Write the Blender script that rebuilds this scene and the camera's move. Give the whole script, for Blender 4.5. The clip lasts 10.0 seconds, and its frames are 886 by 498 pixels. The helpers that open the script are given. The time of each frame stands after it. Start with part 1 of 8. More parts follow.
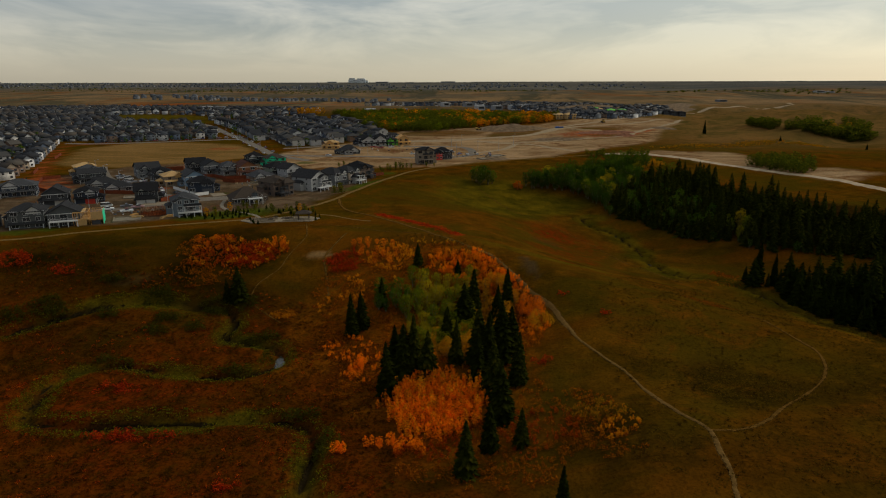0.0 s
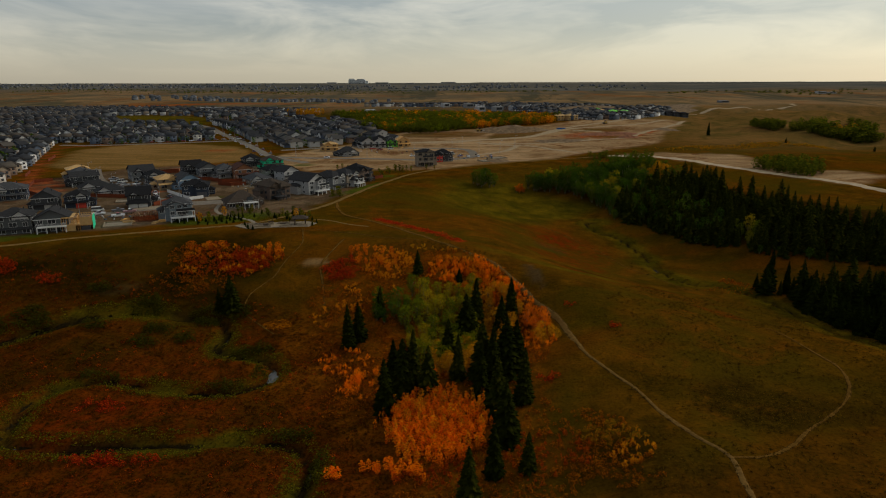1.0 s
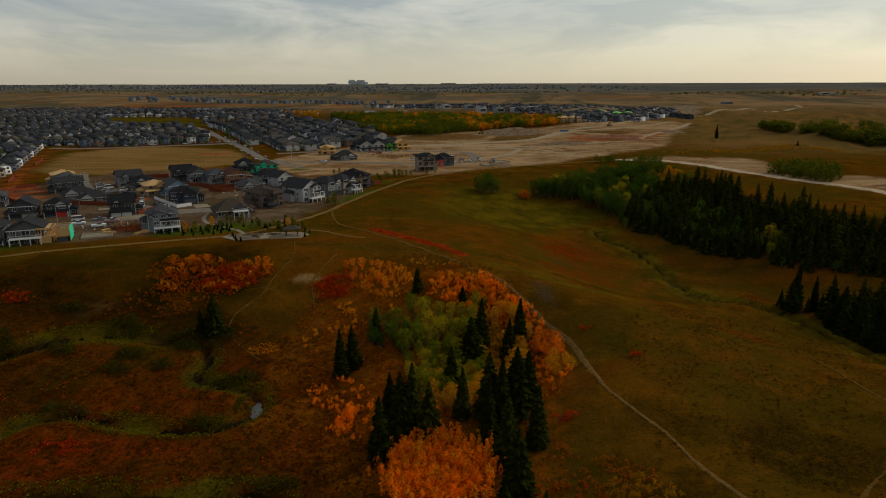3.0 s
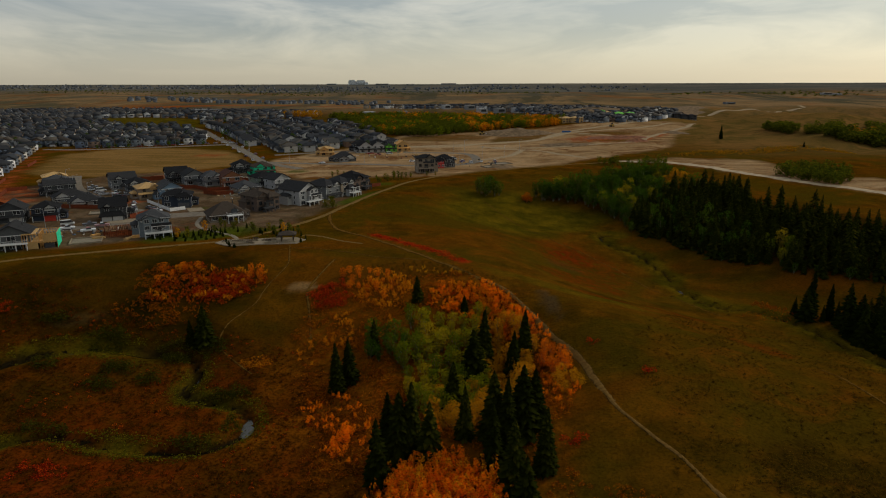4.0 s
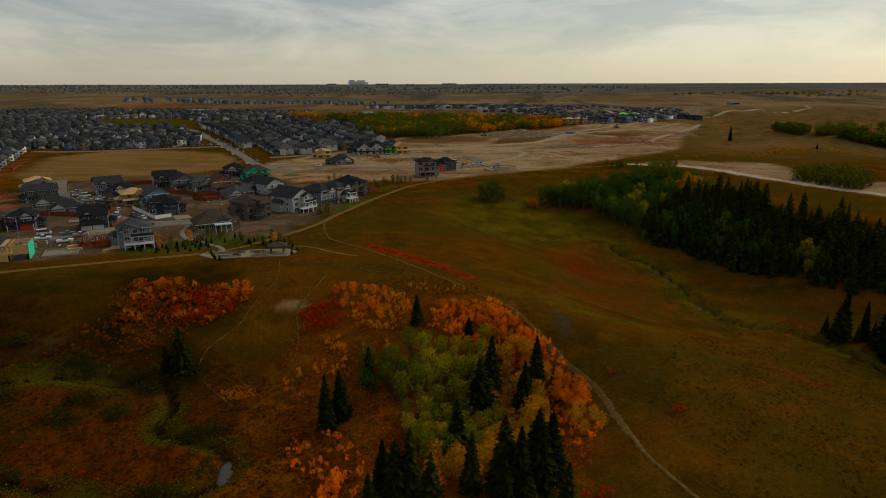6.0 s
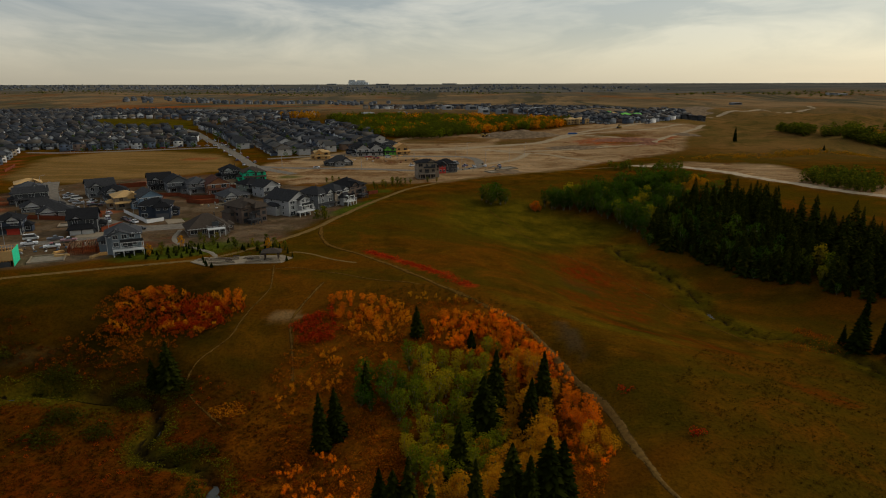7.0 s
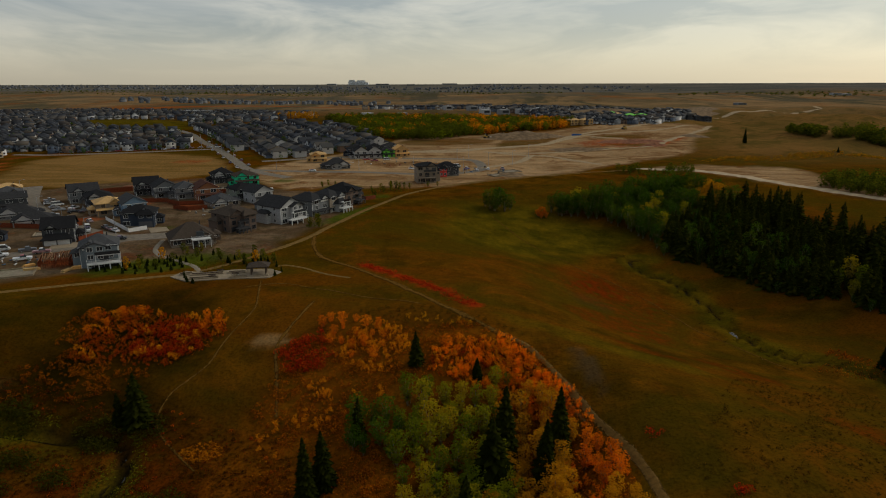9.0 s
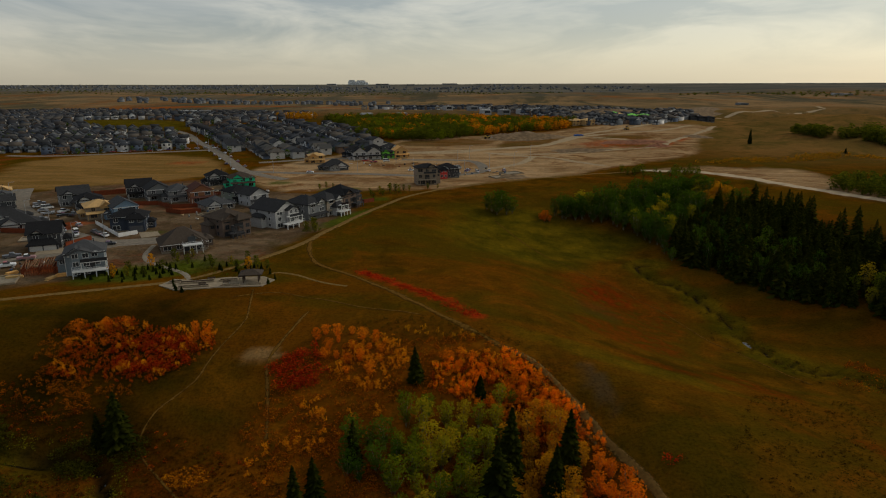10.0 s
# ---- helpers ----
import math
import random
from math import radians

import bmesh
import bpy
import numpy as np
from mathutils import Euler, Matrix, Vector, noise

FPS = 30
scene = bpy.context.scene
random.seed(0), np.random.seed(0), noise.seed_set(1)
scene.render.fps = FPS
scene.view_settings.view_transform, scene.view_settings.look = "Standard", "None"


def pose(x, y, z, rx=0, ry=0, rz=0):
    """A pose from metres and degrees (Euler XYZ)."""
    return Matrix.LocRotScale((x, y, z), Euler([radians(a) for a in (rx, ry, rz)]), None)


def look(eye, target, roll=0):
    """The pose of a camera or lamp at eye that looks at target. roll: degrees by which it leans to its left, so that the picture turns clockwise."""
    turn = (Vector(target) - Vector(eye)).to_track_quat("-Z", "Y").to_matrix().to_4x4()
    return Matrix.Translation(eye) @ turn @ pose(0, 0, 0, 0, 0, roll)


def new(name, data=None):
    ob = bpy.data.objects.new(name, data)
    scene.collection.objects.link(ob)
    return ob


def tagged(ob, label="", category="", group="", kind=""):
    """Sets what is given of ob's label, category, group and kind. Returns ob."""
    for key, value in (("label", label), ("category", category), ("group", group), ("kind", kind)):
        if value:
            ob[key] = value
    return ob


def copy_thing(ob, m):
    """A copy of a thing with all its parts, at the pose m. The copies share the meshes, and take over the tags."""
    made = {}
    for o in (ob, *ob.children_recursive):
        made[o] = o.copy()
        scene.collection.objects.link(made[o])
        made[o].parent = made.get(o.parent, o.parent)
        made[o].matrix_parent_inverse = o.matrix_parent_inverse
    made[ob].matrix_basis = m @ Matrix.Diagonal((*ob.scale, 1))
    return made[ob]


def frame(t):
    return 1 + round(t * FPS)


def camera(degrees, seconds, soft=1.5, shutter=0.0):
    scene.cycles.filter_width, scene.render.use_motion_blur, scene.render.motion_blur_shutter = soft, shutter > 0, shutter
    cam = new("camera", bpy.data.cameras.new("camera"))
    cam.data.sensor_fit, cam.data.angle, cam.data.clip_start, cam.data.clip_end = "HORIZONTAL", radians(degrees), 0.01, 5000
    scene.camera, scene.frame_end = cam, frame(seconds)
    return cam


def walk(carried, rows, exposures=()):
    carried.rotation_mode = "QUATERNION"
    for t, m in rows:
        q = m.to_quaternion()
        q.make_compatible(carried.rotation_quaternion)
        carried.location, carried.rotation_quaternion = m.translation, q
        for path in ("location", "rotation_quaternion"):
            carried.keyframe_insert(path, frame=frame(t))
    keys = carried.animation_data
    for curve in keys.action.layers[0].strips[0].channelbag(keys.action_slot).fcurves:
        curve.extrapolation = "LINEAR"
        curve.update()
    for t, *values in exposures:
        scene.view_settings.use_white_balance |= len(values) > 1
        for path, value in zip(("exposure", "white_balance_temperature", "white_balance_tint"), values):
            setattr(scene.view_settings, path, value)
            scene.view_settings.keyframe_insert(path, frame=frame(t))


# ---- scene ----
cam = camera(70, 10.0, soft=1.08)
PATH = [
    (0, (3.097, 0.024, 59.928), (0.779, 96.607, 34.113), -0.13),
    (0.5, (2.885, 4.017, 59.975), (0.560, 100.612, 34.206), -0.13),
    (1, (2.674, 8.011, 60.017), (0.342, 104.617, 34.293), -0.13),
    (1.5, (2.462, 12.004, 60.052), (0.123, 108.625, 34.382), -0.13),
    (2, (2.250, 15.998, 60.080), (-0.095, 112.633, 34.464), -0.13),
    (2.5, (2.039, 19.992, 60.102), (-0.314, 116.634, 34.513), -0.13),
    (4, (1.403, 31.974, 60.129), (-0.980, 128.625, 34.577), -0.13),
    (5.5, (0.768, 43.958, 60.099), (-1.653, 140.610, 34.553), -0.13),
    (7, (0.133, 55.944, 60.011), (-2.326, 152.596, 34.472), -0.13),
    (8.5, (-0.502, 67.931, 59.865), (-2.984, 164.585, 34.333), -0.13),
    (10, (-1.137, 79.920, 59.661), (-3.612, 176.576, 34.136), -0.13),
]
walk(cam, [(t, look(eye, target, roll)) for t, eye, target, roll in PATH])


# ---------------------------------------------------------------- world, sun
def build_world():
    world = bpy.data.worlds.new("overcast_sky")
    scene.world = world
    world.use_nodes = True
    nt = world.node_tree
    nt.nodes.clear()
    N, L = nt.nodes.new, nt.links.new
    out, bg = N("ShaderNodeOutputWorld"), N("ShaderNodeBackground")
    tc, sep = N("ShaderNodeTexCoord"), N("ShaderNodeSeparateXYZ")
    L(tc.outputs["Generated"], sep.inputs[0])

    def m(op, a, b=None, clamp=False):
        n = N("ShaderNodeMath")
        n.operation, n.use_clamp = op, clamp
        for i, v in enumerate((a, b)):
            if v is None:
                continue
            if isinstance(v, (int, float)):
                n.inputs[i].default_value = v
            else:
                L(v, n.inputs[i])
        return n.outputs[0]

    up = m("MAXIMUM", sep.outputs["Z"], 0.0)
    comb = N("ShaderNodeCombineXYZ")
    L(sep.outputs["X"], comb.inputs["X"])
    L(sep.outputs["Y"], comb.inputs["Y"])
    L(m("ADD", sep.outputs["Z"], m("MULTIPLY", m("ABSOLUTE", sep.outputs["X"]), -0.07)), comb.inputs["Z"])
    n1 = N("ShaderNodeTexNoise")
    n1.inputs["Scale"].default_value, n1.inputs["Detail"].default_value = CLOUD_SCALE, 5
    n1.inputs["Roughness"].default_value, n1.inputs["Distortion"].default_value = 0.60, 0.5
    mp = N("ShaderNodeMapping")
    mp.inputs["Scale"].default_value = (1.0, 1.0, 4.6)
    mp.inputs["Location"].default_value = CLOUD_SHIFT
    L(comb.outputs[0], mp.inputs[0])
    L(mp.outputs[0], n1.inputs["Vector"])
    band = N("ShaderNodeValToRGB")
    band.color_ramp.elements[0].position, band.color_ramp.elements[1].position = 0.42, 0.62
    L(n1.outputs["Fac"], band.inputs[0])
    # warm bright haze low down, grey-blue cloud above, brighter to the east
    low = N("ShaderNodeValToRGB")
    e = low.color_ramp.elements
    e[0].position, e[0].color = 0.0, (*SKY_HORIZON, 1)
    e[1].position, e[1].color = 0.20, (*SKY_HIGH, 1)
    mid = e.new(0.04)
    mid.color = (*SKY_LOW, 1)
    mid2 = e.new(0.10)
    mid2.color = (*SKY_MID, 1)
    L(up, low.inputs[0])
    east = m("ADD", m("MULTIPLY", sep.outputs["X"], 0.45), 0.26, True)
    glow = N("ShaderNodeMix")
    glow.data_type = "RGBA"
    L(east, glow.inputs[0])
    L(low.outputs[0], glow.inputs[6])
    glow.inputs[7].default_value = (0.78, 0.72, 0.52, 1)
    dark = N("ShaderNodeMix")
    dark.data_type, dark.blend_type = "RGBA", "MULTIPLY"
    shade = m("MULTIPLY", m("SUBTRACT", 1.0, band.outputs[0]), m("MULTIPLY", up, 13.0, True))
    L(m("MULTIPLY", shade, m("SUBTRACT", 1.12, m("MULTIPLY", east, 0.7)), True), dark.inputs[0])
    L(glow.outputs[2], dark.inputs[6])
    dark.inputs[7].default_value = (0.55, 0.61, 0.69, 1)
    sky = N("ShaderNodeTexSky")
    sky.sky_type, sky.sun_disc = "NISHITA", False
    sky.sun_elevation, sky.sun_rotation = radians(SUN_UP), radians(SUN_TURN)
    veil = N("ShaderNodeMix")
    veil.data_type = "RGBA"
    veil.inputs[0].default_value = 0.97
    L(sky.outputs[0], veil.inputs[6])
    L(dark.outputs[2], veil.inputs[7])
    L(veil.outputs[2], bg.inputs[0])
    bg.inputs[1].default_value = SKY_STRENGTH
    L(bg.outputs[0], out.inputs[0])


CLOUD_SCALE, CLOUD_SHIFT = 3.4, (3.1, 1.2, 0.4)
SKY_HORIZON, SKY_LOW, SKY_MID, SKY_HIGH = (0.41, 0.37, 0.285), (0.50, 0.46, 0.37), (0.47, 0.455, 0.41), (0.40, 0.405, 0.41)
SKY_STRENGTH = 0.9
SUN_UP, SUN_TURN = 32, 60
build_world()
sun = new("sun", bpy.data.lights.new("sun", "SUN"))
sun.data.energy, sun.data.angle, sun.data.color = 1.4, radians(14), (1.0, 0.93, 0.82)
sun.matrix_world = look((0, 0, 0), (-math.sin(radians(SUN_TURN)), -math.cos(radians(SUN_TURN)), -math.tan(radians(SUN_UP))))
scene.view_settings.exposure = 0.0


# ---------------------------------------------------------------- materials
class Nodes:
    """Short-hand for one node material."""

    def __init__(self, name):
        self.mat = bpy.data.materials.new(name)
        self.mat.use_nodes = True
        self.nt = self.mat.node_tree
        self.bsdf = self.nt.nodes["Principled BSDF"]
        self.bsdf.inputs["Specular IOR Level"].default_value = 0.12

    def n(self, kind, **inputs):
        node = self.nt.nodes.new(kind)
        for k, v in inputs.items():
            self.put(node.inputs[k.replace("_", " ")], v)
        return node

    def put(self, socket, v):
        if isinstance(v, bpy.types.NodeSocket):
            self.nt.links.new(v, socket)
        else:
            socket.default_value = v

    def math(self, op, a, b=0.0, clamp=False):
        node = self.nt.nodes.new("ShaderNodeMath")
        node.operation, node.use_clamp = op, clamp
        self.put(node.inputs[0], a)
        self.put(node.inputs[1], b)
        return node.outputs[0]

    def mix(self, f, a, b, blend="MIX"):
        node = self.nt.nodes.new("ShaderNodeMix")
        node.data_type, node.blend_type = "RGBA", blend
        self.put(node.inputs[0], f)
        for i, c in ((6, a), (7, b)):
            self.put(node.inputs[i], c if isinstance(c, bpy.types.NodeSocket) else (*c, 1))
        return node.outputs[2]

    def noise(self, scale, detail=3, rough=0.55, vec=None, distort=0.0):
        node = self.n("ShaderNodeTexNoise", Scale=scale, Detail=detail, Roughness=rough, Distortion=distort)
        node.inputs["Vector"].default_value = (0, 0, 0)
        self.nt.links.new(vec or self.coords(), node.inputs["Vector"])
        return node.outputs["Fac"]

    def coords(self):
        if not hasattr(self, "tc"):
            self.tc = self.n("ShaderNodeTexCoord")
        return self.tc.outputs["Object"]

    def world(self):
        if not hasattr(self, "geo"):
            self.geo = self.n("ShaderNodeNewGeometry")
        return self.geo.outputs["Position"]

    def steps(self, f, stops):
        node = self.nt.nodes.new("ShaderNodeValToRGB")
        self.put(node.inputs[0], f)
        e = node.color_ramp.elements
        while len(e) < len(stops):
            e.new(0.5)
        for el, (p, c) in zip(e, stops):
            el.position, el.color = p, (*c, 1) if len(c) == 3 else c
        return node.outputs[0]

    def span(self, f, lo, hi):
        node = self.nt.nodes.new("ShaderNodeMapRange")
        node.interpolation_type = "SMOOTHSTEP"
        self.put(node.inputs[0], f)
        node.inputs[1].default_value, node.inputs[2].default_value = lo, hi
        return node.outputs[0]

    def attr(self, name):
        node = self.n("ShaderNodeAttribute")
        node.attribute_name = name
        return node.outputs["Fac"]

    def rand(self):
        return self.n("ShaderNodeObjectInfo").outputs["Random"]

    def island(self):
        return self.n("ShaderNodeNewGeometry").outputs["Random Per Island"]

    def done(self, color, rough=0.9, bump=None, strength=0.3, dist=0.05, metal=0.0):
        self.put(self.bsdf.inputs["Base Color"], color if isinstance(color, bpy.types.NodeSocket) else (*color, 1))
        self.put(self.bsdf.inputs["Roughness"], rough)
        self.bsdf.inputs["Metallic"].default_value = metal
        if bump is not None:
            b = self.n("ShaderNodeBump", Strength=strength, Distance=dist, Height=bump)
            self.nt.links.new(b.outputs[0], self.bsdf.inputs["Normal"])
        return self.mat


def plain(name, color, rough=0.8, grain=6.0, vary=0.25, metal=0.0, own=0.15):
    """A worn, slightly uneven surface of one colour; own: how much it differs from object to object."""
    k = Nodes(name)
    f = k.noise(grain, 4)
    g = k.noise(grain * 0.12, 2)
    c = k.mix(k.span(f, 0.3, 0.7), tuple(v * (1 - vary) for v in color), tuple(min(1, v * (1 + vary)) for v in color))
    c = k.mix(k.math("MULTIPLY", k.span(g, 0.4, 0.75), vary), c, tuple(v * 0.6 for v in color))
    if own:
        c = k.mix(k.math("MULTIPLY", k.rand(), own), c, (0.5 * color[0], 0.5 * color[1], 0.5 * color[2]))
    k.bsdf.inputs["Specular IOR Level"].default_value = 0.03 if rough > 0.85 else 0.12
    return k.done(c, rough, f, 0.2, 0.03, metal)


def siding(name, color, pitch=0.18):
    """Lapped boards: thin shadow lines between courses, with streaks of dirt."""
    k = Nodes(name)
    sep = k.n("ShaderNodeSeparateXYZ")
    k.nt.links.new(k.coords(), sep.inputs[0])
    saw = k.math("FRACT", k.math("DIVIDE", sep.outputs["Z"], pitch))
    f = k.noise(3.0, 4)
    c = k.mix(k.span(f, 0.3, 0.75), tuple(v * 0.82 for v in color), tuple(min(1, v * 1.1) for v in color))
    return k.done(c, 0.75, saw, 0.5, 0.02)


def leaves(name, stops, own=0.35, rough=0.75, glow=0.42):
    """Foliage: colour by leaf and by plant; glow: the share of light that passes through a leaf."""
    k = Nodes(name)
    f = k.math("ADD", k.math("MULTIPLY", k.island(), 1 - own), k.math("MULTIPLY", k.rand(), own), True)
    c = k.steps(f, stops)
    k.bsdf.inputs["Specular IOR Level"].default_value = 0.0
    mat = k.done(c, rough)
    through_leaf = k.n("ShaderNodeBsdfTranslucent")
    k.put(through_leaf.inputs["Color"], c)
    both = k.n("ShaderNodeMixShader")
    both.inputs[0].default_value = glow
    k.nt.links.new(k.bsdf.outputs[0], both.inputs[1])
    k.nt.links.new(through_leaf.outputs[0], both.inputs[2])
    k.nt.links.new(both.outputs[0], k.nt.nodes["Material Output"].inputs["Surface"])
    return mat


def palette(name, stops, rough=0.8, grain=4.0, by_island=False, row=0.0):
    """One material for many houses: each takes a colour of its own."""
    k = Nodes(name)
    node_in = k.island() if by_island else k.rand()
    node = k.nt.nodes.new("ShaderNodeValToRGB")
    node.color_ramp.interpolation = "CONSTANT"
    k.put(node.inputs[0], node_in)
    e = node.color_ramp.elements
    while len(e) < len(stops):
        e.new(0.5)
    for i, (el, c) in enumerate(zip(e, stops)):
        el.position, el.color = i / len(stops), (*c, 1)
    f = k.noise(grain, 4)
    c = k.mix(k.math("MULTIPLY", k.span(f, 0.35, 0.75), 0.35), node.outputs[0], (0.04, 0.04, 0.04))
    return k.done(c, rough, f, 0.25, 0.03)


ASPHALT_SHINGLE = plain("shingle_charcoal", (0.034, 0.034, 0.035), 0.9, 9, 0.4)
BROWN_SHINGLE = plain("shingle_brown", (0.062, 0.048, 0.037), 0.9, 9, 0.35)
GREY_SHINGLE = plain("shingle_grey", (0.060, 0.061, 0.063), 0.9, 9, 0.35)
BLACK_SHINGLE = plain("shingle_black", (0.018, 0.018, 0.019), 0.9, 9, 0.4)
RED_SHINGLE = plain("shingle_red_brown", (0.085, 0.040, 0.030), 0.9, 9, 0.35)
SHINGLE_MIX = palette("shingle_mix", [(0.024, 0.025, 0.028), (0.056, 0.054, 0.050), (0.016, 0.017, 0.019), (0.036, 0.038, 0.043), (0.078, 0.068, 0.056), (0.022, 0.022, 0.023)], 0.9, 6)
WALL_MIX = palette("siding_mix", [(0.18, 0.19, 0.20), (0.42, 0.41, 0.39), (0.07, 0.085, 0.11), (0.50, 0.47, 0.42), (0.12, 0.135, 0.15), (0.30, 0.23, 0.15), (0.10, 0.125, 0.17), (0.62, 0.61, 0.59), (0.19, 0.12, 0.08), (0.05, 0.06, 0.07)], 0.8, 2)
SHINGLE_FAR = palette("shingle_far", [(0.022, 0.023, 0.026), (0.055, 0.052, 0.048), (0.015, 0.016, 0.018), (0.036, 0.040, 0.047), (0.082, 0.068, 0.052), (0.020, 0.020, 0.021), (0.042, 0.033, 0.026), (0.028, 0.031, 0.037)], 0.9, 1, True)
WALL_FAR = palette("siding_far", [(0.19, 0.20, 0.21), (0.45, 0.44, 0.42), (0.07, 0.085, 0.11), (0.52, 0.49, 0.44), (0.13, 0.145, 0.16), (0.29, 0.23, 0.16), (0.10, 0.125, 0.17), (0.66, 0.65, 0.63), (0.18, 0.12, 0.085)], 0.8, 1, True)
WHITE_SIDING = siding("siding_white", (0.36, 0.36, 0.35))
GREY_SIDING = siding("siding_grey", (0.15, 0.157, 0.16))
SLATE_SIDING = siding("siding_slate", (0.085, 0.09, 0.09))
PALE_SIDING = siding("siding_pale_grey", (0.23, 0.23, 0.225))
BLUE_SIDING = siding("siding_blue", (0.16, 0.24, 0.32))
NAVY_SIDING = siding("siding_navy", (0.035, 0.045, 0.065))
BLUEGREY_SIDING = siding("siding_blue_grey", (0.165, 0.195, 0.215))
BROWN_SIDING = siding("siding_brown", (0.12, 0.085, 0.065))
TAN_SIDING = siding("siding_tan", (0.24, 0.195, 0.145))
SAGE_SIDING = siding("siding_sage", (0.22, 0.25, 0.20))
DARK_SIDING = siding("siding_dark", (0.055, 0.058, 0.062))
ORANGE_BROWN = siding("siding_cedar", (0.26, 0.11, 0.05))
GREEN_WRAP = plain("green_sheathing", (0.03, 0.60, 0.32), 0.6, 2, 0.12)
LIME_WRAP = plain("lime_sheathing", (0.16, 0.52, 0.06), 0.6, 2, 0.12)
OSB = plain("osb_board", (0.48, 0.30, 0.12), 0.85, 8, 0.25)
LUMBER = plain("raw_lumber", (0.60, 0.32, 0.10), 0.8, 5, 0.3)
WHITE_TRIM = plain("white_trim", (0.56, 0.56, 0.54), 0.6, 4, 0.1)
DARK_TRIM = plain("dark_trim", (0.05, 0.05, 0.052), 0.6, 4, 0.2)
STONE = plain("stone_veneer", (0.22, 0.19, 0.16), 0.9, 5, 0.4)
CONCRETE = plain("concrete", (0.22, 0.185, 0.135), 0.9, 1.2, 0.2)
PALE_CONCRETE = plain("pale_concrete", (0.25, 0.200, 0.135), 0.9, 1.2, 0.15)
ASPHALT = plain("asphalt", (0.165, 0.140, 0.108), 0.92, 0.7, 0.22)


def trail(name, color, hold):
    """Trodden earth or gravel that frays into the grass; hold: how firm its edges are."""
    k = Nodes(name)
    f, g = k.noise(1.3, 4, 0.6, k.world()), k.noise(0.18, 3, 0.6, k.world())
    c = k.mix(k.span(f, 0.3, 0.7), tuple(v * 0.7 for v in color), tuple(v * 1.2 for v in color))
    k.bsdf.inputs["Specular IOR Level"].default_value = 0.0
    mat = k.done(c, 0.97, f, 0.4, 0.05)
    show = k.math("SUBTRACT", k.math("ADD", hold, k.math("MULTIPLY", k.math("ADD", f, g), 0.9)), k.attr("rim"))
    clear = k.n("ShaderNodeBsdfTransparent")
    both = k.n("ShaderNodeMixShader")
    k.put(both.inputs[0], k.span(show, 0.25, 0.75))
    k.nt.links.new(clear.outputs[0], both.inputs[1])
    k.nt.links.new(k.bsdf.outputs[0], both.inputs[2])
    k.nt.links.new(both.outputs[0], k.nt.nodes["Material Output"].inputs["Surface"])
    return mat


GRAVEL = trail("path_gravel", (0.150, 0.090, 0.028), 0.46)
TRACK = trail("bare_track", (0.130, 0.071, 0.019), 0.32)
GRADED = trail("graded_earth", (0.30, 0.225, 0.135), 0.55)
MUD = trail("creek_mud", (0.016, 0.011, 0.004), 0.36)
DIRT_TRAIL = trail("trodden_earth", (0.105, 0.052, 0.010), 0.10)
MULCH = plain("bark_mulch", (0.035, 0.022, 0.014), 0.95, 3, 0.3)
PALE_ROAD = plain("haul_road_gravel", (0.38, 0.29, 0.18), 0.95, 0.25, 0.18)
FENCE_RED = plain("stained_fence", (0.17, 0.040, 0.014), 0.85, 3, 0.3)
FENCE_WHITE = plain("white_fence", (0.74, 0.73, 0.70), 0.7, 3, 0.08)
GARAGE_WHITE = plain("garage_door_white", (0.50, 0.49, 0.47), 0.6, 3, 0.1)
GARAGE_RED = plain("garage_door_red", (0.55, 0.06, 0.035), 0.6, 3, 0.15)
GARAGE_DARK = plain("garage_door_dark", (0.09, 0.09, 0.095), 0.6, 3, 0.15)
BARK = plain("bark", (0.085, 0.062, 0.045), 0.95, 5, 0.4)
HOSPITAL_GREY = plain("pale_cladding", (0.74, 0.78, 0.80), 0.6, 0.05, 0.1)
PALE_BARK = plain("aspen_bark", (0.20, 0.17, 0.11), 0.9, 5, 0.35)
TYRE = plain("tyre_rubber", (0.02, 0.02, 0.02), 0.9, 8, 0.2)
STEEL = plain("galvanised_steel", (0.35, 0.36, 0.37), 0.45, 6, 0.15, 0.6)
PLASTIC_BLUE = plain("blue_tarp", (0.03, 0.10, 0.30), 0.5, 3, 0.2)
RED_PAINT = plain("red_paint", (0.55, 0.05, 0.04), 0.45, 3, 0.1)
YELLOW_PAINT = plain("yellow_paint", (0.40, 0.25, 0.06), 0.5, 3, 0.15)


def make_glass():
    k = Nodes("window_glass")
    k.bsdf.inputs["Specular IOR Level"].default_value = 0.6
    return k.done(k.mix(k.rand(), (0.012, 0.014, 0.017), (0.05, 0.055, 0.06)), 0.08)


def make_paint():
    k = Nodes("car_paint")
    c = k.steps(k.rand(), [(0.0, (0.70, 0.70, 0.70)), (0.35, (0.60, 0.61, 0.62)), (0.42, (0.02, 0.02, 0.022)), (0.65, (0.12, 0.12, 0.13)), (0.72, (0.30, 0.31, 0.32)), (0.9, (0.32, 0.03, 0.025)), (1.0, (0.04, 0.07, 0.15))])
    return k.done(c, 0.3)


def make_water():
    k = Nodes("creek_water")
    f = k.noise(1.3, 3)
    k.bsdf.inputs["Specular IOR Level"].default_value = 0.5
    return k.done((0.040, 0.036, 0.022), 0.16, f, 0.12, 0.03)


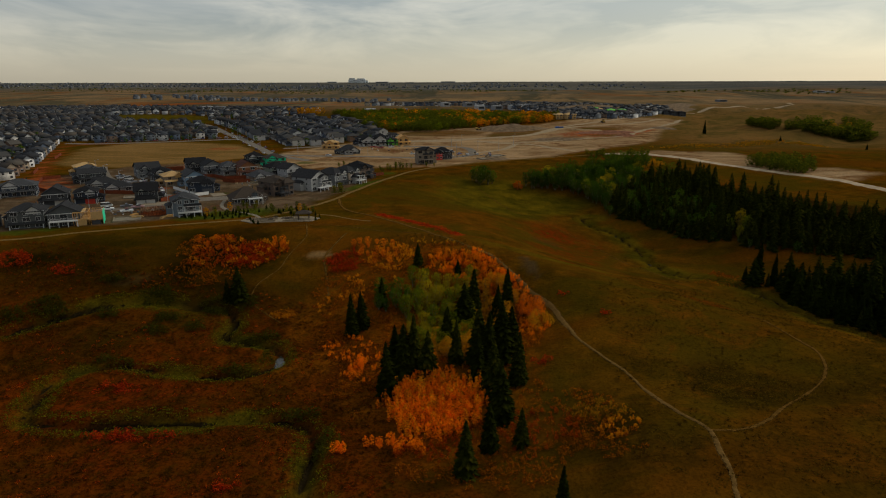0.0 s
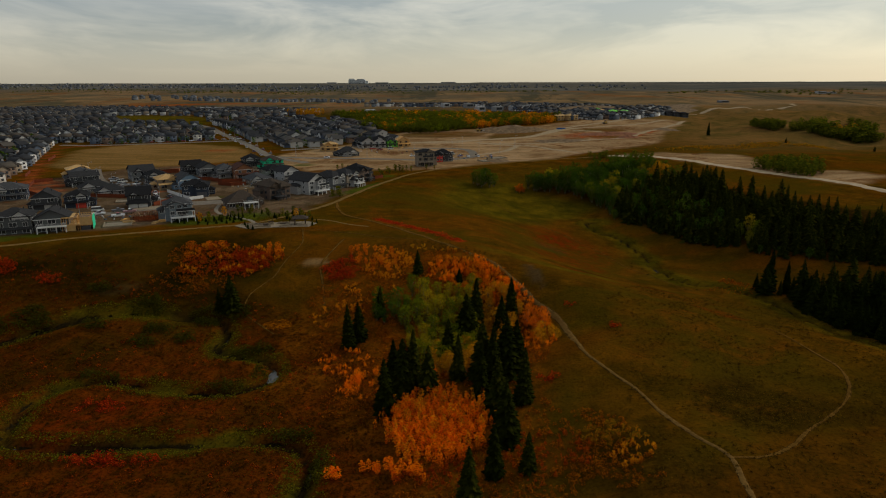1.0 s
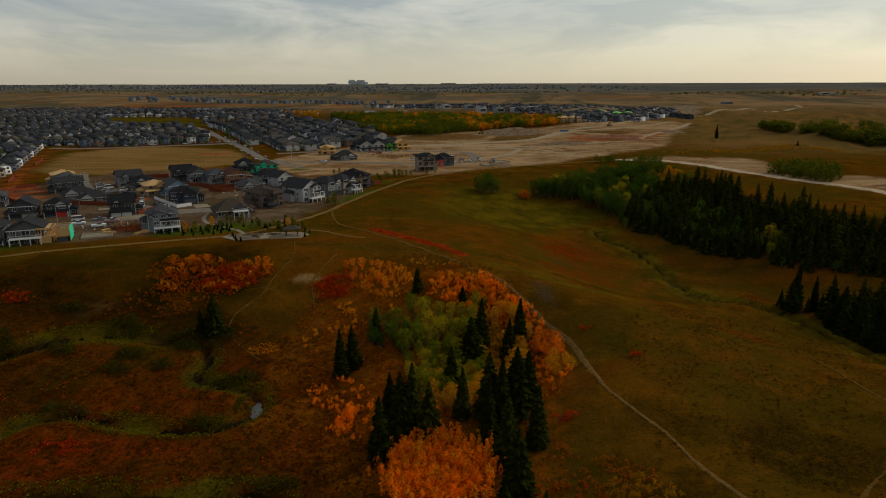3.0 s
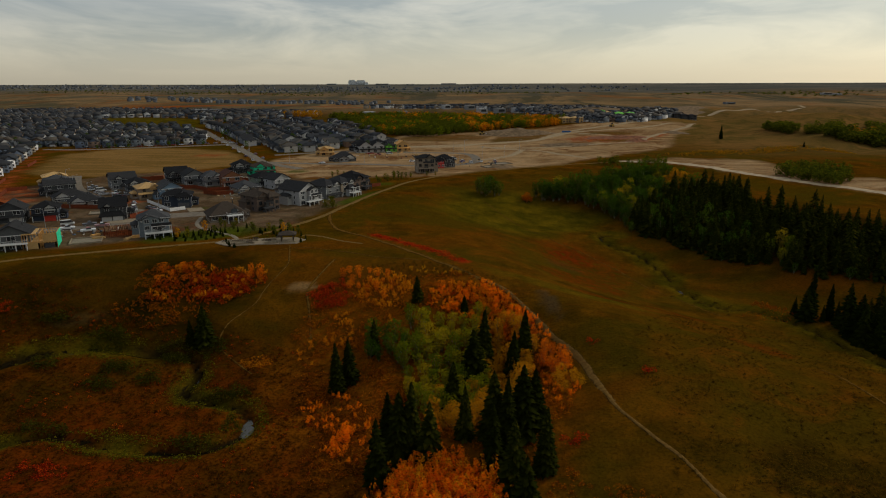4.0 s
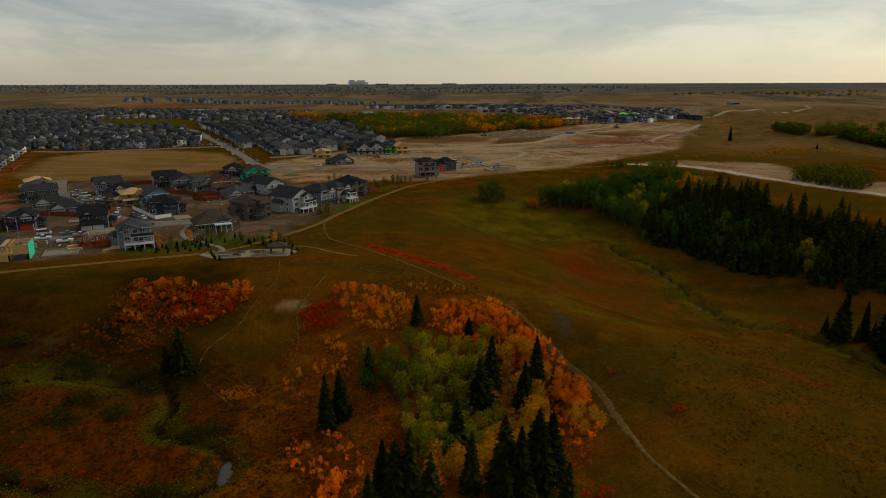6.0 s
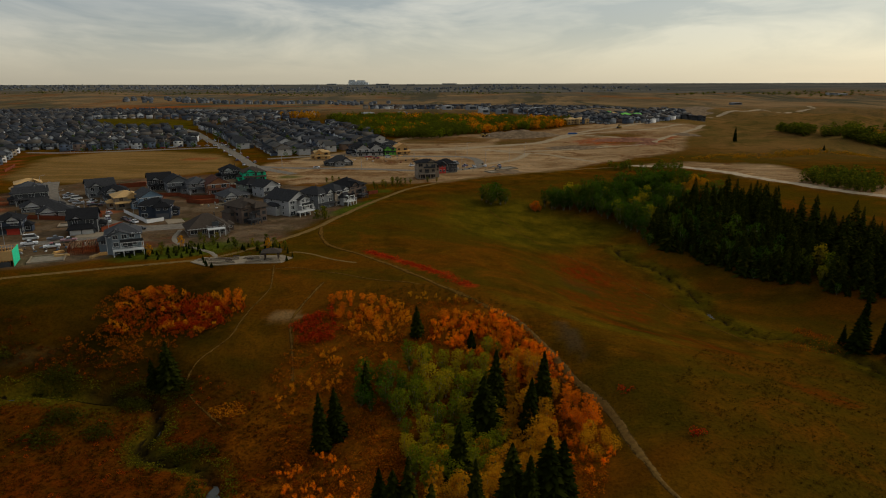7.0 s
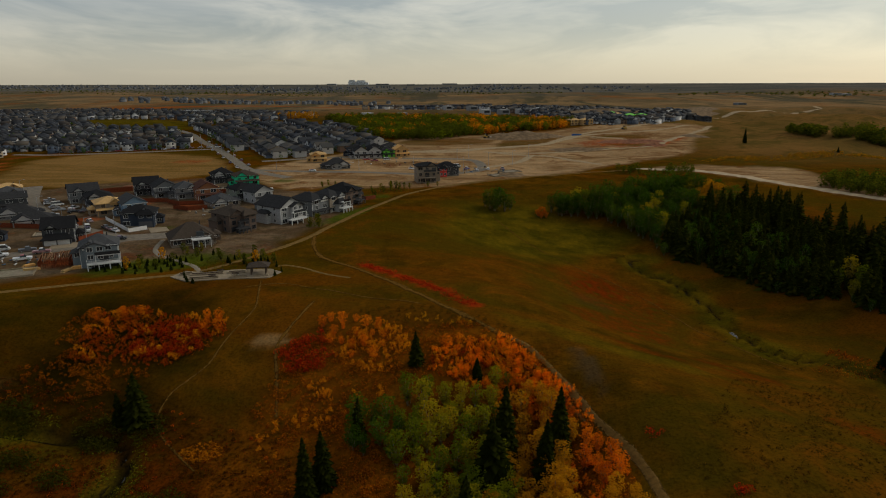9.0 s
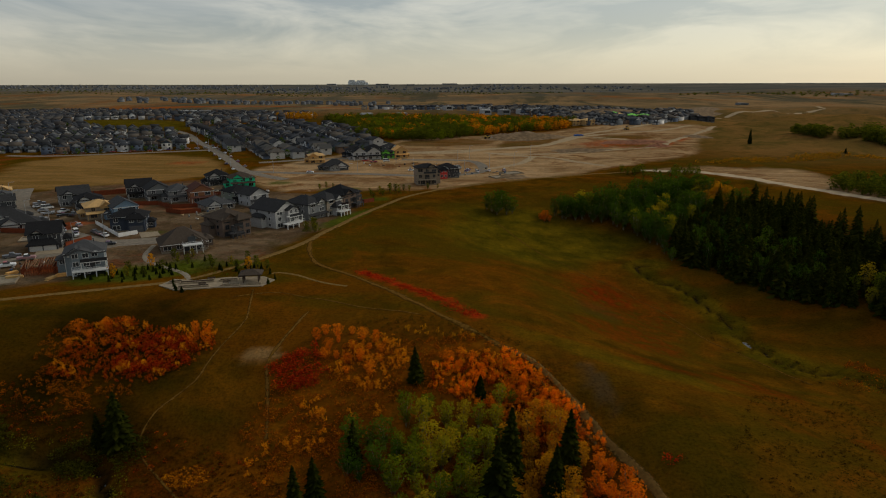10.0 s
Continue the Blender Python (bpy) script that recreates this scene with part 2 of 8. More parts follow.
GLASS, PAINT, WATER = make_glass(), make_paint(), make_water()
SPRUCE_LEAF = leaves("spruce_needles", [(0.0, (0.005, 0.007, 0.001)), (0.5, (0.011, 0.014, 0.0015)), (0.85, (0.026, 0.028, 0.003)), (1.0, (0.062, 0.052, 0.004))], 0.35, glow=0.15)
DARK_NEEDLES = leaves("spruce_needles_dark", [(0.0, (0.004, 0.007, 0.001)), (0.5, (0.010, 0.015, 0.0015)), (0.85, (0.022, 0.026, 0.003)), (1.0, (0.048, 0.044, 0.004))], 0.55, glow=0.15)
GREEN_LEAF = leaves("aspen_leaves_green", [(0.0, (0.050, 0.082, 0.003)), (0.4, (0.150, 0.160, 0.005)), (0.7, (0.28, 0.230, 0.007)), (1.0, (0.42, 0.25, 0.008))], 0.72)
DARK_GREEN_LEAF = leaves("poplar_leaves_dark", [(0.0, (0.020, 0.046, 0.003)), (0.5, (0.046, 0.088, 0.005)), (0.9, (0.086, 0.124, 0.007)), (1.0, (0.16, 0.15, 0.008))], 0.5)
YELLOW_LEAF = leaves("aspen_leaves_yellow", [(0.0, (0.24, 0.120, 0.004)), (0.5, (0.50, 0.215, 0.006)), (1.0, (0.66, 0.29, 0.008))], 0.5)
ORANGE_LEAF = leaves("aspen_leaves_orange", [(0.0, (0.30, 0.055, 0.002)), (0.4, (0.62, 0.135, 0.003)), (0.8, (0.80, 0.210, 0.005)), (1.0, (0.82, 0.29, 0.010))], 0.5)
THICKET_LEAF = leaves("sapling_leaves_orange", [(0.0, (0.74, 0.130, 0.002)), (0.4, (0.94, 0.215, 0.003)), (0.85, (0.98, 0.310, 0.004)), (1.0, (0.92, 0.38, 0.008))], 0.0, glow=0.5)
GOLD_LEAF = leaves("sapling_leaves_gold", [(0.0, (0.30, 0.060, 0.003)), (0.3, (0.56, 0.165, 0.004)), (0.7, (0.74, 0.270, 0.006)), (1.0, (0.80, 0.37, 0.008))], 0.0)
RED_EMBER = leaves("undergrowth_red", [(0.0, (0.10, 0.010, 0.001)), (0.4, (0.26, 0.024, 0.002)), (0.7, (0.46, 0.065, 0.003)), (1.0, (0.62, 0.16, 0.005))], 0.0)
EMBER_LEAF = leaves("sapling_leaves_mixed", [(0.0, (0.09, 0.018, 0.001)), (0.35, (0.20, 0.042, 0.002)), (0.65, (0.38, 0.088, 0.003)), (0.88, (0.54, 0.17, 0.004)), (1.0, (0.20, 0.10, 0.005))], 0.0)
RED_LEAF = leaves("shrub_leaves_red", [(0.0, (0.16, 0.012, 0.003)), (0.6, (0.40, 0.024, 0.004)), (1.0, (0.58, 0.075, 0.006))], 0.0)
SCRUB_LEAF = leaves("scrub_rust", [(0.0, (0.035, 0.010, 0.001)), (0.35, (0.085, 0.020, 0.0015)), (0.6, (0.16, 0.036, 0.002)), (0.8, (0.085, 0.040, 0.003)), (1.0, (0.19, 0.016, 0.002))], 0.0)
DUSK_LEAF = leaves("scrub_dark", [(0.0, (0.016, 0.008, 0.001)), (0.5, (0.040, 0.018, 0.0015)), (1.0, (0.085, 0.032, 0.002))], 0.0)
WILLOW_LEAF = leaves("willow_olive", [(0.0, (0.022, 0.022, 0.002)), (0.5, (0.055, 0.052, 0.004)), (1.0, (0.100, 0.085, 0.006))], 0.3)
OLIVE_LEAF = leaves("bush_olive_gold", [(0.0, (0.10, 0.065, 0.003)), (0.45, (0.20, 0.125, 0.005)), (0.75, (0.40, 0.17, 0.006)), (1.0, (0.70, 0.20, 0.006))], 0.0)
TUSSOCK_LEAF = leaves("grass_tussock", [(0.0, (0.030, 0.019, 0.002)), (0.5, (0.068, 0.042, 0.003)), (1.0, (0.120, 0.062, 0.005))], 0.0)
SEDGE_LEAF = leaves("sedge_green", [(0.0, (0.046, 0.050, 0.003)), (0.5, (0.098, 0.092, 0.004)), (1.0, (0.165, 0.130, 0.006))], 0.0)
HEDGE_LEAF = leaves("young_tree_leaves", [(0.0, (0.040, 0.050, 0.004)), (0.6, (0.095, 0.100, 0.006)), (1.0, (0.26, 0.17, 0.008))], 0.6)
FAR_GREEN_LEAF = leaves("bush_leaves", [(0.0, (0.036, 0.046, 0.004)), (0.6, (0.085, 0.100, 0.006)), (1.0, (0.150, 0.130, 0.008))], 0.0)


# ---------------------------------------------------------------- the land
VALLEY = [(-420, 150), (-140, 125), (-90, 138), (-60, 149), (-40, 146), (-24, 110), (-10, 40), (0, -300)]
FLAT = [(-420, 85), (-60, 100), (-24, 95)]
GULLY = [(-38, 142), (-12, 150), (6, 168)]
COULEE = [(58, 312), (70, 285), (85, 241), (112, 214), (170, 184), (300, 150), (600, 120)]


def smooth_line(pts, step):
    """Catmull-Rom through the points, cut into equal steps."""
    p = np.array(pts, float)
    q = np.vstack([2 * p[0] - p[1], p, 2 * p[-1] - p[-2]])
    out = []
    for i in range(1, len(q) - 2):
        n = max(2, int(np.hypot(*(q[i + 1] - q[i])[:2]) / step))
        for t in np.linspace(0, 1, n, endpoint=False):
            a, b, c, d = q[i - 1], q[i], q[i + 1], q[i + 2]
            out.append(0.5 * (2 * b + (c - a) * t + (2 * a - 5 * b + 4 * c - d) * t * t + (3 * b - a - 3 * c + d) * t ** 3))
    out.append(p[-1])
    return np.array(out)


CREEK_WEST = smooth_line([(-150, 166), (-128, 158), (-114, 166), (-101, 174), (-89, 178), (-77, 178.5), (-70, 179.5), (-65, 178), (-62, 172), (-63, 166), (-55, 162), (-46, 158), (-43.5, 150), (-49, 143), (-58, 142.5), (-69.5, 144), (-80, 147), (-88, 146), (-93, 142), (-94.5, 135), (-93, 128), (-90, 120.5), (-84, 118), (-74, 117), (-63, 118), (-51, 118), (-43, 121.5), (-34, 121.5), (-28.5, 119), (-25.5, 114), (-25, 107), (-24.5, 98), (-20, 86), (-14, 40)], 2.0)
CREEK_EAST = smooth_line([(70, 307), (64.5, 305), (64.5, 299), (67, 293), (73.5, 291), (77, 284), (80, 274), (82, 266), (80.5, 257), (81.7, 248), (85, 238), (91, 231.5), (97, 229), (104, 222), (109, 212), (112, 199), (112, 178), (115, 157), (124, 130), (140, 90)], 2.0)


def sstep(a, b, x):
    t = np.clip((x - a) / (b - a), 0, 1)
    return t * t * (3 - 2 * t)


def line_dist(pts, X, Y):
    """Distance to a line of points and the way along it, 0 to 1."""
    X, Y = np.asarray(X, float), np.asarray(Y, float)
    best, at = np.full(X.shape, 1e9), np.zeros(X.shape)
    n = len(pts) - 1
    for i in range(n):
        (ax, ay), (bx, by) = pts[i][:2], pts[i + 1][:2]
        dx, dy = bx - ax, by - ay
        u = np.clip(((X - ax) * dx + (Y - ay) * dy) / (dx * dx + dy * dy), 0, 1)
        d = np.hypot(X - ax - u * dx, Y - ay - u * dy)
        near = d < best
        best, at = np.where(near, d, best), np.where(near, (i + u) / n, at)
    return best, at


def ripple(X, Y, s, seed=0.0):
    """Soft irregular waves about -1 to 1, s metres long."""
    a = np.sin(X / s * 1.9 + 1.3 * np.sin(Y / s * 1.1 + seed) + seed) + np.sin(Y / s * 2.3 + 1.7 * np.sin(X / s * 0.9 + 2 * seed) + 1.7 * seed)
    b = np.sin((X + Y) / s * 3.7 + 1.1 * np.sin((X - Y) / s * 2.3 + seed)) + np.sin((X - Y) / s * 4.1 + 3 * seed)
    return (a + 0.55 * b) / 3.0


def height(X, Y):
    X, Y = np.asarray(X, float), np.asarray(Y, float)
    far = np.hypot(X, Y)
    z = 6.6 + 8 * sstep(350, 950, Y) + 29 * sstep(1200, 4700, far) + 3 * sstep(60, 160, X) * sstep(300, 430, Y)
    z = z - 7 * (1 - sstep(110, 215, Y)) * sstep(-10, 30, X)
    d = np.minimum(line_dist(VALLEY, X, Y)[0], line_dist(FLAT, X, Y)[0])
    a = 1 - sstep(8, 78, d)
    a = np.maximum(a, 0.9 * (1 - sstep(4, 40, line_dist(GULLY, X, Y)[0])))
    a = a * (1 - 0.75 * sstep(5, 45, X))
    d, u = line_dist(COULEE, X, Y)
    b = (1 - sstep(6, 88, d)) * (0.62 + 0.38 * sstep(0, 0.3, u))
    z = z - 17 * a - 19 * b + 10 * a * b
    z = z - 1.1 * np.exp(-((X + 44.3) / 2.3) ** 2 - ((Y - 153.5) / 4.4) ** 2) - 0.8 * np.exp(-((X - 81.6) / 1.3) ** 2 - ((Y - 250) / 3.5) ** 2)
    z = z - 3.0 * np.exp(-((X - 70) / 20) ** 2 - ((Y - 133) / 17) ** 2)
    wild = 1 - sstep(225, 262, Y - 0.35 * X - 40 * sstep(-60, 60, X)) * (1 - sstep(0, 60, X))
    z = z + wild * (0.45 * ripple(X, Y, 17, 0.6) + 0.16 * ripple(X, Y, 5, 1.9))
    z = z + sstep(900, 1500, far) * (1 - sstep(3800, 4600, Y)) * 8 * ripple(X, Y, 380, 0.4)
    z = z + 8.0 * ripple(X, Y, 62, 2.2) * sstep(190, 330, X) * sstep(440, 560, Y) * (1 - sstep(900, 1200, Y))
    near = (X > -160) & (X < 240) & (Y < 320)
    if np.any(near):
        for line, wide, cut in ((CREEK_WEST, 1.3, 1.7), (CREEK_EAST, 0.9, 0.9)):
            d = np.full(X.shape, 1e3)
            d[near] = line_dist(line, X[near], Y[near])[0]
            z = z - cut * np.exp(-(d / wide) ** 2) - cut / 3 * np.exp(-(d / (3.5 * wide)) ** 2)
    return z


def ground(x, y):
    return float(height(np.array([x]), np.array([y]))[0])


def inside(poly, X, Y):
    X, Y = np.asarray(X, float), np.asarray(Y, float)
    hit = np.zeros(X.shape, bool)
    for (ax, ay), (bx, by) in zip(poly, poly[1:] + poly[:1]):
        cross = ((ay > Y) != (by > Y)) & (X < (bx - ax) * (Y - ay) / (by - ay + 1e-12) + ax)
        hit ^= cross
    return hit


def soft_in(poly, X, Y, edge):
    """1 inside the outline, 0 outside, soft over edge metres, with a ragged rim."""
    d = line_dist(poly + poly[:1], X, Y)[0] * np.where(inside(poly, X, Y), 1, -1)
    d = d + 0.6 * edge * ripple(X, Y, edge * 1.2 + 3, 0.9)
    return sstep(-edge, edge, d)


def blob(X, Y, x, y, rx, ry, turn=0.0):
    c, s = math.cos(radians(turn)), math.sin(radians(turn))
    u, v = (X - x) * c + (Y - y) * s, -(X - x) * s + (Y - y) * c
    r = np.hypot(u / rx, v / ry) + 0.22 * ripple(X, Y, max(2.0, 0.5 * min(rx, ry)), 0.3 * x)
    return 1 - sstep(0.6, 1.1, r)


EARTHWORKS = [(-90, 392), (-12, 400), (35, 434), (62, 447), (86, 470), (124, 494), (146, 505), (168, 534), (176, 560), (192, 605), (214, 650), (240, 700), (258, 745), (250, 762), (170, 770), (60, 690), (-50, 650), (-75, 560), (-128, 475), (-118, 425)]
BUILDING_SITE = [(-178, 214), (-92, 252), (-64, 268), (-48, 330), (-46, 372), (-95, 392), (-135, 430), (-205, 402), (-262, 300), (-240, 240)]
HAY_FIELD = [(-246, 400), (-212, 395), (-188, 412), (-160, 428), (-142, 446), (-156, 492), (-180, 524), (-220, 540), (-268, 540), (-294, 506), (-284, 468), (-262, 414)]
PARK = [(-480, 840), (-379, 735), (-330, 718), (-288, 746), (-325, 852), (-417, 895), (-468, 885)]
FRINGE_LINE = [(-38, 196), (-30, 206), (-14, 207), (4, 208), (17, 197), (22, 184), (28, 162), (26, 150), (22, 130), (14, 104), (-8, 104), (-16, 118), (-26, 132), (-28, 150), (-36, 168), (-42, 184)]
SCARLET_LINE = [(-29, 254.5), (-24, 249.6), (-18.5, 244.4), (-14, 240.4), (-10, 236.5), (-6, 231), (-2, 225.2), (3, 219.5)]
GRAVEL_PIT = [(112, 456), (140, 436), (166, 392), (196, 352), (208, 338), (240, 362), (228, 382), (208, 378), (186, 392), (198, 424), (194, 450), (150, 462)]


def build_ground():
    def axis(lo, hi, a, b, step, grow):
        v = list(np.arange(a, b, step))
        s, x = step, v[-1]
        while x < hi:
            s *= grow
            x += s
            v.append(min(x, hi))
        s, x = step, a
        while x > lo:
            s *= grow
            x -= s
            v.insert(0, max(x, lo))
        return np.array(v)

    xs = axis(-6500, 6500, -160, 120, 1.75, 1.05)
    ys = axis(-2500, 4860, 80, 290, 1.75, 1.024)
    X, Y = np.meshgrid(xs, ys)
    Z = height(X, Y)
    nx, ny = len(xs), len(ys)
    me = bpy.data.meshes.new("ground")
    me.vertices.add(nx * ny)
    me.vertices.foreach_set("co", np.stack([X, Y, Z], -1).ravel())
    i = (np.arange(ny - 1)[:, None] * nx + np.arange(nx - 1)[None, :]).ravel()
    quads = np.stack([i, i + 1, i + 1 + nx, i + nx], -1)
    me.loops.add(quads.size)
    me.loops.foreach_set("vertex_index", quads.ravel())
    me.polygons.add(len(quads))
    me.polygons.foreach_set("loop_start", np.arange(len(quads)) * 4)
    me.polygons.foreach_set("use_smooth", np.ones(len(quads), bool))
    me.update()
    # where each kind of ground cover grows
    dW, dE = line_dist(CREEK_WEST, X, Y)[0], line_dist(CREEK_EAST, X, Y)[0]
    west = (1 - sstep(150, 200, Y)) * (1 - sstep(-16, 8, X))
    west = np.maximum(west, (1 - sstep(90, 105, Y)) * (1 - sstep(5, 20, X)))
    lush = np.maximum((1 - sstep(0.8, 4.2, dW + 2.2 * ripple(X, Y, 6, 0.2))) * sstep(-0.5, 0.2, ripple(X, Y, 14, 2.6)), 0.8 * (1 - sstep(2, 8, dE + 3 * ripple(X, Y, 9, 1.2))))
    lush = np.maximum(lush, 0.85 * blob(X, Y, 30, 330, 45, 40, 20))
    lush = np.maximum(lush, blob(X, Y, -77, 171.5, 9, 5, 10) * (0.35 + 0.5 * ripple(X, Y, 4, 1.1)))
    lush = np.maximum(lush, soft_in(PARK, X, Y, 14) * 0.9)
    lawn = np.maximum(0.9 * blob(X, Y, -46, 330, 5, 24, -22), 1.0 * blob(X, Y, -92, 253, 24, 9, 25))
    for gx, gy, gr in ((-112, 303, 4), (-131, 276, 3), (-82, 262, 9), (-66, 262, 7), (-185, 222, 9), (-158, 220, 7), (-150, 225, 5), (-40, 372, 8), (-62, 398, 12), (-98, 420, 8)):
        lawn = np.maximum(lawn, 0.8 * blob(X, Y, gx, gy, gr, gr * 0.8))
    lush = np.maximum(lush, 0.55 * blob(X, Y, 34, 205, 30, 6, -20))
    dirt = np.maximum(soft_in(EARTHWORKS, X, Y, 4), soft_in(GRAVEL_PIT, X, Y, 5))
    for isle in ([(29, 584), (38, 640), (50, 676), (80, 700), (92, 652), (68, 602), (48, 588)], [(118, 634), (142, 626), (150, 612), (170, 642), (150, 655), (128, 648)], [(112, 596), (128, 600), (142, 588), (150, 568), (140, 562), (122, 575)], [(-60, 600), (-20, 590), (20, 606), (36, 640), (10, 650), (-40, 640)]):
        dirt = dirt * (1 - 0.75 * soft_in(isle, X, Y, 3.5))
    site = soft_in(BUILDING_SITE, X, Y, 4)
    straw = soft_in(HAY_FIELD, X, Y, 5)
    dry = sstep(90, 220, X - 0.1 * (Y - 400)) * sstep(430, 560, Y)
    # darker olive-brown on the western valley slope below the rim path
    dark_slope = sstep(165, 190, Y) * (1 - sstep(214, 252, Y - 0.42 * (X + 70))) * (1 - sstep(-74, -46, X)) * (0.9 + 0.3 * ripple(X, Y, 14, 0.7))
    red = 0.5 * blob(X, Y, 50, 268, 20, 26, 25) + 0.6 * blob(X, Y, 44, 236, 16, 12) + 0.5 * blob(X, Y, 100, 226, 16, 5, -30)
    red = red + 0.8 * blob(X, Y, -70, 132, 22, 8, 5) + 0.5 * blob(X, Y, -72, 152, 26, 7, 3)
    red = red + 0.55 * blob(X, Y, 66, 213, 12, 6, -40) + 0.5 * blob(X, Y, 44, 212, 11, 3, -25) + 0.6 * blob(X, Y, 77, 179, 9, 8) + 0.5 * blob(X, Y, 46, 274, 9, 9) + 0.7 * blob(X, Y, 104, 232, 7, 3, -50)
    tawny = np.maximum(0.8 * soft_in(FRINGE_LINE, X, Y, 3), 0.7 * blob(X, Y, -36, 158, 16, 24, -10))
    clay = np.clip(1.1 - line_dist([(-204, 298), (-222, 333), (-250, 375), (-270, 414), (-293, 459), (-310, 493), (-316, 520), (-300, 541)], X, Y)[0] / 4.5 + 0.6 * ripple(X, Y, 7, 1.4), 0, 1)
    clay = np.maximum(clay, 0.8 * blob(X, Y, 125, 600, 36, 24, 10))
    clay = np.maximum(clay, 0.7 * blob(X, Y, -183, 498, 13, 10))
    clay = np.maximum(clay, np.clip(1.1 - line_dist([(101, 588), (124, 571), (142, 557), (162, 582), (181, 611), (206, 650)], X, Y)[0] / 3.5 + 0.4 * ripple(X, Y, 8, 0.4), 0, 1))
    for cx, cy, cr in ((-178, 372, 9), (-150, 352, 10), (-120, 346, 8), (-206, 318, 12), (-228, 346, 15), (-210, 334, 9), (-122, 256, 8), (-150, 318, 7)):
        clay = np.maximum(clay, 0.85 * blob(X, Y, cx, cy, cr, cr * 0.7))
    red = np.clip(np.maximum(red, west * (0.45 + 0.5 * ripple(X, Y, 21, 1.1))), 0, 1)
    strip = np.clip(0.9 - line_dist(SCARLET_LINE, X, Y)[0] / 2.6 + 0.5 * ripple(X, Y, 4, 0.4), 0, 1) * 0.95
    sand = blob(X, Y, -43.5, 204.5, 4.6, 2.6)
    sand = np.maximum(sand, 0.15 * blob(X, Y, -98, 186, 7, 3, 20))
    rim = np.maximum(0.8 * blob(X, Y, 26, 192, 2.4, 9, 8), 0.15 * blob(X, Y, 40, 256, 7, 10))
    grit = rim * 0.8
    bank = np.maximum((1 - sstep(0.7, 1.9, dW + 0.6 * ripple(X, Y, 4, 0.5))) * sstep(-0.7, 0.2, ripple(X, Y, 12, 0.7)), 0.75 * (1 - sstep(0.3, 1.1, dE + 0.5 * ripple(X, Y, 5, 0.8))))
    for name, values in (("lush", lush), ("bare", dirt), ("site", site), ("straw", straw), ("dry", dry), ("rust", red), ("west", west), ("scarlet", strip), ("sand", sand), ("grit", grit), ("bank", bank), ("lawn", lawn), ("dark_slope", dark_slope), ("clay", clay), ("forest_floor", np.maximum(soft_in([(84, 318), (98, 290), (123, 258), (150, 240), (208, 216), (206, 250), (168, 282), (138, 328), (114, 356)], X, Y, 4), soft_in([(114, 224), (121, 204), (119, 180), (134, 146), (240, 128), (240, 188), (150, 226)], X, Y, 4))), ("brush", np.maximum(np.maximum(0.8 * blob(X, Y, 61, 121, 13, 15, 10), 0.75 * blob(X, Y, 36, 99, 13, 9, -30)), 0.6 * blob(X, Y, 88, 112, 26, 16, -20) + 0.5 * blob(X, Y, 62, 92, 22, 14))), ("tawny", tawny), ("ember", np.clip(1.3 - line_dist([(-620, 1110), (-520, 1178), (-430, 1250), (-285, 1305), (-98, 1270), (-30, 1290)], X, Y)[0] / 26 + 0.3 * ripple(X, Y, 40, 0.7), 0, 1))):
        at = me.attributes.new(name, "FLOAT", "POINT")
        at.data.foreach_set("value", np.clip(values, 0, 1).ravel().astype(np.float32))

    k = Nodes("prairie_ground")
    P = k.world()
    fine, small, mid, big, huge = (k.noise(s, d, 0.6, P) for s, d in ((1.7, 4), (0.35, 4), (0.09, 4), (0.022, 3), (0.004, 3)))
    patch = k.noise(0.05, 5, 0.65, P, 0.8)
    c = k.mix(k.span(mid, 0.35, 0.65), (0.048, 0.028, 0.002), (0.104, 0.050, 0.0035))
    c = k.mix(k.span(big, 0.42, 0.62), c, (0.064, 0.042, 0.003))
    c = k.mix(k.math("MULTIPLY", k.span(patch, 0.5, 0.7), 0.65), c, (0.135, 0.048, 0.004))
    sweep_map = k.n("ShaderNodeMapping")
    sweep_map.inputs["Rotation"].default_value = (0, 0, radians(38))
    sweep_map.inputs["Scale"].default_value = (0.45, 1.3, 1)
    k.nt.links.new(P, sweep_map.inputs[0])
    swathe = k.noise(0.03, 4, 0.55, sweep_map.outputs[0], 0.7)
    c = k.mix(k.math("MULTIPLY", k.span(swathe, 0.50, 0.66), 0.6), c, (0.112, 0.040, 0.003))
    c = k.mix(k.math("MULTIPLY", k.span(swathe, 0.46, 0.34), 0.5), c, (0.050, 0.041, 0.003))
    c = k.mix(k.math("MULTIPLY", k.attr("west"), 0.85), c, k.mix(k.span(patch, 0.38, 0.62), (0.034, 0.016, 0.001), (0.092, 0.028, 0.0015)))
    c = k.mix(k.math("MULTIPLY", k.attr("rust"), k.span(small, 0.25, 0.6)), c, (0.118, 0.022, 0.002))
    c = k.mix(k.math("MULTIPLY", k.attr("tawny"), k.span(small, 0.2, 0.6)), c, k.mix(k.span(mid, 0.35, 0.65), (0.115, 0.038, 0.002), (0.205, 0.074, 0.004)))
    c = k.mix(k.math("MULTIPLY", k.attr("dry"), 0.9), c, k.mix(k.math("MULTIPLY", k.span(patch, 0.45, 0.62), 0.75), k.mix(k.span(big, 0.35, 0.65), (0.190, 0.112, 0.038), (0.128, 0.088, 0.028)), (0.070, 0.064, 0.019)))
    c = k.mix(k.attr("dark_slope"), c, k.mix(k.span(mid, 0.35, 0.65), (0.014, 0.010, 0.001), (0.038, 0.019, 0.0012)))
    lushland = k.mix(k.span(mid, 0.35, 0.65), (0.046, 0.044, 0.003), (0.098, 0.078, 0.005))
    c = k.mix(k.attr("lush"), c, lushland)
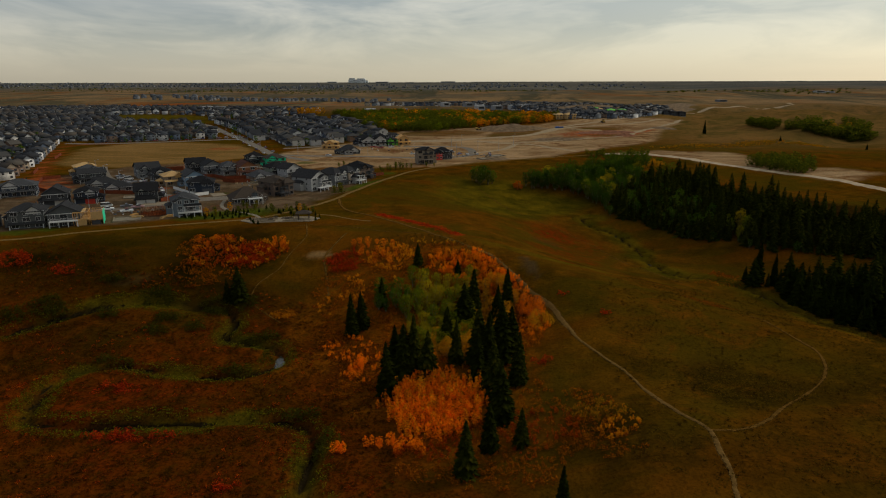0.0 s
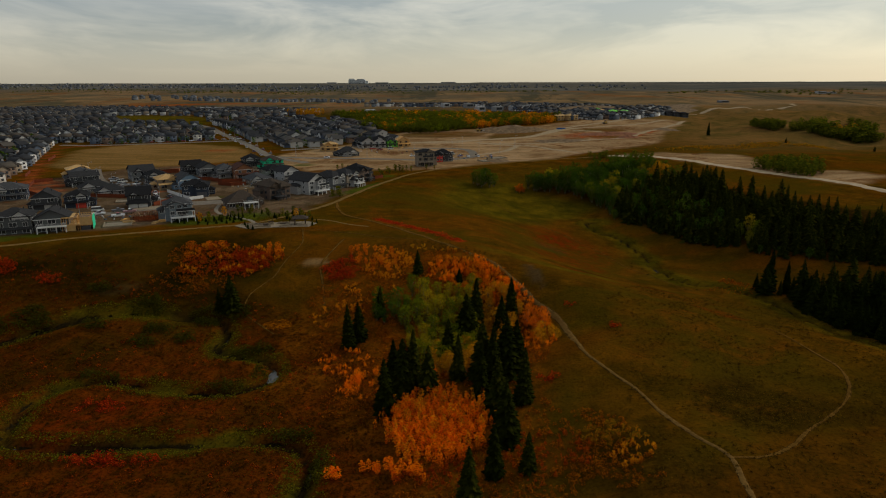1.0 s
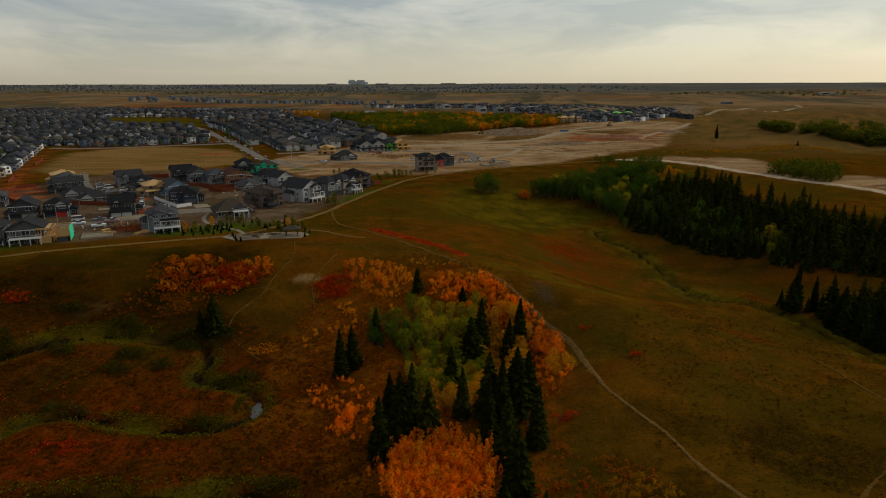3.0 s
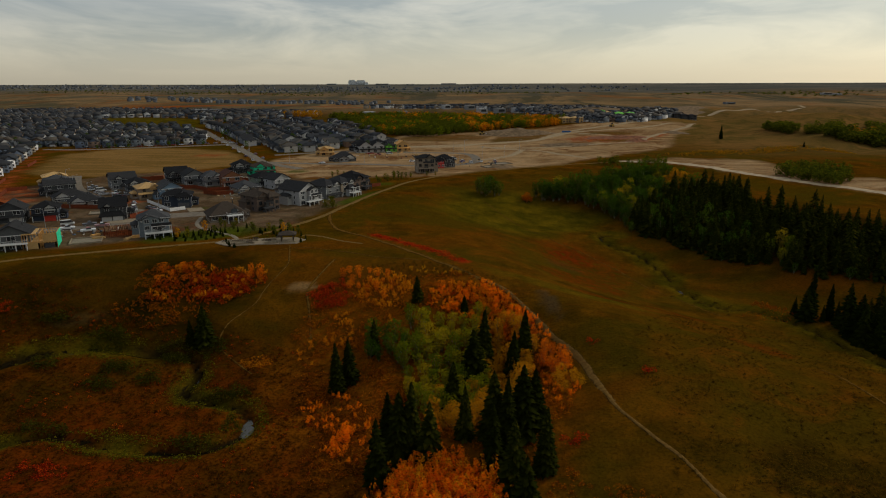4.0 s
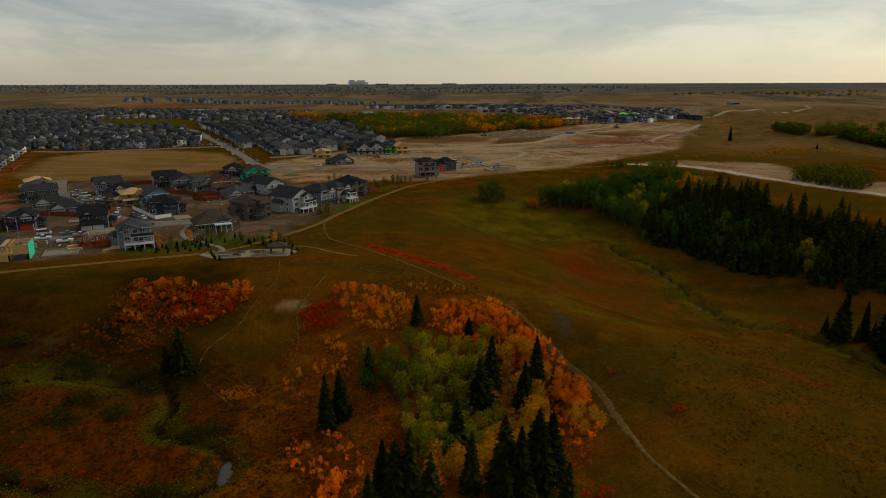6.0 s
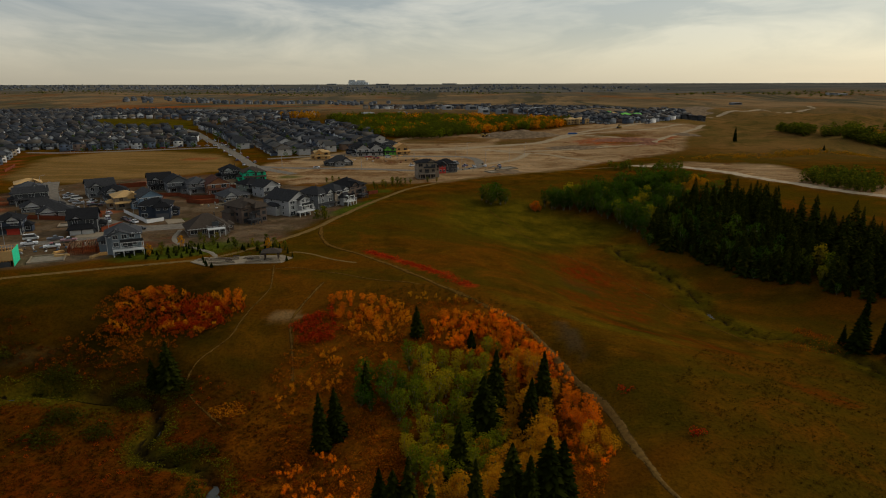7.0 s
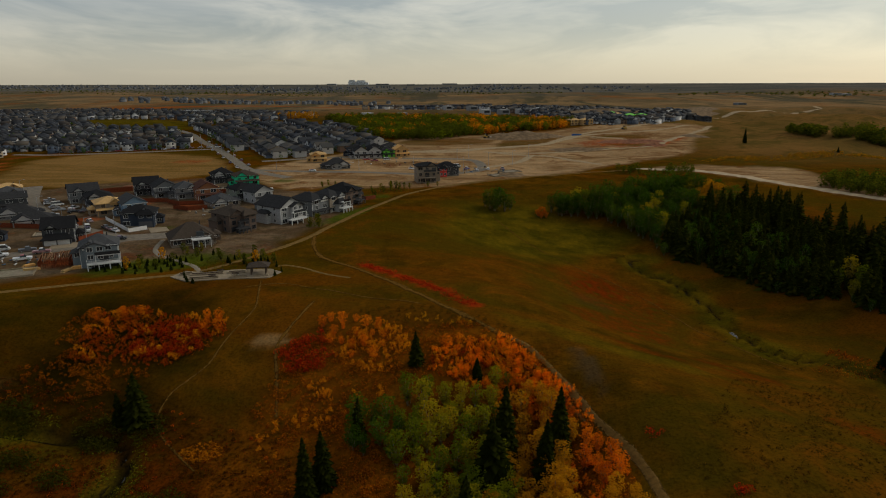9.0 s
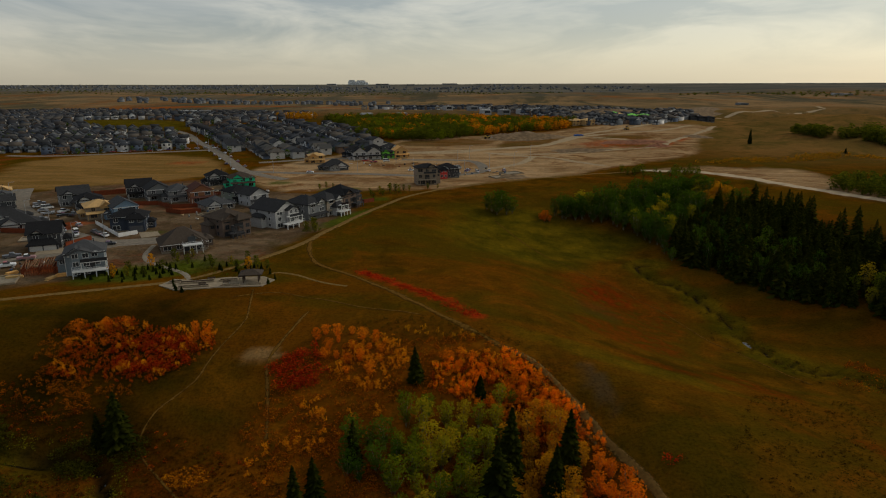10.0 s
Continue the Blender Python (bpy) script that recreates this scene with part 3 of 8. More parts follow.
    # Darker brown ground inside the two forest outlines.
    c = k.mix(k.math("MULTIPLY", k.attr("forest_floor"), 0.9), c, k.mix(k.span(small, 0.35, 0.65), (0.012, 0.008, 0.002), (0.030, 0.018, 0.003)))
    c = k.mix(k.math("MULTIPLY", k.attr("brush"), k.span(small, 0.3, 0.6)), c, (0.026, 0.017, 0.002))
    rough = k.noise(0.012, 5, 0.65, P, 1.0)
    # Far ground: patch colours, with distance haze painted in as paler, greyer tones.
    hazed_farland = k.mix(k.span(huge, 0.38, 0.62), (0.150, 0.118, 0.070), (0.240, 0.168, 0.090))
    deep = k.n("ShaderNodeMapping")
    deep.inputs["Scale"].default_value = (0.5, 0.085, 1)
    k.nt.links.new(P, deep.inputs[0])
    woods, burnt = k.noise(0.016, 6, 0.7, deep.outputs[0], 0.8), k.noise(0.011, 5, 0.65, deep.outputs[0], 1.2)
    hazed_farland = k.mix(k.math("MULTIPLY", k.span(woods, 0.47, 0.58), 0.85), hazed_farland, (0.060, 0.066, 0.046))
    hazed_farland = k.mix(k.math("MULTIPLY", k.span(burnt, 0.55, 0.66), 0.7), hazed_farland, (0.22, 0.095, 0.030))
    hazed_farland = k.mix(k.math("MULTIPLY", k.span(rough, 0.48, 0.62), 0.5), hazed_farland, (0.070, 0.068, 0.040))
    hazed_farland = k.mix(k.math("MULTIPLY", k.span(k.noise(0.007, 4, 0.6, P), 0.56, 0.68), 0.6), hazed_farland, (0.22, 0.085, 0.022))
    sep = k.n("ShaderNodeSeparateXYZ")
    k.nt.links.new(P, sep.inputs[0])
    c = k.mix(k.span(sep.outputs["Y"], 800, 1250), c, hazed_farland)
    streak = k.n("ShaderNodeMapping")
    streak.inputs["Scale"].default_value = (0.35, 1.6, 1)
    k.nt.links.new(P, streak.inputs[0])
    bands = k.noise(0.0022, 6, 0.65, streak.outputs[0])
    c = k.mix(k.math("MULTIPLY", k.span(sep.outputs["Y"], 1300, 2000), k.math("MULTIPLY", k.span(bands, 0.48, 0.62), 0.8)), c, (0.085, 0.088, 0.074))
    # Towards the horizon, distance haze is painted in as slate blue-grey.
    haze_noise = k.noise(0.0016, 5, 0.65, streak.outputs[0])
    c = k.mix(k.math("MULTIPLY", k.span(k.math("ADD", sep.outputs["Y"], k.math("MULTIPLY", haze_noise, 900)), 2500, 3050), 0.9), c, k.mix(k.span(bands, 0.40, 0.66), (0.070, 0.085, 0.090), (0.150, 0.152, 0.140)))
    c = k.mix(k.math("MULTIPLY", k.attr("ember"), k.span(rough, 0.3, 0.6)), c, (0.26, 0.075, 0.016))
    c = k.mix(k.attr("straw"), c, k.mix(k.span(k.noise(0.05, 6, 0.65, streak.outputs[0], 0.6), 0.38, 0.62), (0.160, 0.104, 0.032), (0.225, 0.145, 0.053)))
    sweep = k.noise(0.028, 6, 0.65, streak.outputs[0], 1.0)
    earth = k.mix(k.span(sweep, 0.36, 0.62), (0.185, 0.120, 0.060), (0.36, 0.265, 0.155))
    earth = k.mix(k.span(patch, 0.50, 0.66), earth, (0.150, 0.080, 0.034))
    tracks = k.noise(0.16, 5, 0.7, P, 1.2)
    earth = k.mix(k.math("MULTIPLY", k.span(tracks, 0.54, 0.70), 0.5), earth, (0.40, 0.31, 0.20))
    c = k.mix(k.attr("bare"), c, earth)
    lot = k.mix(k.span(mid, 0.35, 0.65), (0.085, 0.060, 0.036), (0.15, 0.115, 0.078))
    lot = k.mix(k.span(patch, 0.52, 0.70), lot, (0.11, 0.046, 0.022))
    lot = k.mix(k.math("MULTIPLY", k.span(tracks, 0.50, 0.66), 0.6), lot, (0.055, 0.048, 0.020))
    c = k.mix(k.attr("site"), c, lot)
    c = k.mix(k.math("MULTIPLY", k.attr("clay"), k.span(small, 0.25, 0.55)), c, k.mix(k.span(mid, 0.35, 0.65), (0.20, 0.044, 0.014), (0.31, 0.084, 0.026)))
    c = k.mix(k.attr("lawn"), c, k.mix(k.span(mid, 0.35, 0.65), (0.040, 0.064, 0.007), (0.070, 0.092, 0.010)))
    c = k.mix(k.attr("grit"), c, (0.060, 0.045, 0.026))
    c = k.mix(k.math("MULTIPLY", k.attr("sand"), 0.85), c, (0.22, 0.145, 0.062))
    c = k.mix(k.attr("bank"), c, (0.012, 0.009, 0.004))
    c = k.mix(k.math("MULTIPLY", k.attr("scarlet"), k.span(small, 0.2, 0.55)), c, (0.36, 0.024, 0.007))
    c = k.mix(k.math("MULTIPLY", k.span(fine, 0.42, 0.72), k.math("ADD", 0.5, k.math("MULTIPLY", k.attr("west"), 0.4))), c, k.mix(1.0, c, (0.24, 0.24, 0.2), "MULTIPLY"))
    c = k.mix(k.math("MULTIPLY", k.span(small, 0.48, 0.72), 0.4), c, k.mix(1.0, c, (1.7, 1.45, 1.1), "MULTIPLY"))
    c = k.mix(1.0, c, (0.94, 0.83, 0.72), "MULTIPLY")
    bump = k.math("ADD", k.math("MULTIPLY", fine, 0.4), small)
    k.bsdf.inputs["Specular IOR Level"].default_value = 0.0
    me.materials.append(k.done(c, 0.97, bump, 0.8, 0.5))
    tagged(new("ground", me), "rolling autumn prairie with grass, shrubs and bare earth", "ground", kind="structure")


build_ground()


# ---------------------------------------------------------------- mesh tools
class Form:
    """A mesh in the making."""

    def __init__(self):
        self.v, self.f = [], []

    def add(self, verts, faces):
        n = len(self.v)
        self.v += [tuple(p) for p in verts]
        self.f += [tuple(i + n for i in f) for f in faces]
        return self

    def box(self, x0, x1, y0, y1, z0, z1):
        return self.add([(x0, y0, z0), (x1, y0, z0), (x1, y1, z0), (x0, y1, z0), (x0, y0, z1), (x1, y0, z1), (x1, y1, z1), (x0, y1, z1)],
                        [(3, 2, 1, 0), (4, 5, 6, 7), (0, 1, 5, 4), (1, 2, 6, 5), (2, 3, 7, 6), (3, 0, 4, 7)])

    def tube(self, p, q, r0, r1, n=6):
        p, q = Vector(p), Vector(q)
        d = (q - p).normalized()
        a = d.orthogonal().normalized()
        b = d.cross(a)
        ring = [(math.cos(2 * math.pi * i / n), math.sin(2 * math.pi * i / n)) for i in range(n)]
        verts = [p + r0 * (c * a + s * b) for c, s in ring] + [q + r1 * (c * a + s * b) for c, s in ring]
        faces = [(i, (i + 1) % n, n + (i + 1) % n, n + i) for i in range(n)] + [tuple(range(n - 1, -1, -1)), tuple(range(n, 2 * n))]
        return self.add(verts, faces)

    def slab(self, quad, t):
        """A board of thickness t under a quad."""
        a, b, c, d = (Vector(p) for p in quad)
        nrm = (b - a).cross(d - a).normalized() * t
        top = [a, b, c, d]
        low = [p - nrm for p in top]
        return self.add(top + low, [(0, 1, 2, 3), (7, 6, 5, 4), (0, 4, 5, 1), (1, 5, 6, 2), (2, 6, 7, 3), (3, 7, 4, 0)])

    def mesh(self, name, mat=None, smooth=False):
        me = bpy.data.meshes.new(name)
        me.from_pydata(self.v, [], self.f)
        me.update()
        if mat:
            me.materials.append(mat)
        if smooth:
            me.polygons.foreach_set("use_smooth", np.ones(len(me.polygons), bool))
        return me


def thing(name, m=None, **tags):
    ob = new(name)
    ob.empty_display_size = 0.5
    if m is not None:
        ob.matrix_world = m
    return tagged(ob, **tags)


def part(name, form, material, parent, label="", at=None, smooth=False):
    """One mesh object under a thing or a part; form may be a finished mesh."""
    me = form if isinstance(form, bpy.types.Mesh) else form.mesh(name, material, smooth)
    ob = new(name, me)
    ob.parent = parent
    if at is not None:
        ob.matrix_basis = at
    return tagged(ob, label)


def tri_mesh(name, V, T, mats, index=None, smooth=False):
    me = bpy.data.meshes.new(name)
    me.vertices.add(len(V))
    me.vertices.foreach_set("co", np.asarray(V, np.float32).ravel())
    me.loops.add(T.size)
    me.loops.foreach_set("vertex_index", T.ravel().astype(np.int32))
    me.polygons.add(len(T))
    me.polygons.foreach_set("loop_start", (np.arange(len(T)) * 3).astype(np.int32))
    for m in mats:
        me.materials.append(m)
    if index is not None:
        me.polygons.foreach_set("material_index", index.astype(np.int32))
    if smooth:
        me.polygons.foreach_set("use_smooth", np.ones(len(T), bool))
    me.update()
    return me


def scatter(name, templates, places, mats, label, category):
    """One joined object of many small plants or far things: places are rows x, y, z, width, height, turn, template."""
    VV, TT, MI, n = [], [], [], 0
    places = np.asarray(places, float)
    for k, (V, T, *mi) in enumerate(templates):
        P = places[places[:, 6].astype(int) == k]
        if not len(P):
            continue
        c, s = np.cos(P[:, 5]), np.sin(P[:, 5])
        x = (V[None, :, 0] * c[:, None] - V[None, :, 1] * s[:, None]) * P[:, 3:4] + P[:, 0:1]
        y = (V[None, :, 0] * s[:, None] + V[None, :, 1] * c[:, None]) * P[:, 3:4] + P[:, 1:2]
        z = V[None, :, 2] * P[:, 4:5] + P[:, 2:3]
        VV.append(np.stack([x, y, z], -1).reshape(-1, 3))
        TT.append((T[None] + (np.arange(len(P)) * len(V))[:, None, None]).reshape(-1, 3) + n)
        MI.append(np.tile(mi[0] if mi else np.zeros(len(T), int), len(P)))
        n += len(P) * len(V)
    me = tri_mesh(name, np.concatenate(VV), np.concatenate(TT), mats, np.concatenate(MI))
    return tagged(new(name, me), label, category, kind="stuff")


def ribbon(name, pts, width, lift, mat, label, category="path", cross=4, step=2.0, wobble=0.0):
    """A strip of road, path or water that follows the land."""
    line = smooth_line(pts, step)
    t = np.gradient(line, axis=0)
    t /= np.linalg.norm(t, axis=1)[:, None] + 1e-9
    nrm = np.stack([-t[:, 1], t[:, 0]], -1)
    k = np.linspace(-0.5, 0.5, cross + 1)
    w = width * (1 + wobble * ripple(line[:, 0], line[:, 1], 6, 0.5))
    X = line[:, 0:1] + nrm[:, 0:1] * k * w[:, None]
    Y = line[:, 1:2] + nrm[:, 1:2] * k * w[:, None]
    Z = height(X, Y) + lift
    Z[:, 0] -= 2 * abs(lift)
    Z[:, -1] -= 2 * abs(lift)
    n, m = X.shape
    i = (np.arange(n - 1)[:, None] * m + np.arange(m - 1)[None]).ravel()
    T = np.concatenate([np.stack([i, i + m, i + m + 1], -1), np.stack([i, i + m + 1, i + 1], -1)])
    T = T[:, ::-1].copy()
    me = tri_mesh(name, np.stack([X, Y, Z], -1).reshape(-1, 3), T, [mat], smooth=True)
    rim = me.attributes.new("rim", "FLOAT", "POINT")
    rim.data.foreach_set("value", np.tile(np.abs(k) * 2, n).astype(np.float32))
    return tagged(new(name, me), label, category, kind="structure")


# ---------------------------------------------------------------- paths, roads, water
ribbon("pathway", [(-215, 196), (-155, 209), (-134, 221), (-107, 233), (-82, 243), (-76, 248)], 3.0, 0.10, GRAVEL, "pale gravel walking path along the valley rim")
ribbon("pathway", [(-66, 262), (-58, 278), (-53, 292), (-51, 302), (-47, 316), (-42, 335), (-34, 358), (-24, 382), (-1, 409), (28, 428), (58, 444), (84, 452), (110, 456)], 3.4, 0.12, GRAVEL, "pale gravel path curving past the houses")
ribbon("pathway", [(-76, 246), (-80, 252), (-88, 258), (-96, 264), (-101, 272), (-104, 284)], 2.2, 0.12, CONCRETE, "grey paved walk from the street to the plaza")
ribbon("pathway", [(-76, 247), (-72, 252), (-66, 262)], 2.6, 0.12, GRAVEL, "gravel path behind the plaza")
ribbon("trail", [(-55, 252), (-53, 253.5), (-47, 251), (-42, 247), (-37, 243.5), (-31, 241)], 1.5, 0.08, GRAVEL, "worn gravel trail from the shelter")
ribbon("trail", [(-52.5, 292), (-49.5, 277), (-45, 265), (-41, 259.5), (-32, 251.5), (-24.5, 243.5), (-17.8, 236), (-8, 223), (-2.3, 215.6), (4.3, 207.3), (10, 202.3), (14, 199.5)], 2.9, 0.09, DIRT_TRAIL, "pale trodden trail across the grass", wobble=0.3)
ribbon("trail", [(10, 202.3), (13.8, 199.7), (17.2, 195), (19.9, 190.2), (21.8, 185), (24, 179.5), (26.4, 173.2), (28.4, 167), (29.4, 160.5), (29.8, 154), (30.3, 148), (31.3, 143)], 2.2, 0.10, TRACK, "pale bare earth track round the head of the grove", wobble=0.3)
ribbon("trail", [(30.3, 148), (31.3, 143), (33, 138.5), (36.5, 131.7), (39, 127), (41.6, 116.5), (44.6, 108.3), (47.6, 102.8), (48, 99.8), (47.4, 95), (47.2, 91), (46.5, 87), (45.4, 83), (42, 60)], 1.25, 0.11, TRACK, "narrow bare earth track down the meadow", wobble=0.3)
ribbon("trail", [(13, 197.6), (16.0, 193.2), (18.6, 188.2), (20.6, 183.4), (23, 178)], 0.9, 0.11, TRACK, "narrow second rut beside the earth track", wobble=0.4)
ribbon("trail", [(48.2, 101.4), (52, 101), (56, 102.5), (61, 106), (65.1, 110.2), (73.2, 117.4), (79, 122.8), (83.2, 128), (86, 134), (86.8, 140), (85.4, 145), (83, 164)], 1.3, 0.08, DIRT_TRAIL, "narrow trail looping off the main track", wobble=0.3)
ribbon("trail", [(-55.5, 238), (-52.3, 225), (-51, 218.3), (-51.7, 212.7), (-53.2, 207), (-54.2, 202), (-55.2, 197.4), (-58.3, 193), (-60.2, 189.8), (-60.9, 185.5), (-60, 182), (-57, 178.5), (-53, 175), (-48.2, 171)], 0.9, 0.07, DIRT_TRAIL, "narrow footpath down the slope", wobble=0.3)
ribbon("trail", [(-37, 222), (-38.3, 217), (-39.2, 213), (-41, 206), (-41.3, 201), (-39.8, 195.9), (-37.7, 188.4), (-36.6, 183)], 1.2, 0.1, DIRT_TRAIL, "narrow footpath past the sand patch", wobble=0.3)
ribbon("trail", [(-59, 232), (-49, 235.5), (-38.5, 231.5), (-32, 229), (-19.5, 223.6), (-10, 220)], 0.9, 0.07, DIRT_TRAIL, "narrow footpath along the rim", wobble=0.3)
ribbon("trail", [(14, 345), (30, 311), (43, 289), (48.5, 285), (55.4, 280), (62.3, 270.5), (66.5, 260.4), (70.5, 248), (75, 242), (81, 231.5), (86, 224)], 0.8, 0.07, DIRT_TRAIL, "faint footpath above the creek", wobble=0.3)
ribbon("haul_road", [(106, 458), (124, 449), (142, 438), (157, 412), (170, 388), (188, 366), (207, 345), (214, 320), (225, 285), (260, 240)], 9.5, 0.16, PALE_ROAD, "pale gravel haul road above the trees", "road", wobble=0.15)
ribbon("haul_road", [(92, 482), (64, 524), (40, 538), (18, 553)], 6, 0.16, GRADED, "pale graded track on the earthworks", "road", wobble=0.3)
ribbon("haul_road", [(-60, 548), (-30, 552), (-4, 554), (24, 577), (69, 602), (93, 644), (104, 661), (145, 703), (193, 757), (260, 850), (330, 905), (420, 960), (520, 1010), (560, 1110)], 10, 0.2, GRADED, "pale graded track across the prairie", "road", wobble=0.25, step=6)
ribbon("haul_road", [(20, 548), (70, 548), (112, 556), (150, 566), (166, 596), (196, 640), (228, 690), (254, 732)], 7, 0.16, GRADED, "pale graded track on the earthworks", "road", wobble=0.3)
ribbon("haul_road", [(116, 642), (138, 622), (148, 600), (168, 602), (202, 647)], 6, 0.17, GRADED, "pale graded loop on the earthworks", "road", wobble=0.35)
ribbon("haul_road", [(-60, 548), (0, 566), (38, 582), (62, 597), (91, 632), (116, 660), (180, 690), (240, 752)], 8, 0.22, GRADED, "broad pale track through the earthworks", "road", wobble=0.3, step=4)
ribbon("street", [(-104, 292), (-112, 289), (-122, 287), (-134, 293), (-150, 304), (-172, 324), (-196, 350), (-212, 374), (-226, 398)], 13.0, 0.10, ASPHALT, "grey residential street through the new houses", "street")
ribbon("street", [(-240, 232), (-205, 236), (-170, 250), (-140, 266), (-122, 280), (-116, 288)], 9.0, 0.13, ASPHALT, "grey residential street behind the rim houses", "street")
ribbon("street", [(-98, 430), (-118, 448), (-134, 466), (-160, 514), (-196, 578), (-226, 626), (-262, 690), (-300, 740)], 9.0, 0.14, ASPHALT, "wide street running to the old quarter", "street")
ribbon("street", [(-134, 462), (-100, 455), (-60, 452), (-20, 445), (8, 455), (14, 480), (4, 510), (-40, 515), (-90, 520), (-135, 500)], 9.0, 0.12, ASPHALT, "new street looping through the building site", "street")
ribbon("street", [(14, 470), (40, 500), (52, 535)], 7.0, 0.15, GRADED, "unfinished street stub with pale kerbs", "street")
ribbon("street", [(-330, 535), (-300, 533), (-255, 546), (-190, 571)], 9.0, 0.14, ASPHALT, "street along the hay field", "street")
ribbon("creek_bank", CREEK_WEST[::2].tolist(), 2.2, 0.07, MUD, "dark muddy banks of the winding creek", "creek bank", 6, 1.2, wobble=0.5)
ribbon("creek_bank", CREEK_EAST[::2].tolist(), 1.3, 0.08, MUD, "dark muddy banks of the thin creek", "creek bank", 4, wobble=0.35)
ribbon("creek_water", CREEK_WEST[::2].tolist(), 0.8, 0.14, WATER, "dark narrow creek winding through the valley", "creek", 2)
def pool(x, y, rx, ry, rise, label):
    """A still patch of water with an uneven rim."""
    rim = [(x + rx * (1 + 0.3 * math.sin(3 * q + 1) + 0.15 * math.sin(5 * q)) * math.cos(q) - 0.2 * ry * math.sin(q), y + ry * math.sin(q) * (1 + 0.15 * math.sin(4 * q))) for q in np.linspace(0, 6.0, 20)]
    me = bpy.data.meshes.new("pool_water")
    me.from_pydata([(a, b, ground(x, y) + rise) for a, b in rim], [], [tuple(range(20))])
    me.materials.append(WATER)
    tagged(new("pool_water", me), label, "pool", kind="structure")


pool(-44.3, 153.5, 1.9, 4.6, 0.95, "still grey pool in a bend of the creek")
pool(81.6, 250, 0.9, 3.2, 0.7, "small bright pool in the thin creek")
ribbon("creek_water", CREEK_EAST[::2].tolist(), 0.6, 0.14, WATER, "thin creek along the foot of the forest", "creek", 2)


# ---------------------------------------------------------------- houses
BOXES = {}


def window(parent, x, y, z, w, h, turn, frame_mat, label=""):
    """A framed window set on a wall; its outside looks along -y before the turn."""
    key = (round(w, 2), round(h, 2), frame_mat.name)
    if key not in BOXES:
        t = 0.085
        f = Form().box(-w / 2, w / 2, -0.09, 0.03, 0, t).box(-w / 2, w / 2, -0.09, 0.03, h - t, h).box(-w / 2, -w / 2 + t, -0.09, 0.03, t, h - t).box(w / 2 - t, w / 2, -0.09, 0.03, t, h - t)
        if w > 1.3:
            f.box(-0.04, 0.04, -0.08, 0.02, t, h - t)
        BOXES[key] = (f.mesh("window", frame_mat), Form().box(-w / 2 + t, w / 2 - t, -0.045, 0.02, t, h - t).mesh("pane", GLASS))
    a, b = BOXES[key]
    win = part("window", a, None, parent, label, pose(x, y, z, 0, 0, turn))
    part("pane", b, None, win)
    return win


def garage_door(parent, x, y, z, w, h, turn, mat, label=""):
    key = ("garage", round(w, 2), round(h, 2), mat.name)
    if key not in BOXES:
        f = Form()
        n = 4
        for i in range(n):
            f.box(-w / 2, w / 2, -0.06, 0.03, i * h / n + 0.015, (i + 1) * h / n - 0.015)
        f.box(-w / 2, w / 2, -0.03, 0.03, 0, h)
        BOXES[key] = f.mesh("garage_door", mat)
    return part("garage_door", BOXES[key], None, parent, label, pose(x, y, z, 0, 0, turn))


def gable_form(w, d, z, rise, over=0.6, t=0.22, along="x"):
    """Two sloping roof slabs over a w x d block whose walls end at z."""
    f = Form()
    if along == "x":
        k = rise / (d / 2)
        e = z - k * over
        f.slab([(-w / 2 - over, -d / 2 - over, e), (w / 2 + over, -d / 2 - over, e), (w / 2 + over, 0, z + rise), (-w / 2 - over, 0, z + rise)], -t)
        f.slab([(w / 2 + over, d / 2 + over, e), (-w / 2 - over, d / 2 + over, e), (-w / 2 - over, 0, z + rise), (w / 2 + over, 0, z + rise)], -t)
    else:
        k = rise / (w / 2)
        e = z - k * over
        f.slab([(-w / 2 - over, d / 2 + over, e), (-w / 2 - over, -d / 2 - over, e), (0, -d / 2 - over, z + rise), (0, d / 2 + over, z + rise)], -t)
        f.slab([(w / 2 + over, -d / 2 - over, e), (w / 2 + over, d / 2 + over, e), (0, d / 2 + over, z + rise), (0, -d / 2 - over, z + rise)], -t)
    return f


def hip_form(w, d, z, rise, over=0.65, t=0.22):
    f = Form()
    a, b = w / 2 + over, d / 2 + over
    e = z - rise * over / (min(w, d) / 2)
    if w >= d:
        r = (w - d) / 2
        top = [(-r, 0, z + rise), (r, 0, z + rise)]
        f.add([(-a, -b, e), (a, -b, e), (a, b, e), (-a, b, e), *top, (-a, -b, e - t), (a, -b, e - t), (a, b, e - t), (-a, b, e - t)],
              [(0, 1, 5, 4), (1, 2, 5), (2, 3, 4, 5), (3, 0, 4), (0, 6, 7, 1), (1, 7, 8, 2), (2, 8, 9, 3), (3, 9, 6, 0), (9, 8, 7, 6)])
    else:
        r = (d - w) / 2
        top = [(0, -r, z + rise), (0, r, z + rise)]
        f.add([(-a, -b, e), (a, -b, e), (a, b, e), (-a, b, e), *top, (-a, -b, e - t), (a, -b, e - t), (a, b, e - t), (-a, b, e - t)],
              [(0, 1, 4), (1, 2, 5, 4), (2, 3, 5), (3, 0, 4, 5), (0, 6, 7, 1), (1, 7, 8, 2), (2, 8, 9, 3), (3, 9, 6, 0), (9, 8, 7, 6)])
    return f


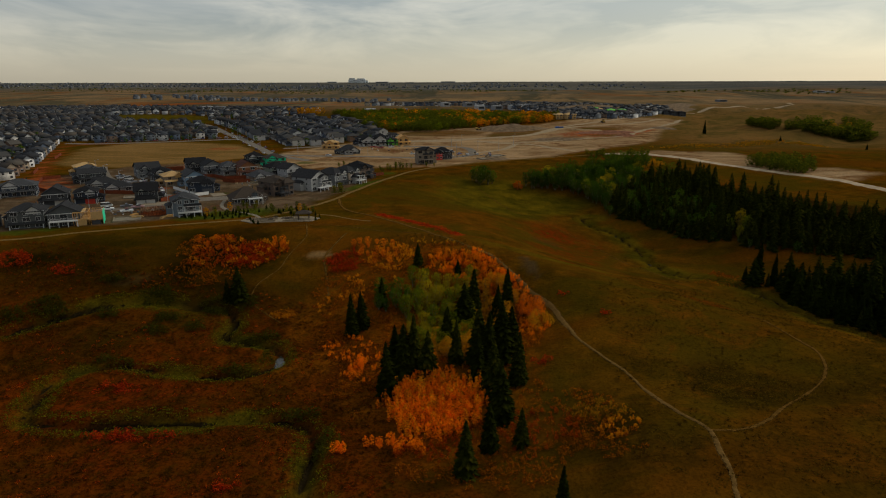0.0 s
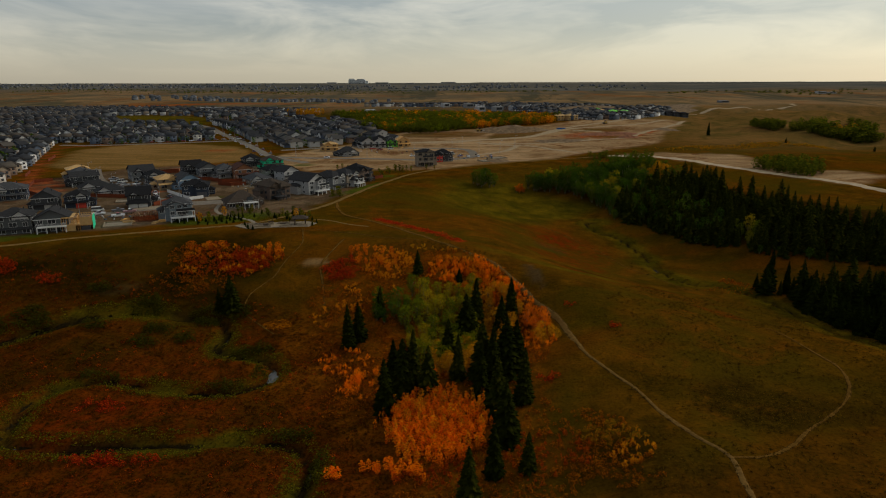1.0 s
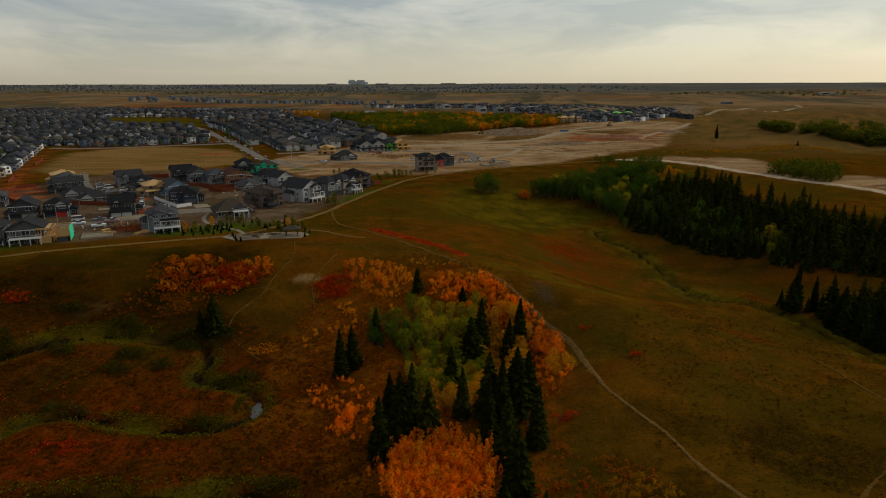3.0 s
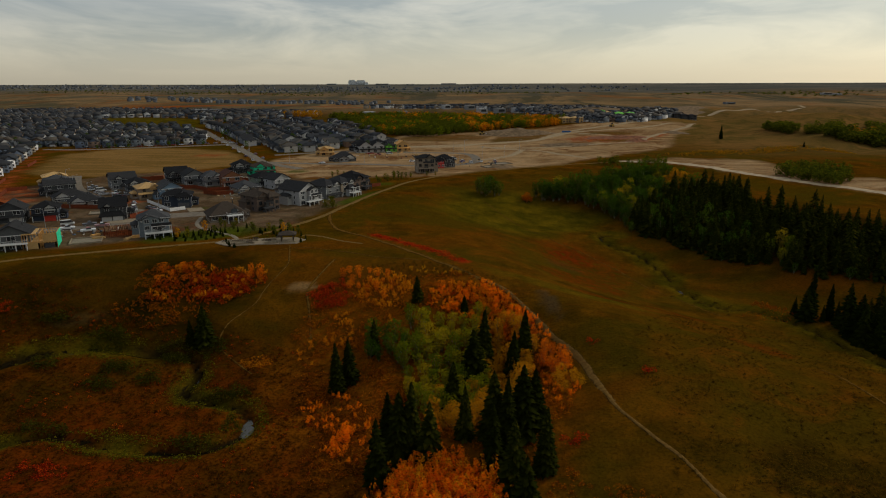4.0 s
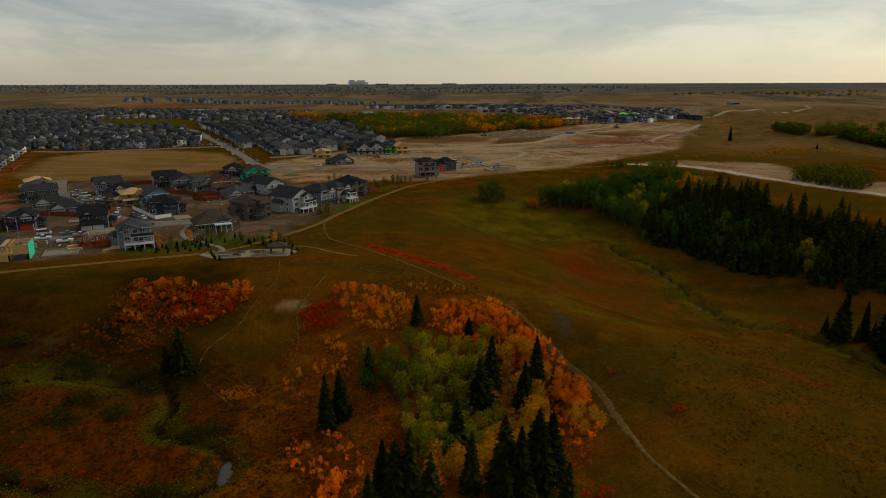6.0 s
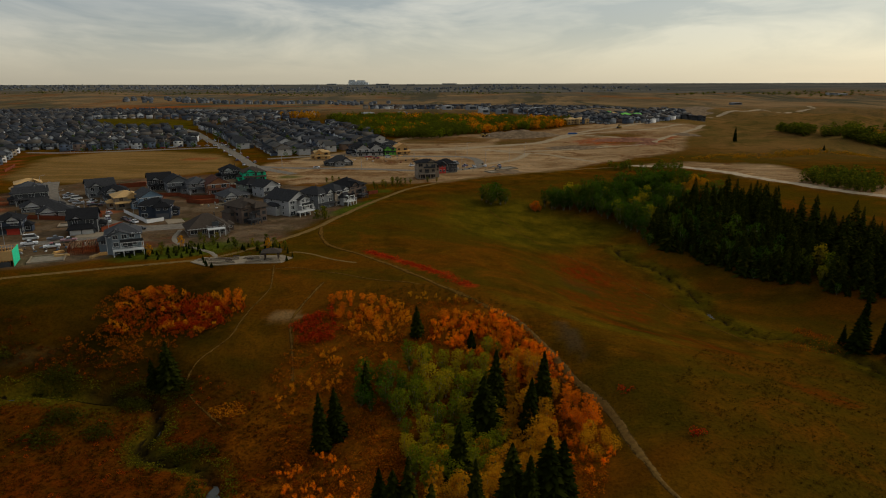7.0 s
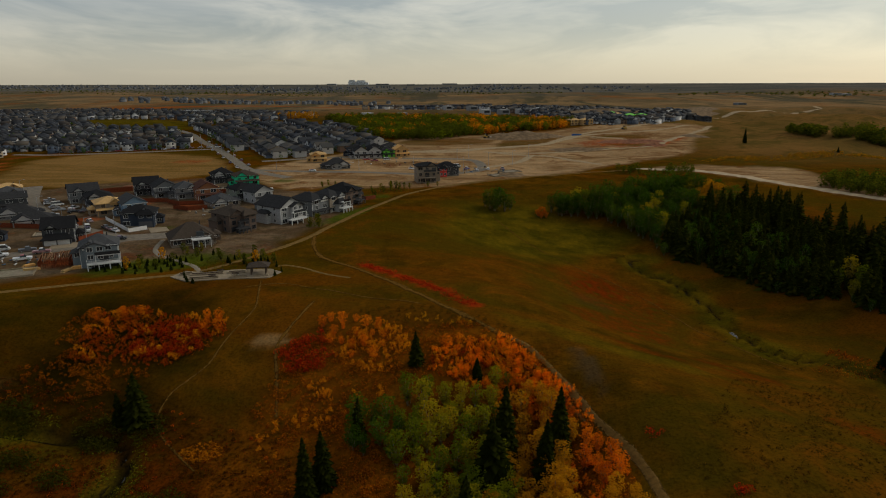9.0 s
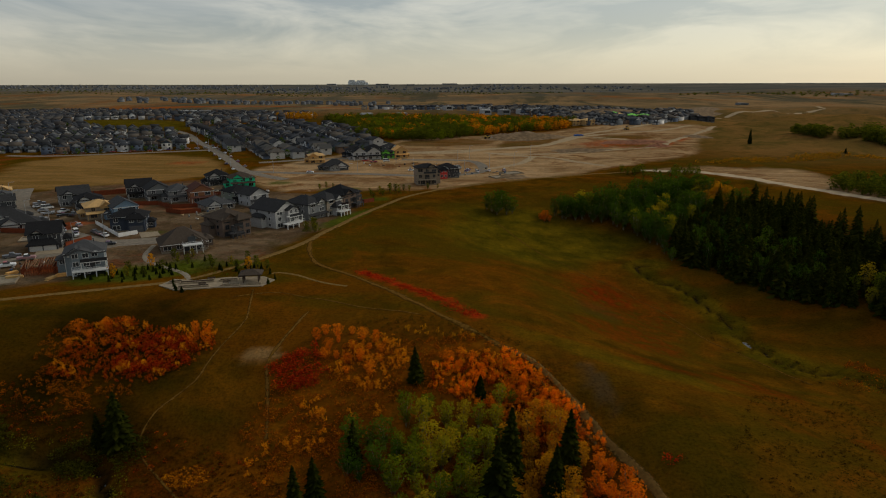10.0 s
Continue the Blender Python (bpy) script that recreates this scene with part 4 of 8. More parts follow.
def block_form(w, d, z0, z1, rise=0.0, along=None):
    """Walls of a block, with gable triangles where the roof has gables."""
    f = Form().box(-w / 2, w / 2, -d / 2, d / 2, z0, z1)
    if along == "x":
        for s in (-1, 1):
            f.add([(s * w / 2, -d / 2, z1), (s * w / 2, d / 2, z1), (s * w / 2, 0, z1 + rise), (s * (w / 2 - 0.2), -d / 2, z1), (s * (w / 2 - 0.2), d / 2, z1), (s * (w / 2 - 0.2), 0, z1 + rise)],
                  [(0, 1, 2), (5, 4, 3), (0, 2, 5, 3), (1, 4, 5, 2)])
    elif along == "y":
        for s in (-1, 1):
            f.add([(-w / 2, s * d / 2, z1), (w / 2, s * d / 2, z1), (0, s * d / 2, z1 + rise), (-w / 2, s * (d / 2 - 0.2), z1), (w / 2, s * (d / 2 - 0.2), z1), (0, s * (d / 2 - 0.2), z1 + rise)],
                  [(0, 1, 2), (5, 4, 3), (0, 2, 5, 3), (1, 4, 5, 2)])
    return f


def shifted(form, x, y, z=0.0):
    form.v = [(a + x, b + y, c + z) for a, b, c in form.v]
    return form


def roof_of(style, w, d, z, rise):
    return hip_form(w, d, z, rise) if style == "hip" else gable_form(w, d, z, rise, along=style)


def house(x, y, turn, w, d, floors, style, wall, roof, label, group="", rise=2.2, trim=None, z=None, front="windows", garage=None, wing=None, deck=False, dormer=True, base_mat=None, rich=True, storey=2.75):
    """A detached house; its front looks along -y before the turn."""
    trim = trim or WHITE_TRIM
    z = ground(x, y) if z is None else z
    h = floors * storey
    root = thing("house", pose(x, y, z, 0, 0, turn), label=label, category="house", group=group)
    part("wall", block_form(w, d, -1.2, h, rise, None if style == "hip" else style), wall, root)
    part("roof", roof_of(style, w, d, h, rise), roof, root)
    part("foundation", Form().box(-w / 2 - 0.06, w / 2 + 0.06, -d / 2 - 0.06, d / 2 + 0.06, -1.3, 0.35), base_mat or CONCRETE, root)
    fy = -d / 2
    if rich:
        part("fascia", Form().box(-w / 2 - 0.4, w / 2 + 0.4, fy - 0.47, fy - 0.40, h - 0.42, h - 0.16), trim, root)
        if wall in (WHITE_SIDING, BLUEGREY_SIDING, GREY_SIDING):
            for sx in (-1, 1):
                part("corner_board", Form().box(sx * w / 2 - 0.07, sx * w / 2 + 0.07, fy - 0.035, fy + 0.1, 0.3, h - 0.1), trim, root)
        if not deck and not wing and floors > 1:
            # a lean-to roof over the ground floor
            part("lean_to_roof", Form().slab([(-w / 2 - 0.3, fy - 1.5, storey - 0.25), (w / 2 + 0.3, fy - 1.5, storey - 0.25), (w / 2 + 0.3, fy + 0.05, storey + 0.45), (-w / 2 - 0.3, fy + 0.05, storey + 0.45)], -0.16), roof, root)
            for px in (-w / 2 + 0.3, w / 2 - 0.3):
                part("porch_post", Form().box(px - 0.12, px + 0.12, fy - 1.35, fy - 1.1, -0.5, storey - 0.2), trim, root)
        # a lower block on one flank
        el, sd = d * 0.45, 1 if int(abs(x) * 7) % 2 else -1
        part("side_wall", shifted(block_form(2.6, el, -1.2, storey * (floors - 1) if floors > 1 else 2.2), sd * (w / 2 + 1.1), d * 0.12), wall, root)
        part("side_roof", shifted(hip_form(3.2, el, storey * (floors - 1) if floors > 1 else 2.2, 1.0, 0.35, 0.18), sd * (w / 2 + 0.9), d * 0.12), roof, root)
        window(root, sd * (w / 2 + 1.1), d * 0.12 - el / 2, max(0.8, storey * (floors - 2) + 0.8), 1.5, 1.3, 0, trim)
        if style == "hip":
            # cross gable that breaks the hip
            cw, cr = w * 0.42, w * 0.42 * 0.34
            cx = (w * 0.22) * (-1 if int(abs(y) * 3) % 2 else 1)
            part("gable", shifted(block_form(cw, 1.6, h - 1.2, h - 0.1, cr, "y"), cx, fy + 0.55), wall if trim is DARK_TRIM else trim, root)
            part("gable_roof", shifted(gable_form(cw, 3.8, h - 0.1, cr, 0.35, 0.18, "y"), cx, fy + 1.4), roof, root)
    if wing:
        # a lower or equal block that stands forward of the front wall: offset, width, depth, floors, roof style
        ox, ww, wd, wf, ws, wm = wing
        wh = wf * storey
        wr = 0.30 * min(ww, wd + 2)
        part("wing_wall", shifted(block_form(ww, wd + 0.4, -1.2, wh, wr, None if ws == "hip" else ws), ox, fy - wd / 2 + 0.2), wm or wall, root)
        deep = wd + (2.6 if ws == "y" else 0.4)
        part("wing_roof", shifted(roof_of(ws, ww, deep, wh, wr), ox, fy - wd + deep / 2), roof, root)
        fw = fy - wd
    else:
        ox, ww, wf, fw = 0, 0, 0, fy
    if garage:
        gm, count = garage
        gx = ox if wing else w * 0.18
        gw = min(4.9, (ww or w * 0.55) - 1.0) if count == 1 else ((ww or w * 0.6) - 1.2) / 2
        for i in range(count):
            garage_door(root, gx + (i - (count - 1) / 2) * (gw + 0.35), fw - 0.02, 0.0, gw, 2.3, 0, gm)
    # windows, floor by floor
    start = 0 if not garage else 1
    for k in range(floors):
        zz = k * storey + 0.85
        n = max(1, int(w // 3.4))
        for i in range(n):
            wx = -w / 2 + (i + 0.5) * w / n
            if wing and abs(wx - ox) < ww / 2 + 0.5 and k < wf:
                continue
            if k < start and garage and not wing:
                continue
            ww_ = 2.5 if (i + k) % 2 == 0 else 1.6
            window(root, wx, fy, zz - 0.15, ww_, 1.65, 0, trim)
        if wing and start <= k < wf:
            for i in (-1, 1):
                window(root, ox + i * ww / 4, fw, zz, min(1.6, ww / 3.2), 1.4, 0, trim)
        for s, t_ in ((1, 90), (-1, -90)):
            for i in (-1, 1) if rich else (0,):
                window(root, s * w / 2, i * d / 4, zz, 1.1, 1.3, t_, trim)
    if style == "x" and dormer and rich:
        # a small gable over the front
        gw, gz = w * 0.38, h - 0.15
        gx = -w * 0.2
        form = Form().add([(gx - gw / 2, fy - 0.12, gz), (gx + gw / 2, fy - 0.12, gz), (gx, fy - 0.12, gz + gw * 0.36), (gx - gw / 2, fy + 2.4, gz), (gx + gw / 2, fy + 2.4, gz), (gx, fy + 2.4, gz + gw * 0.36)],
                          [(0, 1, 2), (3, 5, 4), (0, 3, 4, 1), (0, 2, 5, 3), (1, 4, 5, 2)])
        part("gable", form, trim if wall is not WHITE_SIDING else PALE_SIDING, root)
        part("gable_roof", shifted(gable_form(gw, 2.9, gz, gw * 0.36, 0.35, 0.16, "y"), gx, fy + 1.0), roof, root)
    if deck:
        dz = storey * deck[0]
        dx, dw, dd = deck[1], deck[2], 2.8
        part("deck", Form().box(dx - dw / 2, dx + dw / 2, fw - dd, fw + 0.05, dz - 0.28, dz), trim, root)
        for i in range(4):
            px = dx - dw / 2 + 0.15 + i * (dw - 0.3) / 3
            part("deck_post", Form().box(px - 0.13, px + 0.13, fw - dd + 0.05, fw - dd + 0.31, -1.0, dz - 0.28), trim, root)
        rail = Form().box(dx - dw / 2, dx + dw / 2, fw - dd, fw - dd + 0.06, dz + 0.95, dz + 1.03)
        for sx in (-1, 1):
            rail.box(dx + sx * (dw / 2 - 0.03) - 0.03, dx + sx * (dw / 2 - 0.03) + 0.03, fw - dd, fw, dz + 0.95, dz + 1.03)
        for i in range(int(dw / 0.45) + 1):
            px = dx - dw / 2 + i * dw / int(dw / 0.45)
            rail.box(px - 0.025, px + 0.025, fw - dd + 0.01, fw - dd + 0.05, dz, dz + 0.95)
        part("railing", rail, trim, root)
        if floors > 2:
            part("balcony", Form().box(dx - dw * 0.25, dx + dw * 0.5, fw - 1.8, fw + 0.05, dz + storey - 0.22, dz + storey), trim, root)
            part("balcony_rail", Form().box(dx - dw * 0.25, dx + dw * 0.5, fw - 1.8, fw - 1.74, dz + storey, dz + storey + 0.95), GLASS, root)
            for px in (dx - dw * 0.25 + 0.12, dx + dw * 0.5 - 0.12):
                part("balcony_post", Form().box(px - 0.11, px + 0.11, fw - 1.75, fw - 1.53, dz, dz + storey - 0.22), trim, root)
        part("lower_glazing", Form().box(dx - dw * 0.4, dx + dw * 0.4, fw - 0.07, fw + 0.03, 0.4, dz - 0.55), GLASS, root)
        part("patio_door", Form().box(dx - 1.2, dx + 1.2, fw - 0.08, fw + 0.03, dz + 0.05, dz + 2.15), GLASS, root)
    if rich:
        part("roof_vent", Form().box(w * 0.22, w * 0.22 + 0.3, d * 0.12, d * 0.12 + 0.3, h + rise * 0.35, h + rise * 0.95), DARK_TRIM, root)
        part("downpipe", Form().box(w / 2 + 0.02, w / 2 + 0.11, fy + 0.12, fy + 0.21, 0.2, h - 0.15), trim, root)
    return root


# the rim row above the valley and the street behind it
RIM, NEW, OLD = "houses along the valley rim", "houses of the new quarter", "houses of the older quarter"
house(-159.5, 231.5, 22, 11.5, 10, 3, "hip", SLATE_SIDING, ASPHALT_SHINGLE, "three-storey dark grey house with charcoal roof above the valley", RIM, 2.4, z=6.2, storey=2.35)
house(-177, 226, 20, 11, 10, 3, "hip", DARK_SIDING, BLACK_SHINGLE, "dark house with black hip roof beside the rim path", RIM, 2.4, z=6.2, storey=2.35)
house(-148.0, 235.5, 24, 11, 10, 2, "y", SLATE_SIDING, ASPHALT_SHINGLE, "slate-grey gabled house with white trim and a raised white deck", RIM, 3.0, z=6.2, deck=(1, 0, 9.5))
house(-109.8, 255.2, 27, 10, 9.5, 3, "hip", BLUEGREY_SIDING, GREY_SHINGLE, "three-storey blue-grey house with white trim and balconies", RIM, 2.6, z=6.2, storey=2.35, wing=(-1.0, 5.2, 1.4, 3, "y", None), deck=(1, 1.2, 9.0))
house(-92.8, 281.5, 30, 14, 12, 1, "hip", BROWN_SIDING, BROWN_SHINGLE, "brown bungalow with a broad brown hip roof and rear deck", RIM, 4.2, z=6.8, wing=(3.4, 5.4, 1.6, 1, "hip", STONE), deck=(1, 2.0, 6.0))
house(-85.5, 303.0, 52, 11, 12, 3, "hip", BROWN_SIDING, BROWN_SHINGLE, "dark brown three-storey house still under finishing", RIM, 2.6, z=6.2, storey=2.35, trim=DARK_TRIM, wing=(2.0, 5.0, 2.0, 3, "hip", None), deck=(1, -2.2, 5.0))
house(-72.0, 317.5, 56, 11, 14, 3, "y", WHITE_SIDING, ASPHALT_SHINGLE, "white three-storey house with gables and balconies", RIM, 3.2, z=6.2, storey=2.35, wing=(1.6, 5.0, 1.8, 3, "y", None), deck=(1, 0.3, 8.5))
house(-63.5, 331.5, 60, 10, 13, 3, "hip", GREY_SIDING, ASPHALT_SHINGLE, "dark grey three-storey house with charcoal hip roof", RIM, 2.4, z=6.2, storey=2.35)
house(-57.5, 339.5, 60, 10, 12, 3, "hip", TAN_SIDING, ASPHALT_SHINGLE, "tan three-storey house with a white balcony bay", RIM, 2.4, z=6.2, storey=2.35, wing=(0.6, 5.2, 2.4, 2, "hip", WHITE_SIDING), deck=(1, 0.6, 6.0))
house(-53.5, 355.0, 62, 12, 13, 3, "hip", BROWN_SIDING, BLACK_SHINGLE, "brown three-storey house with a wide black hip roof", RIM, 3.0, z=6.2, storey=2.35, deck=(1, 2.0, 5.0), trim=DARK_TRIM)

house(-139.0, 282.5, 24, 9.4, 10, 2, "x", DARK_SIDING, BLACK_SHINGLE, "black-roofed house with pale gable and two white garage doors", NEW, 3.0, wing=(-0.4, 8.4, 1.8, 1, "hip", None), garage=(GARAGE_WHITE, 2))
house(-176.0, 275.0, 24, 9.5, 10, 2, "y", DARK_SIDING, ASPHALT_SHINGLE, "dark gabled house with white trim", NEW, 2.8, garage=(GARAGE_WHITE, 1))
house(-165.0, 279.5, 24, 9, 10, 2, "hip", NAVY_SIDING, BLACK_SHINGLE, "navy house with a bright red garage door", NEW, 2.2, garage=(GARAGE_RED, 1))
house(-208.0, 297.0, 30, 15, 12, 2, "hip", NAVY_SIDING, GREY_SHINGLE, "long navy house with grey hip roof", NEW, 2.6)
house(-124.5, 309.5, 18, 12, 10, 2, "hip", NAVY_SIDING, BLACK_SHINGLE, "navy corner house with black hip roof and white band", NEW, 2.3, wing=(3.0, 5.6, 2.2, 2, "hip", None), garage=(GARAGE_DARK, 1))
house(-137.5, 329.0, 40, 9, 12, 2, "y", BLUE_SIDING, GREY_SHINGLE, "light blue gabled house with grey roof", NEW, 2.6)
house(-148.0, 330.0, 36, 10, 11, 2, "hip", TAN_SIDING, OSB, "unfinished house with bare board roof and pale walls", NEW, 1.9, trim=OSB)
house(-160.5, 345.0, 36, 10, 12, 2, "hip", DARK_SIDING, BLACK_SHINGLE, "dark unfinished house with black roof", NEW, 2.2)
house(-175.0, 358.0, 36, 12, 13, 2, "x", GREY_SIDING, ASPHALT_SHINGLE, "large grey house with stepped charcoal roofs", NEW, 2.8, wing=(2.0, 7.0, 3.0, 1, "hip", STONE), garage=(GARAGE_WHITE, 1))
house(-155.0, 378.0, 30, 11, 13, 2, "x", DARK_SIDING, BLACK_SHINGLE, "dark house with black gable roof by the hay field", NEW, 3.0)
house(-143.0, 371.0, 34, 10, 12, 2, "y", GREY_SIDING, ASPHALT_SHINGLE, "grey gabled house with charcoal roof", NEW, 2.8)
house(-131.5, 368.0, 34, 10, 12, 2, "hip", PALE_SIDING, GREY_SHINGLE, "pale grey house with grey hip roof", NEW, 2.4)
house(-121.0, 366.0, 34, 10, 12, 2, "y", ORANGE_BROWN, RED_SHINGLE, "cedar-brown gabled house with red-brown roof", NEW, 2.8)
house(-107.0, 349.0, 40, 12, 12, 1, "hip", TAN_SIDING, GREY_SHINGLE, "tan bungalow with grey hip roof", NEW, 3.0)
house(-103.0, 366.0, 46, 11, 11, 2, "hip", SAGE_SIDING, BLACK_SHINGLE, "sage-green house with black hip roof", NEW, 2.4)
# The dark door panel here stands for the shade inside an open garage.
house(-93.0, 357.0, 50, 9, 10, 2, "y", WHITE_SIDING, ASPHALT_SHINGLE, "white gabled house with a dark panel for its open garage", NEW, 2.6, garage=(GARAGE_DARK, 1))
house(-83.0, 341.0, 56, 9, 9, 1, "hip", GREY_SIDING, BROWN_SHINGLE, "low grey garage house with brown roof", NEW, 2.2)
house(-115.5, 407.0, 30, 12, 11, 2, "hip", GREEN_WRAP, BROWN_SHINGLE, "house wrapped in bright green sheathing with brown roof", NEW, 2.4, trim=GREEN_WRAP)
house(-130.0, 413.0, 30, 11, 11, 2, "hip", DARK_SIDING, BLACK_SHINGLE, "black-roofed house at the end of the street", NEW, 3.0)
house(-196.0, 338.0, 36, 13, 10, 2, "x", DARK_SIDING, ASPHALT_SHINGLE, "dark house with a row of small windows", NEW, 2.0, dormer=False)
house(-181.0, 321.0, 36, 14, 9, 1, "hip", GREY_SIDING, ASPHALT_SHINGLE, "long low house with charcoal roof behind a red fence", NEW, 2.6)
house(-166.5, 309.0, 32, 13, 9, 1, "hip", PALE_SIDING, ASPHALT_SHINGLE, "long low house with dark roof behind a red fence", NEW, 2.6)
house(-206.0, 352.0, 36, 11, 12, 2, "hip", PALE_SIDING, GREY_SHINGLE, "pale grey house with grey hip roof", NEW, 2.4)
house(-216.0, 366.0, 36, 11, 10, 2, "hip", TAN_SIDING, OSB, "unfinished house with a bare board roof", NEW, 1.8, trim=OSB)
house(-19.0, 417.5, 14, 11, 9, 3, "hip", TAN_SIDING, BLACK_SHINGLE, "tall unfinished house with rows of dark window openings", NEW, 1.6, deck=(1, 0, 9.0), trim=TAN_SIDING, storey=3.1)
house(-8.0, 441.0, 14, 12, 10, 2, "hip", DARK_SIDING, BLACK_SHINGLE, "dark new house with a red wrapped corner", NEW, 2.6, wing=(-3.4, 4.2, 1.6, 2, "hip", RED_PAINT))
house(-78.0, 470.0, 18, 15, 12, 1, "hip", DARK_SIDING, ASPHALT_SHINGLE, "dark bungalow with charcoal roof on bare earth", NEW, 3.8, wing=(-1.0, 6.0, 2.0, 1, "y", PALE_SIDING))
house(-96.0, 499.0, 18, 10, 10, 2, "hip", OSB, OSB, "house of bare boards under construction", NEW, 1.6, trim=LUMBER)
house(-70.0, 516.0, 18, 9, 10, 2, "y", WHITE_SIDING, BLACK_SHINGLE, "white gabled townhouse with black roof", NEW, 3.0)
house(-61.0, 519.0, 18, 9, 10, 2, "y", WHITE_SIDING, BLACK_SHINGLE, "white gabled townhouse with black roof", NEW, 3.0)
house(-51.5, 523.0, 18, 8, 10, 2, "hip", LIME_WRAP, ASPHALT_SHINGLE, "house with lime-green sheathing under construction", NEW, 1.8, trim=LIME_WRAP)
house(-43.0, 526.0, 18, 9, 10, 2, "y", OSB, LUMBER, "house of raw lumber with an open roof frame", NEW, 2.6, trim=LUMBER)
house(-76.0, 530.0, 18, 11, 11, 2, "hip", NAVY_SIDING, BLACK_SHINGLE, "navy house with black roof", NEW, 2.6)
house(-63.0, 541.0, 18, 11, 11, 2, "hip", DARK_SIDING, BLACK_SHINGLE, "dark house with black roof", NEW, 2.6)
house(-52.0, 548.0, 18, 11, 11, 2, "hip", NAVY_SIDING, ASPHALT_SHINGLE, "navy house with charcoal roof", NEW, 2.6)


# ---------------------------------------------------------------- plants
rng = np.random.default_rng(5)


def cards(centres, size, upright=0.0, slim=0.62, flat=0.55):
    """Small four-cornered leaves turned at random about the given centres."""
    n = len(centres)
    a = rng.normal(size=(n, 3))
    a[:, 2] = a[:, 2] * flat + upright * np.sign(a[:, 2])
    a /= np.linalg.norm(a, axis=1)[:, None]
    b = rng.normal(size=(n, 3))
    b[:, 2] *= flat
    b -= (b * a).sum(1)[:, None] * a
    b /= np.linalg.norm(b, axis=1)[:, None]
    s = (size * rng.uniform(0.6, 1.35, n))[:, None]
    V = np.stack([centres - a * s, centres - b * s * slim, centres + a * s, centres + b * s * slim], 1).reshape(-1, 3)
    i = np.arange(n)[:, None] * 4
    T = np.concatenate([i + [[0, 1, 2]], i + [[0, 2, 3]]])
    return V, T


def spruce_crown(boughs, spread, ragged, curve=0.75):
    """Drooping boughs set in a close spiral round a leader; height 1, radius spread."""
    V, T = [], []
    up = np.array([0, 0, 1.0])
    for k in range(boughs):
        u = ((k + rng.uniform(0, 1)) / boughs) ** 1.15
        q = k * 2.39996 + rng.uniform(-0.5, 0.5)
        l = (spread * (1 - u) ** curve + 0.012) * rng.uniform(1 - ragged, 1 + 0.35 * ragged)
        d, e = np.array([math.cos(q), math.sin(q), 0]), np.array([-math.sin(q), math.cos(q), 0])
        base = up * (0.05 + 0.94 * u)
        drop, w = l * rng.uniform(0.25, 0.6), l * rng.uniform(0.14, 0.26) + 0.006
        m = base + d * l * 0.6 - up * drop * 0.4
        tip = base + d * l - up * drop + up * 0.06 * l
        n0 = len(V)
        V += [base + up * 0.02, m + e * w - up * 0.35 * w, tip, m - e * w - up * 0.35 * w, m + up * 0.10 * l, m - up * 0.35 * l]
        T += [(n0, n0 + 1, n0 + 4), (n0 + 4, n0 + 1, n0 + 2), (n0, n0 + 4, n0 + 3), (n0 + 4, n0 + 2, n0 + 3), (n0, n0 + 5, n0 + 2)]
    n0 = len(V)
    V += [np.array([0.006, 0, 0.90]), np.array([-0.004, 0.006, 0.90]), np.array([-0.003, -0.006, 0.90]), np.array([0, 0, 1.0])]
    T += [(n0, n0 + 1, n0 + 3), (n0 + 1, n0 + 2, n0 + 3), (n0 + 2, n0, n0 + 3)]
    return np.array(V), np.array(T)


def spruce_trunk(h):
    f = Form()
    pts = [Vector((0.02 * h * math.sin(i * 1.3) * 0.15, 0.02 * h * math.cos(i * 1.7) * 0.15, i * h / 5 - 0.4 * (i == 0))) for i in range(6)]
    for i in range(5):
        f.tube(pts[i], pts[i + 1], 0.016 * h * (1 - i / 5.6), 0.016 * h * (1 - (i + 1) / 5.6), 7)
    return f


def aspen_parts(h, spread, clumps, per, size, low=0.3, seed=0):
    """Trunk with limbs, and a loose crown of leaf clumps with gaps."""
    r = random.Random(seed)
    f = Form()
    p = Vector((0, 0, -0.4))
    pts = [p]
    for i in range(5):
        p = p + Vector((r.uniform(-0.04, 0.04) * h, r.uniform(-0.04, 0.04) * h, h * 0.19))
        pts.append(p)
    for i in range(5):
        f.tube(pts[i], pts[i + 1], 0.017 * h * (1 - i / 5.5), 0.017 * h * (1 - (i + 1) / 5.5), 6)
    centres = []
    for k in range(clumps):
        u = low + (1 - low) * (k + 0.5) / clumps
        q = k * 2.4 + r.uniform(-0.5, 0.5)
        out = spread * math.sin(math.pi * min(1, max(0.06, (1.03 - u) / (1.03 - low))) ** 0.75) * r.uniform(0.35, 1.0)
        c = Vector((math.cos(q) * out, math.sin(q) * out, u * h))
        i = min(4, int(u * 0.8 * 5))
        if k % 2 == 0 and low > 0.1:
            f.tube(pts[i], c, 0.006 * h, 0.002 * h, 4)
        rad = spread * r.uniform(0.34, 0.56)
        q3 = rng.normal(size=(per, 3))
        q3 /= np.linalg.norm(q3, axis=1)[:, None]
        q3 *= rad * rng.uniform(0.45, 1.0, per)[:, None] ** 0.6
        q3[:, 2] *= 0.8
        centres.append(np.array(c) + q3)
    V, T = cards(np.concatenate(centres), size)
    return f, V, T


def make_tree(name, trunk, bark, V, T, leaf, label, category, group=""):
    root = thing(name, label=label, category=category, group=group)
    part("trunk", trunk, bark, root, smooth=True)
    part("crown", tri_mesh("crown", V, T, [leaf]), None, root)
    return root


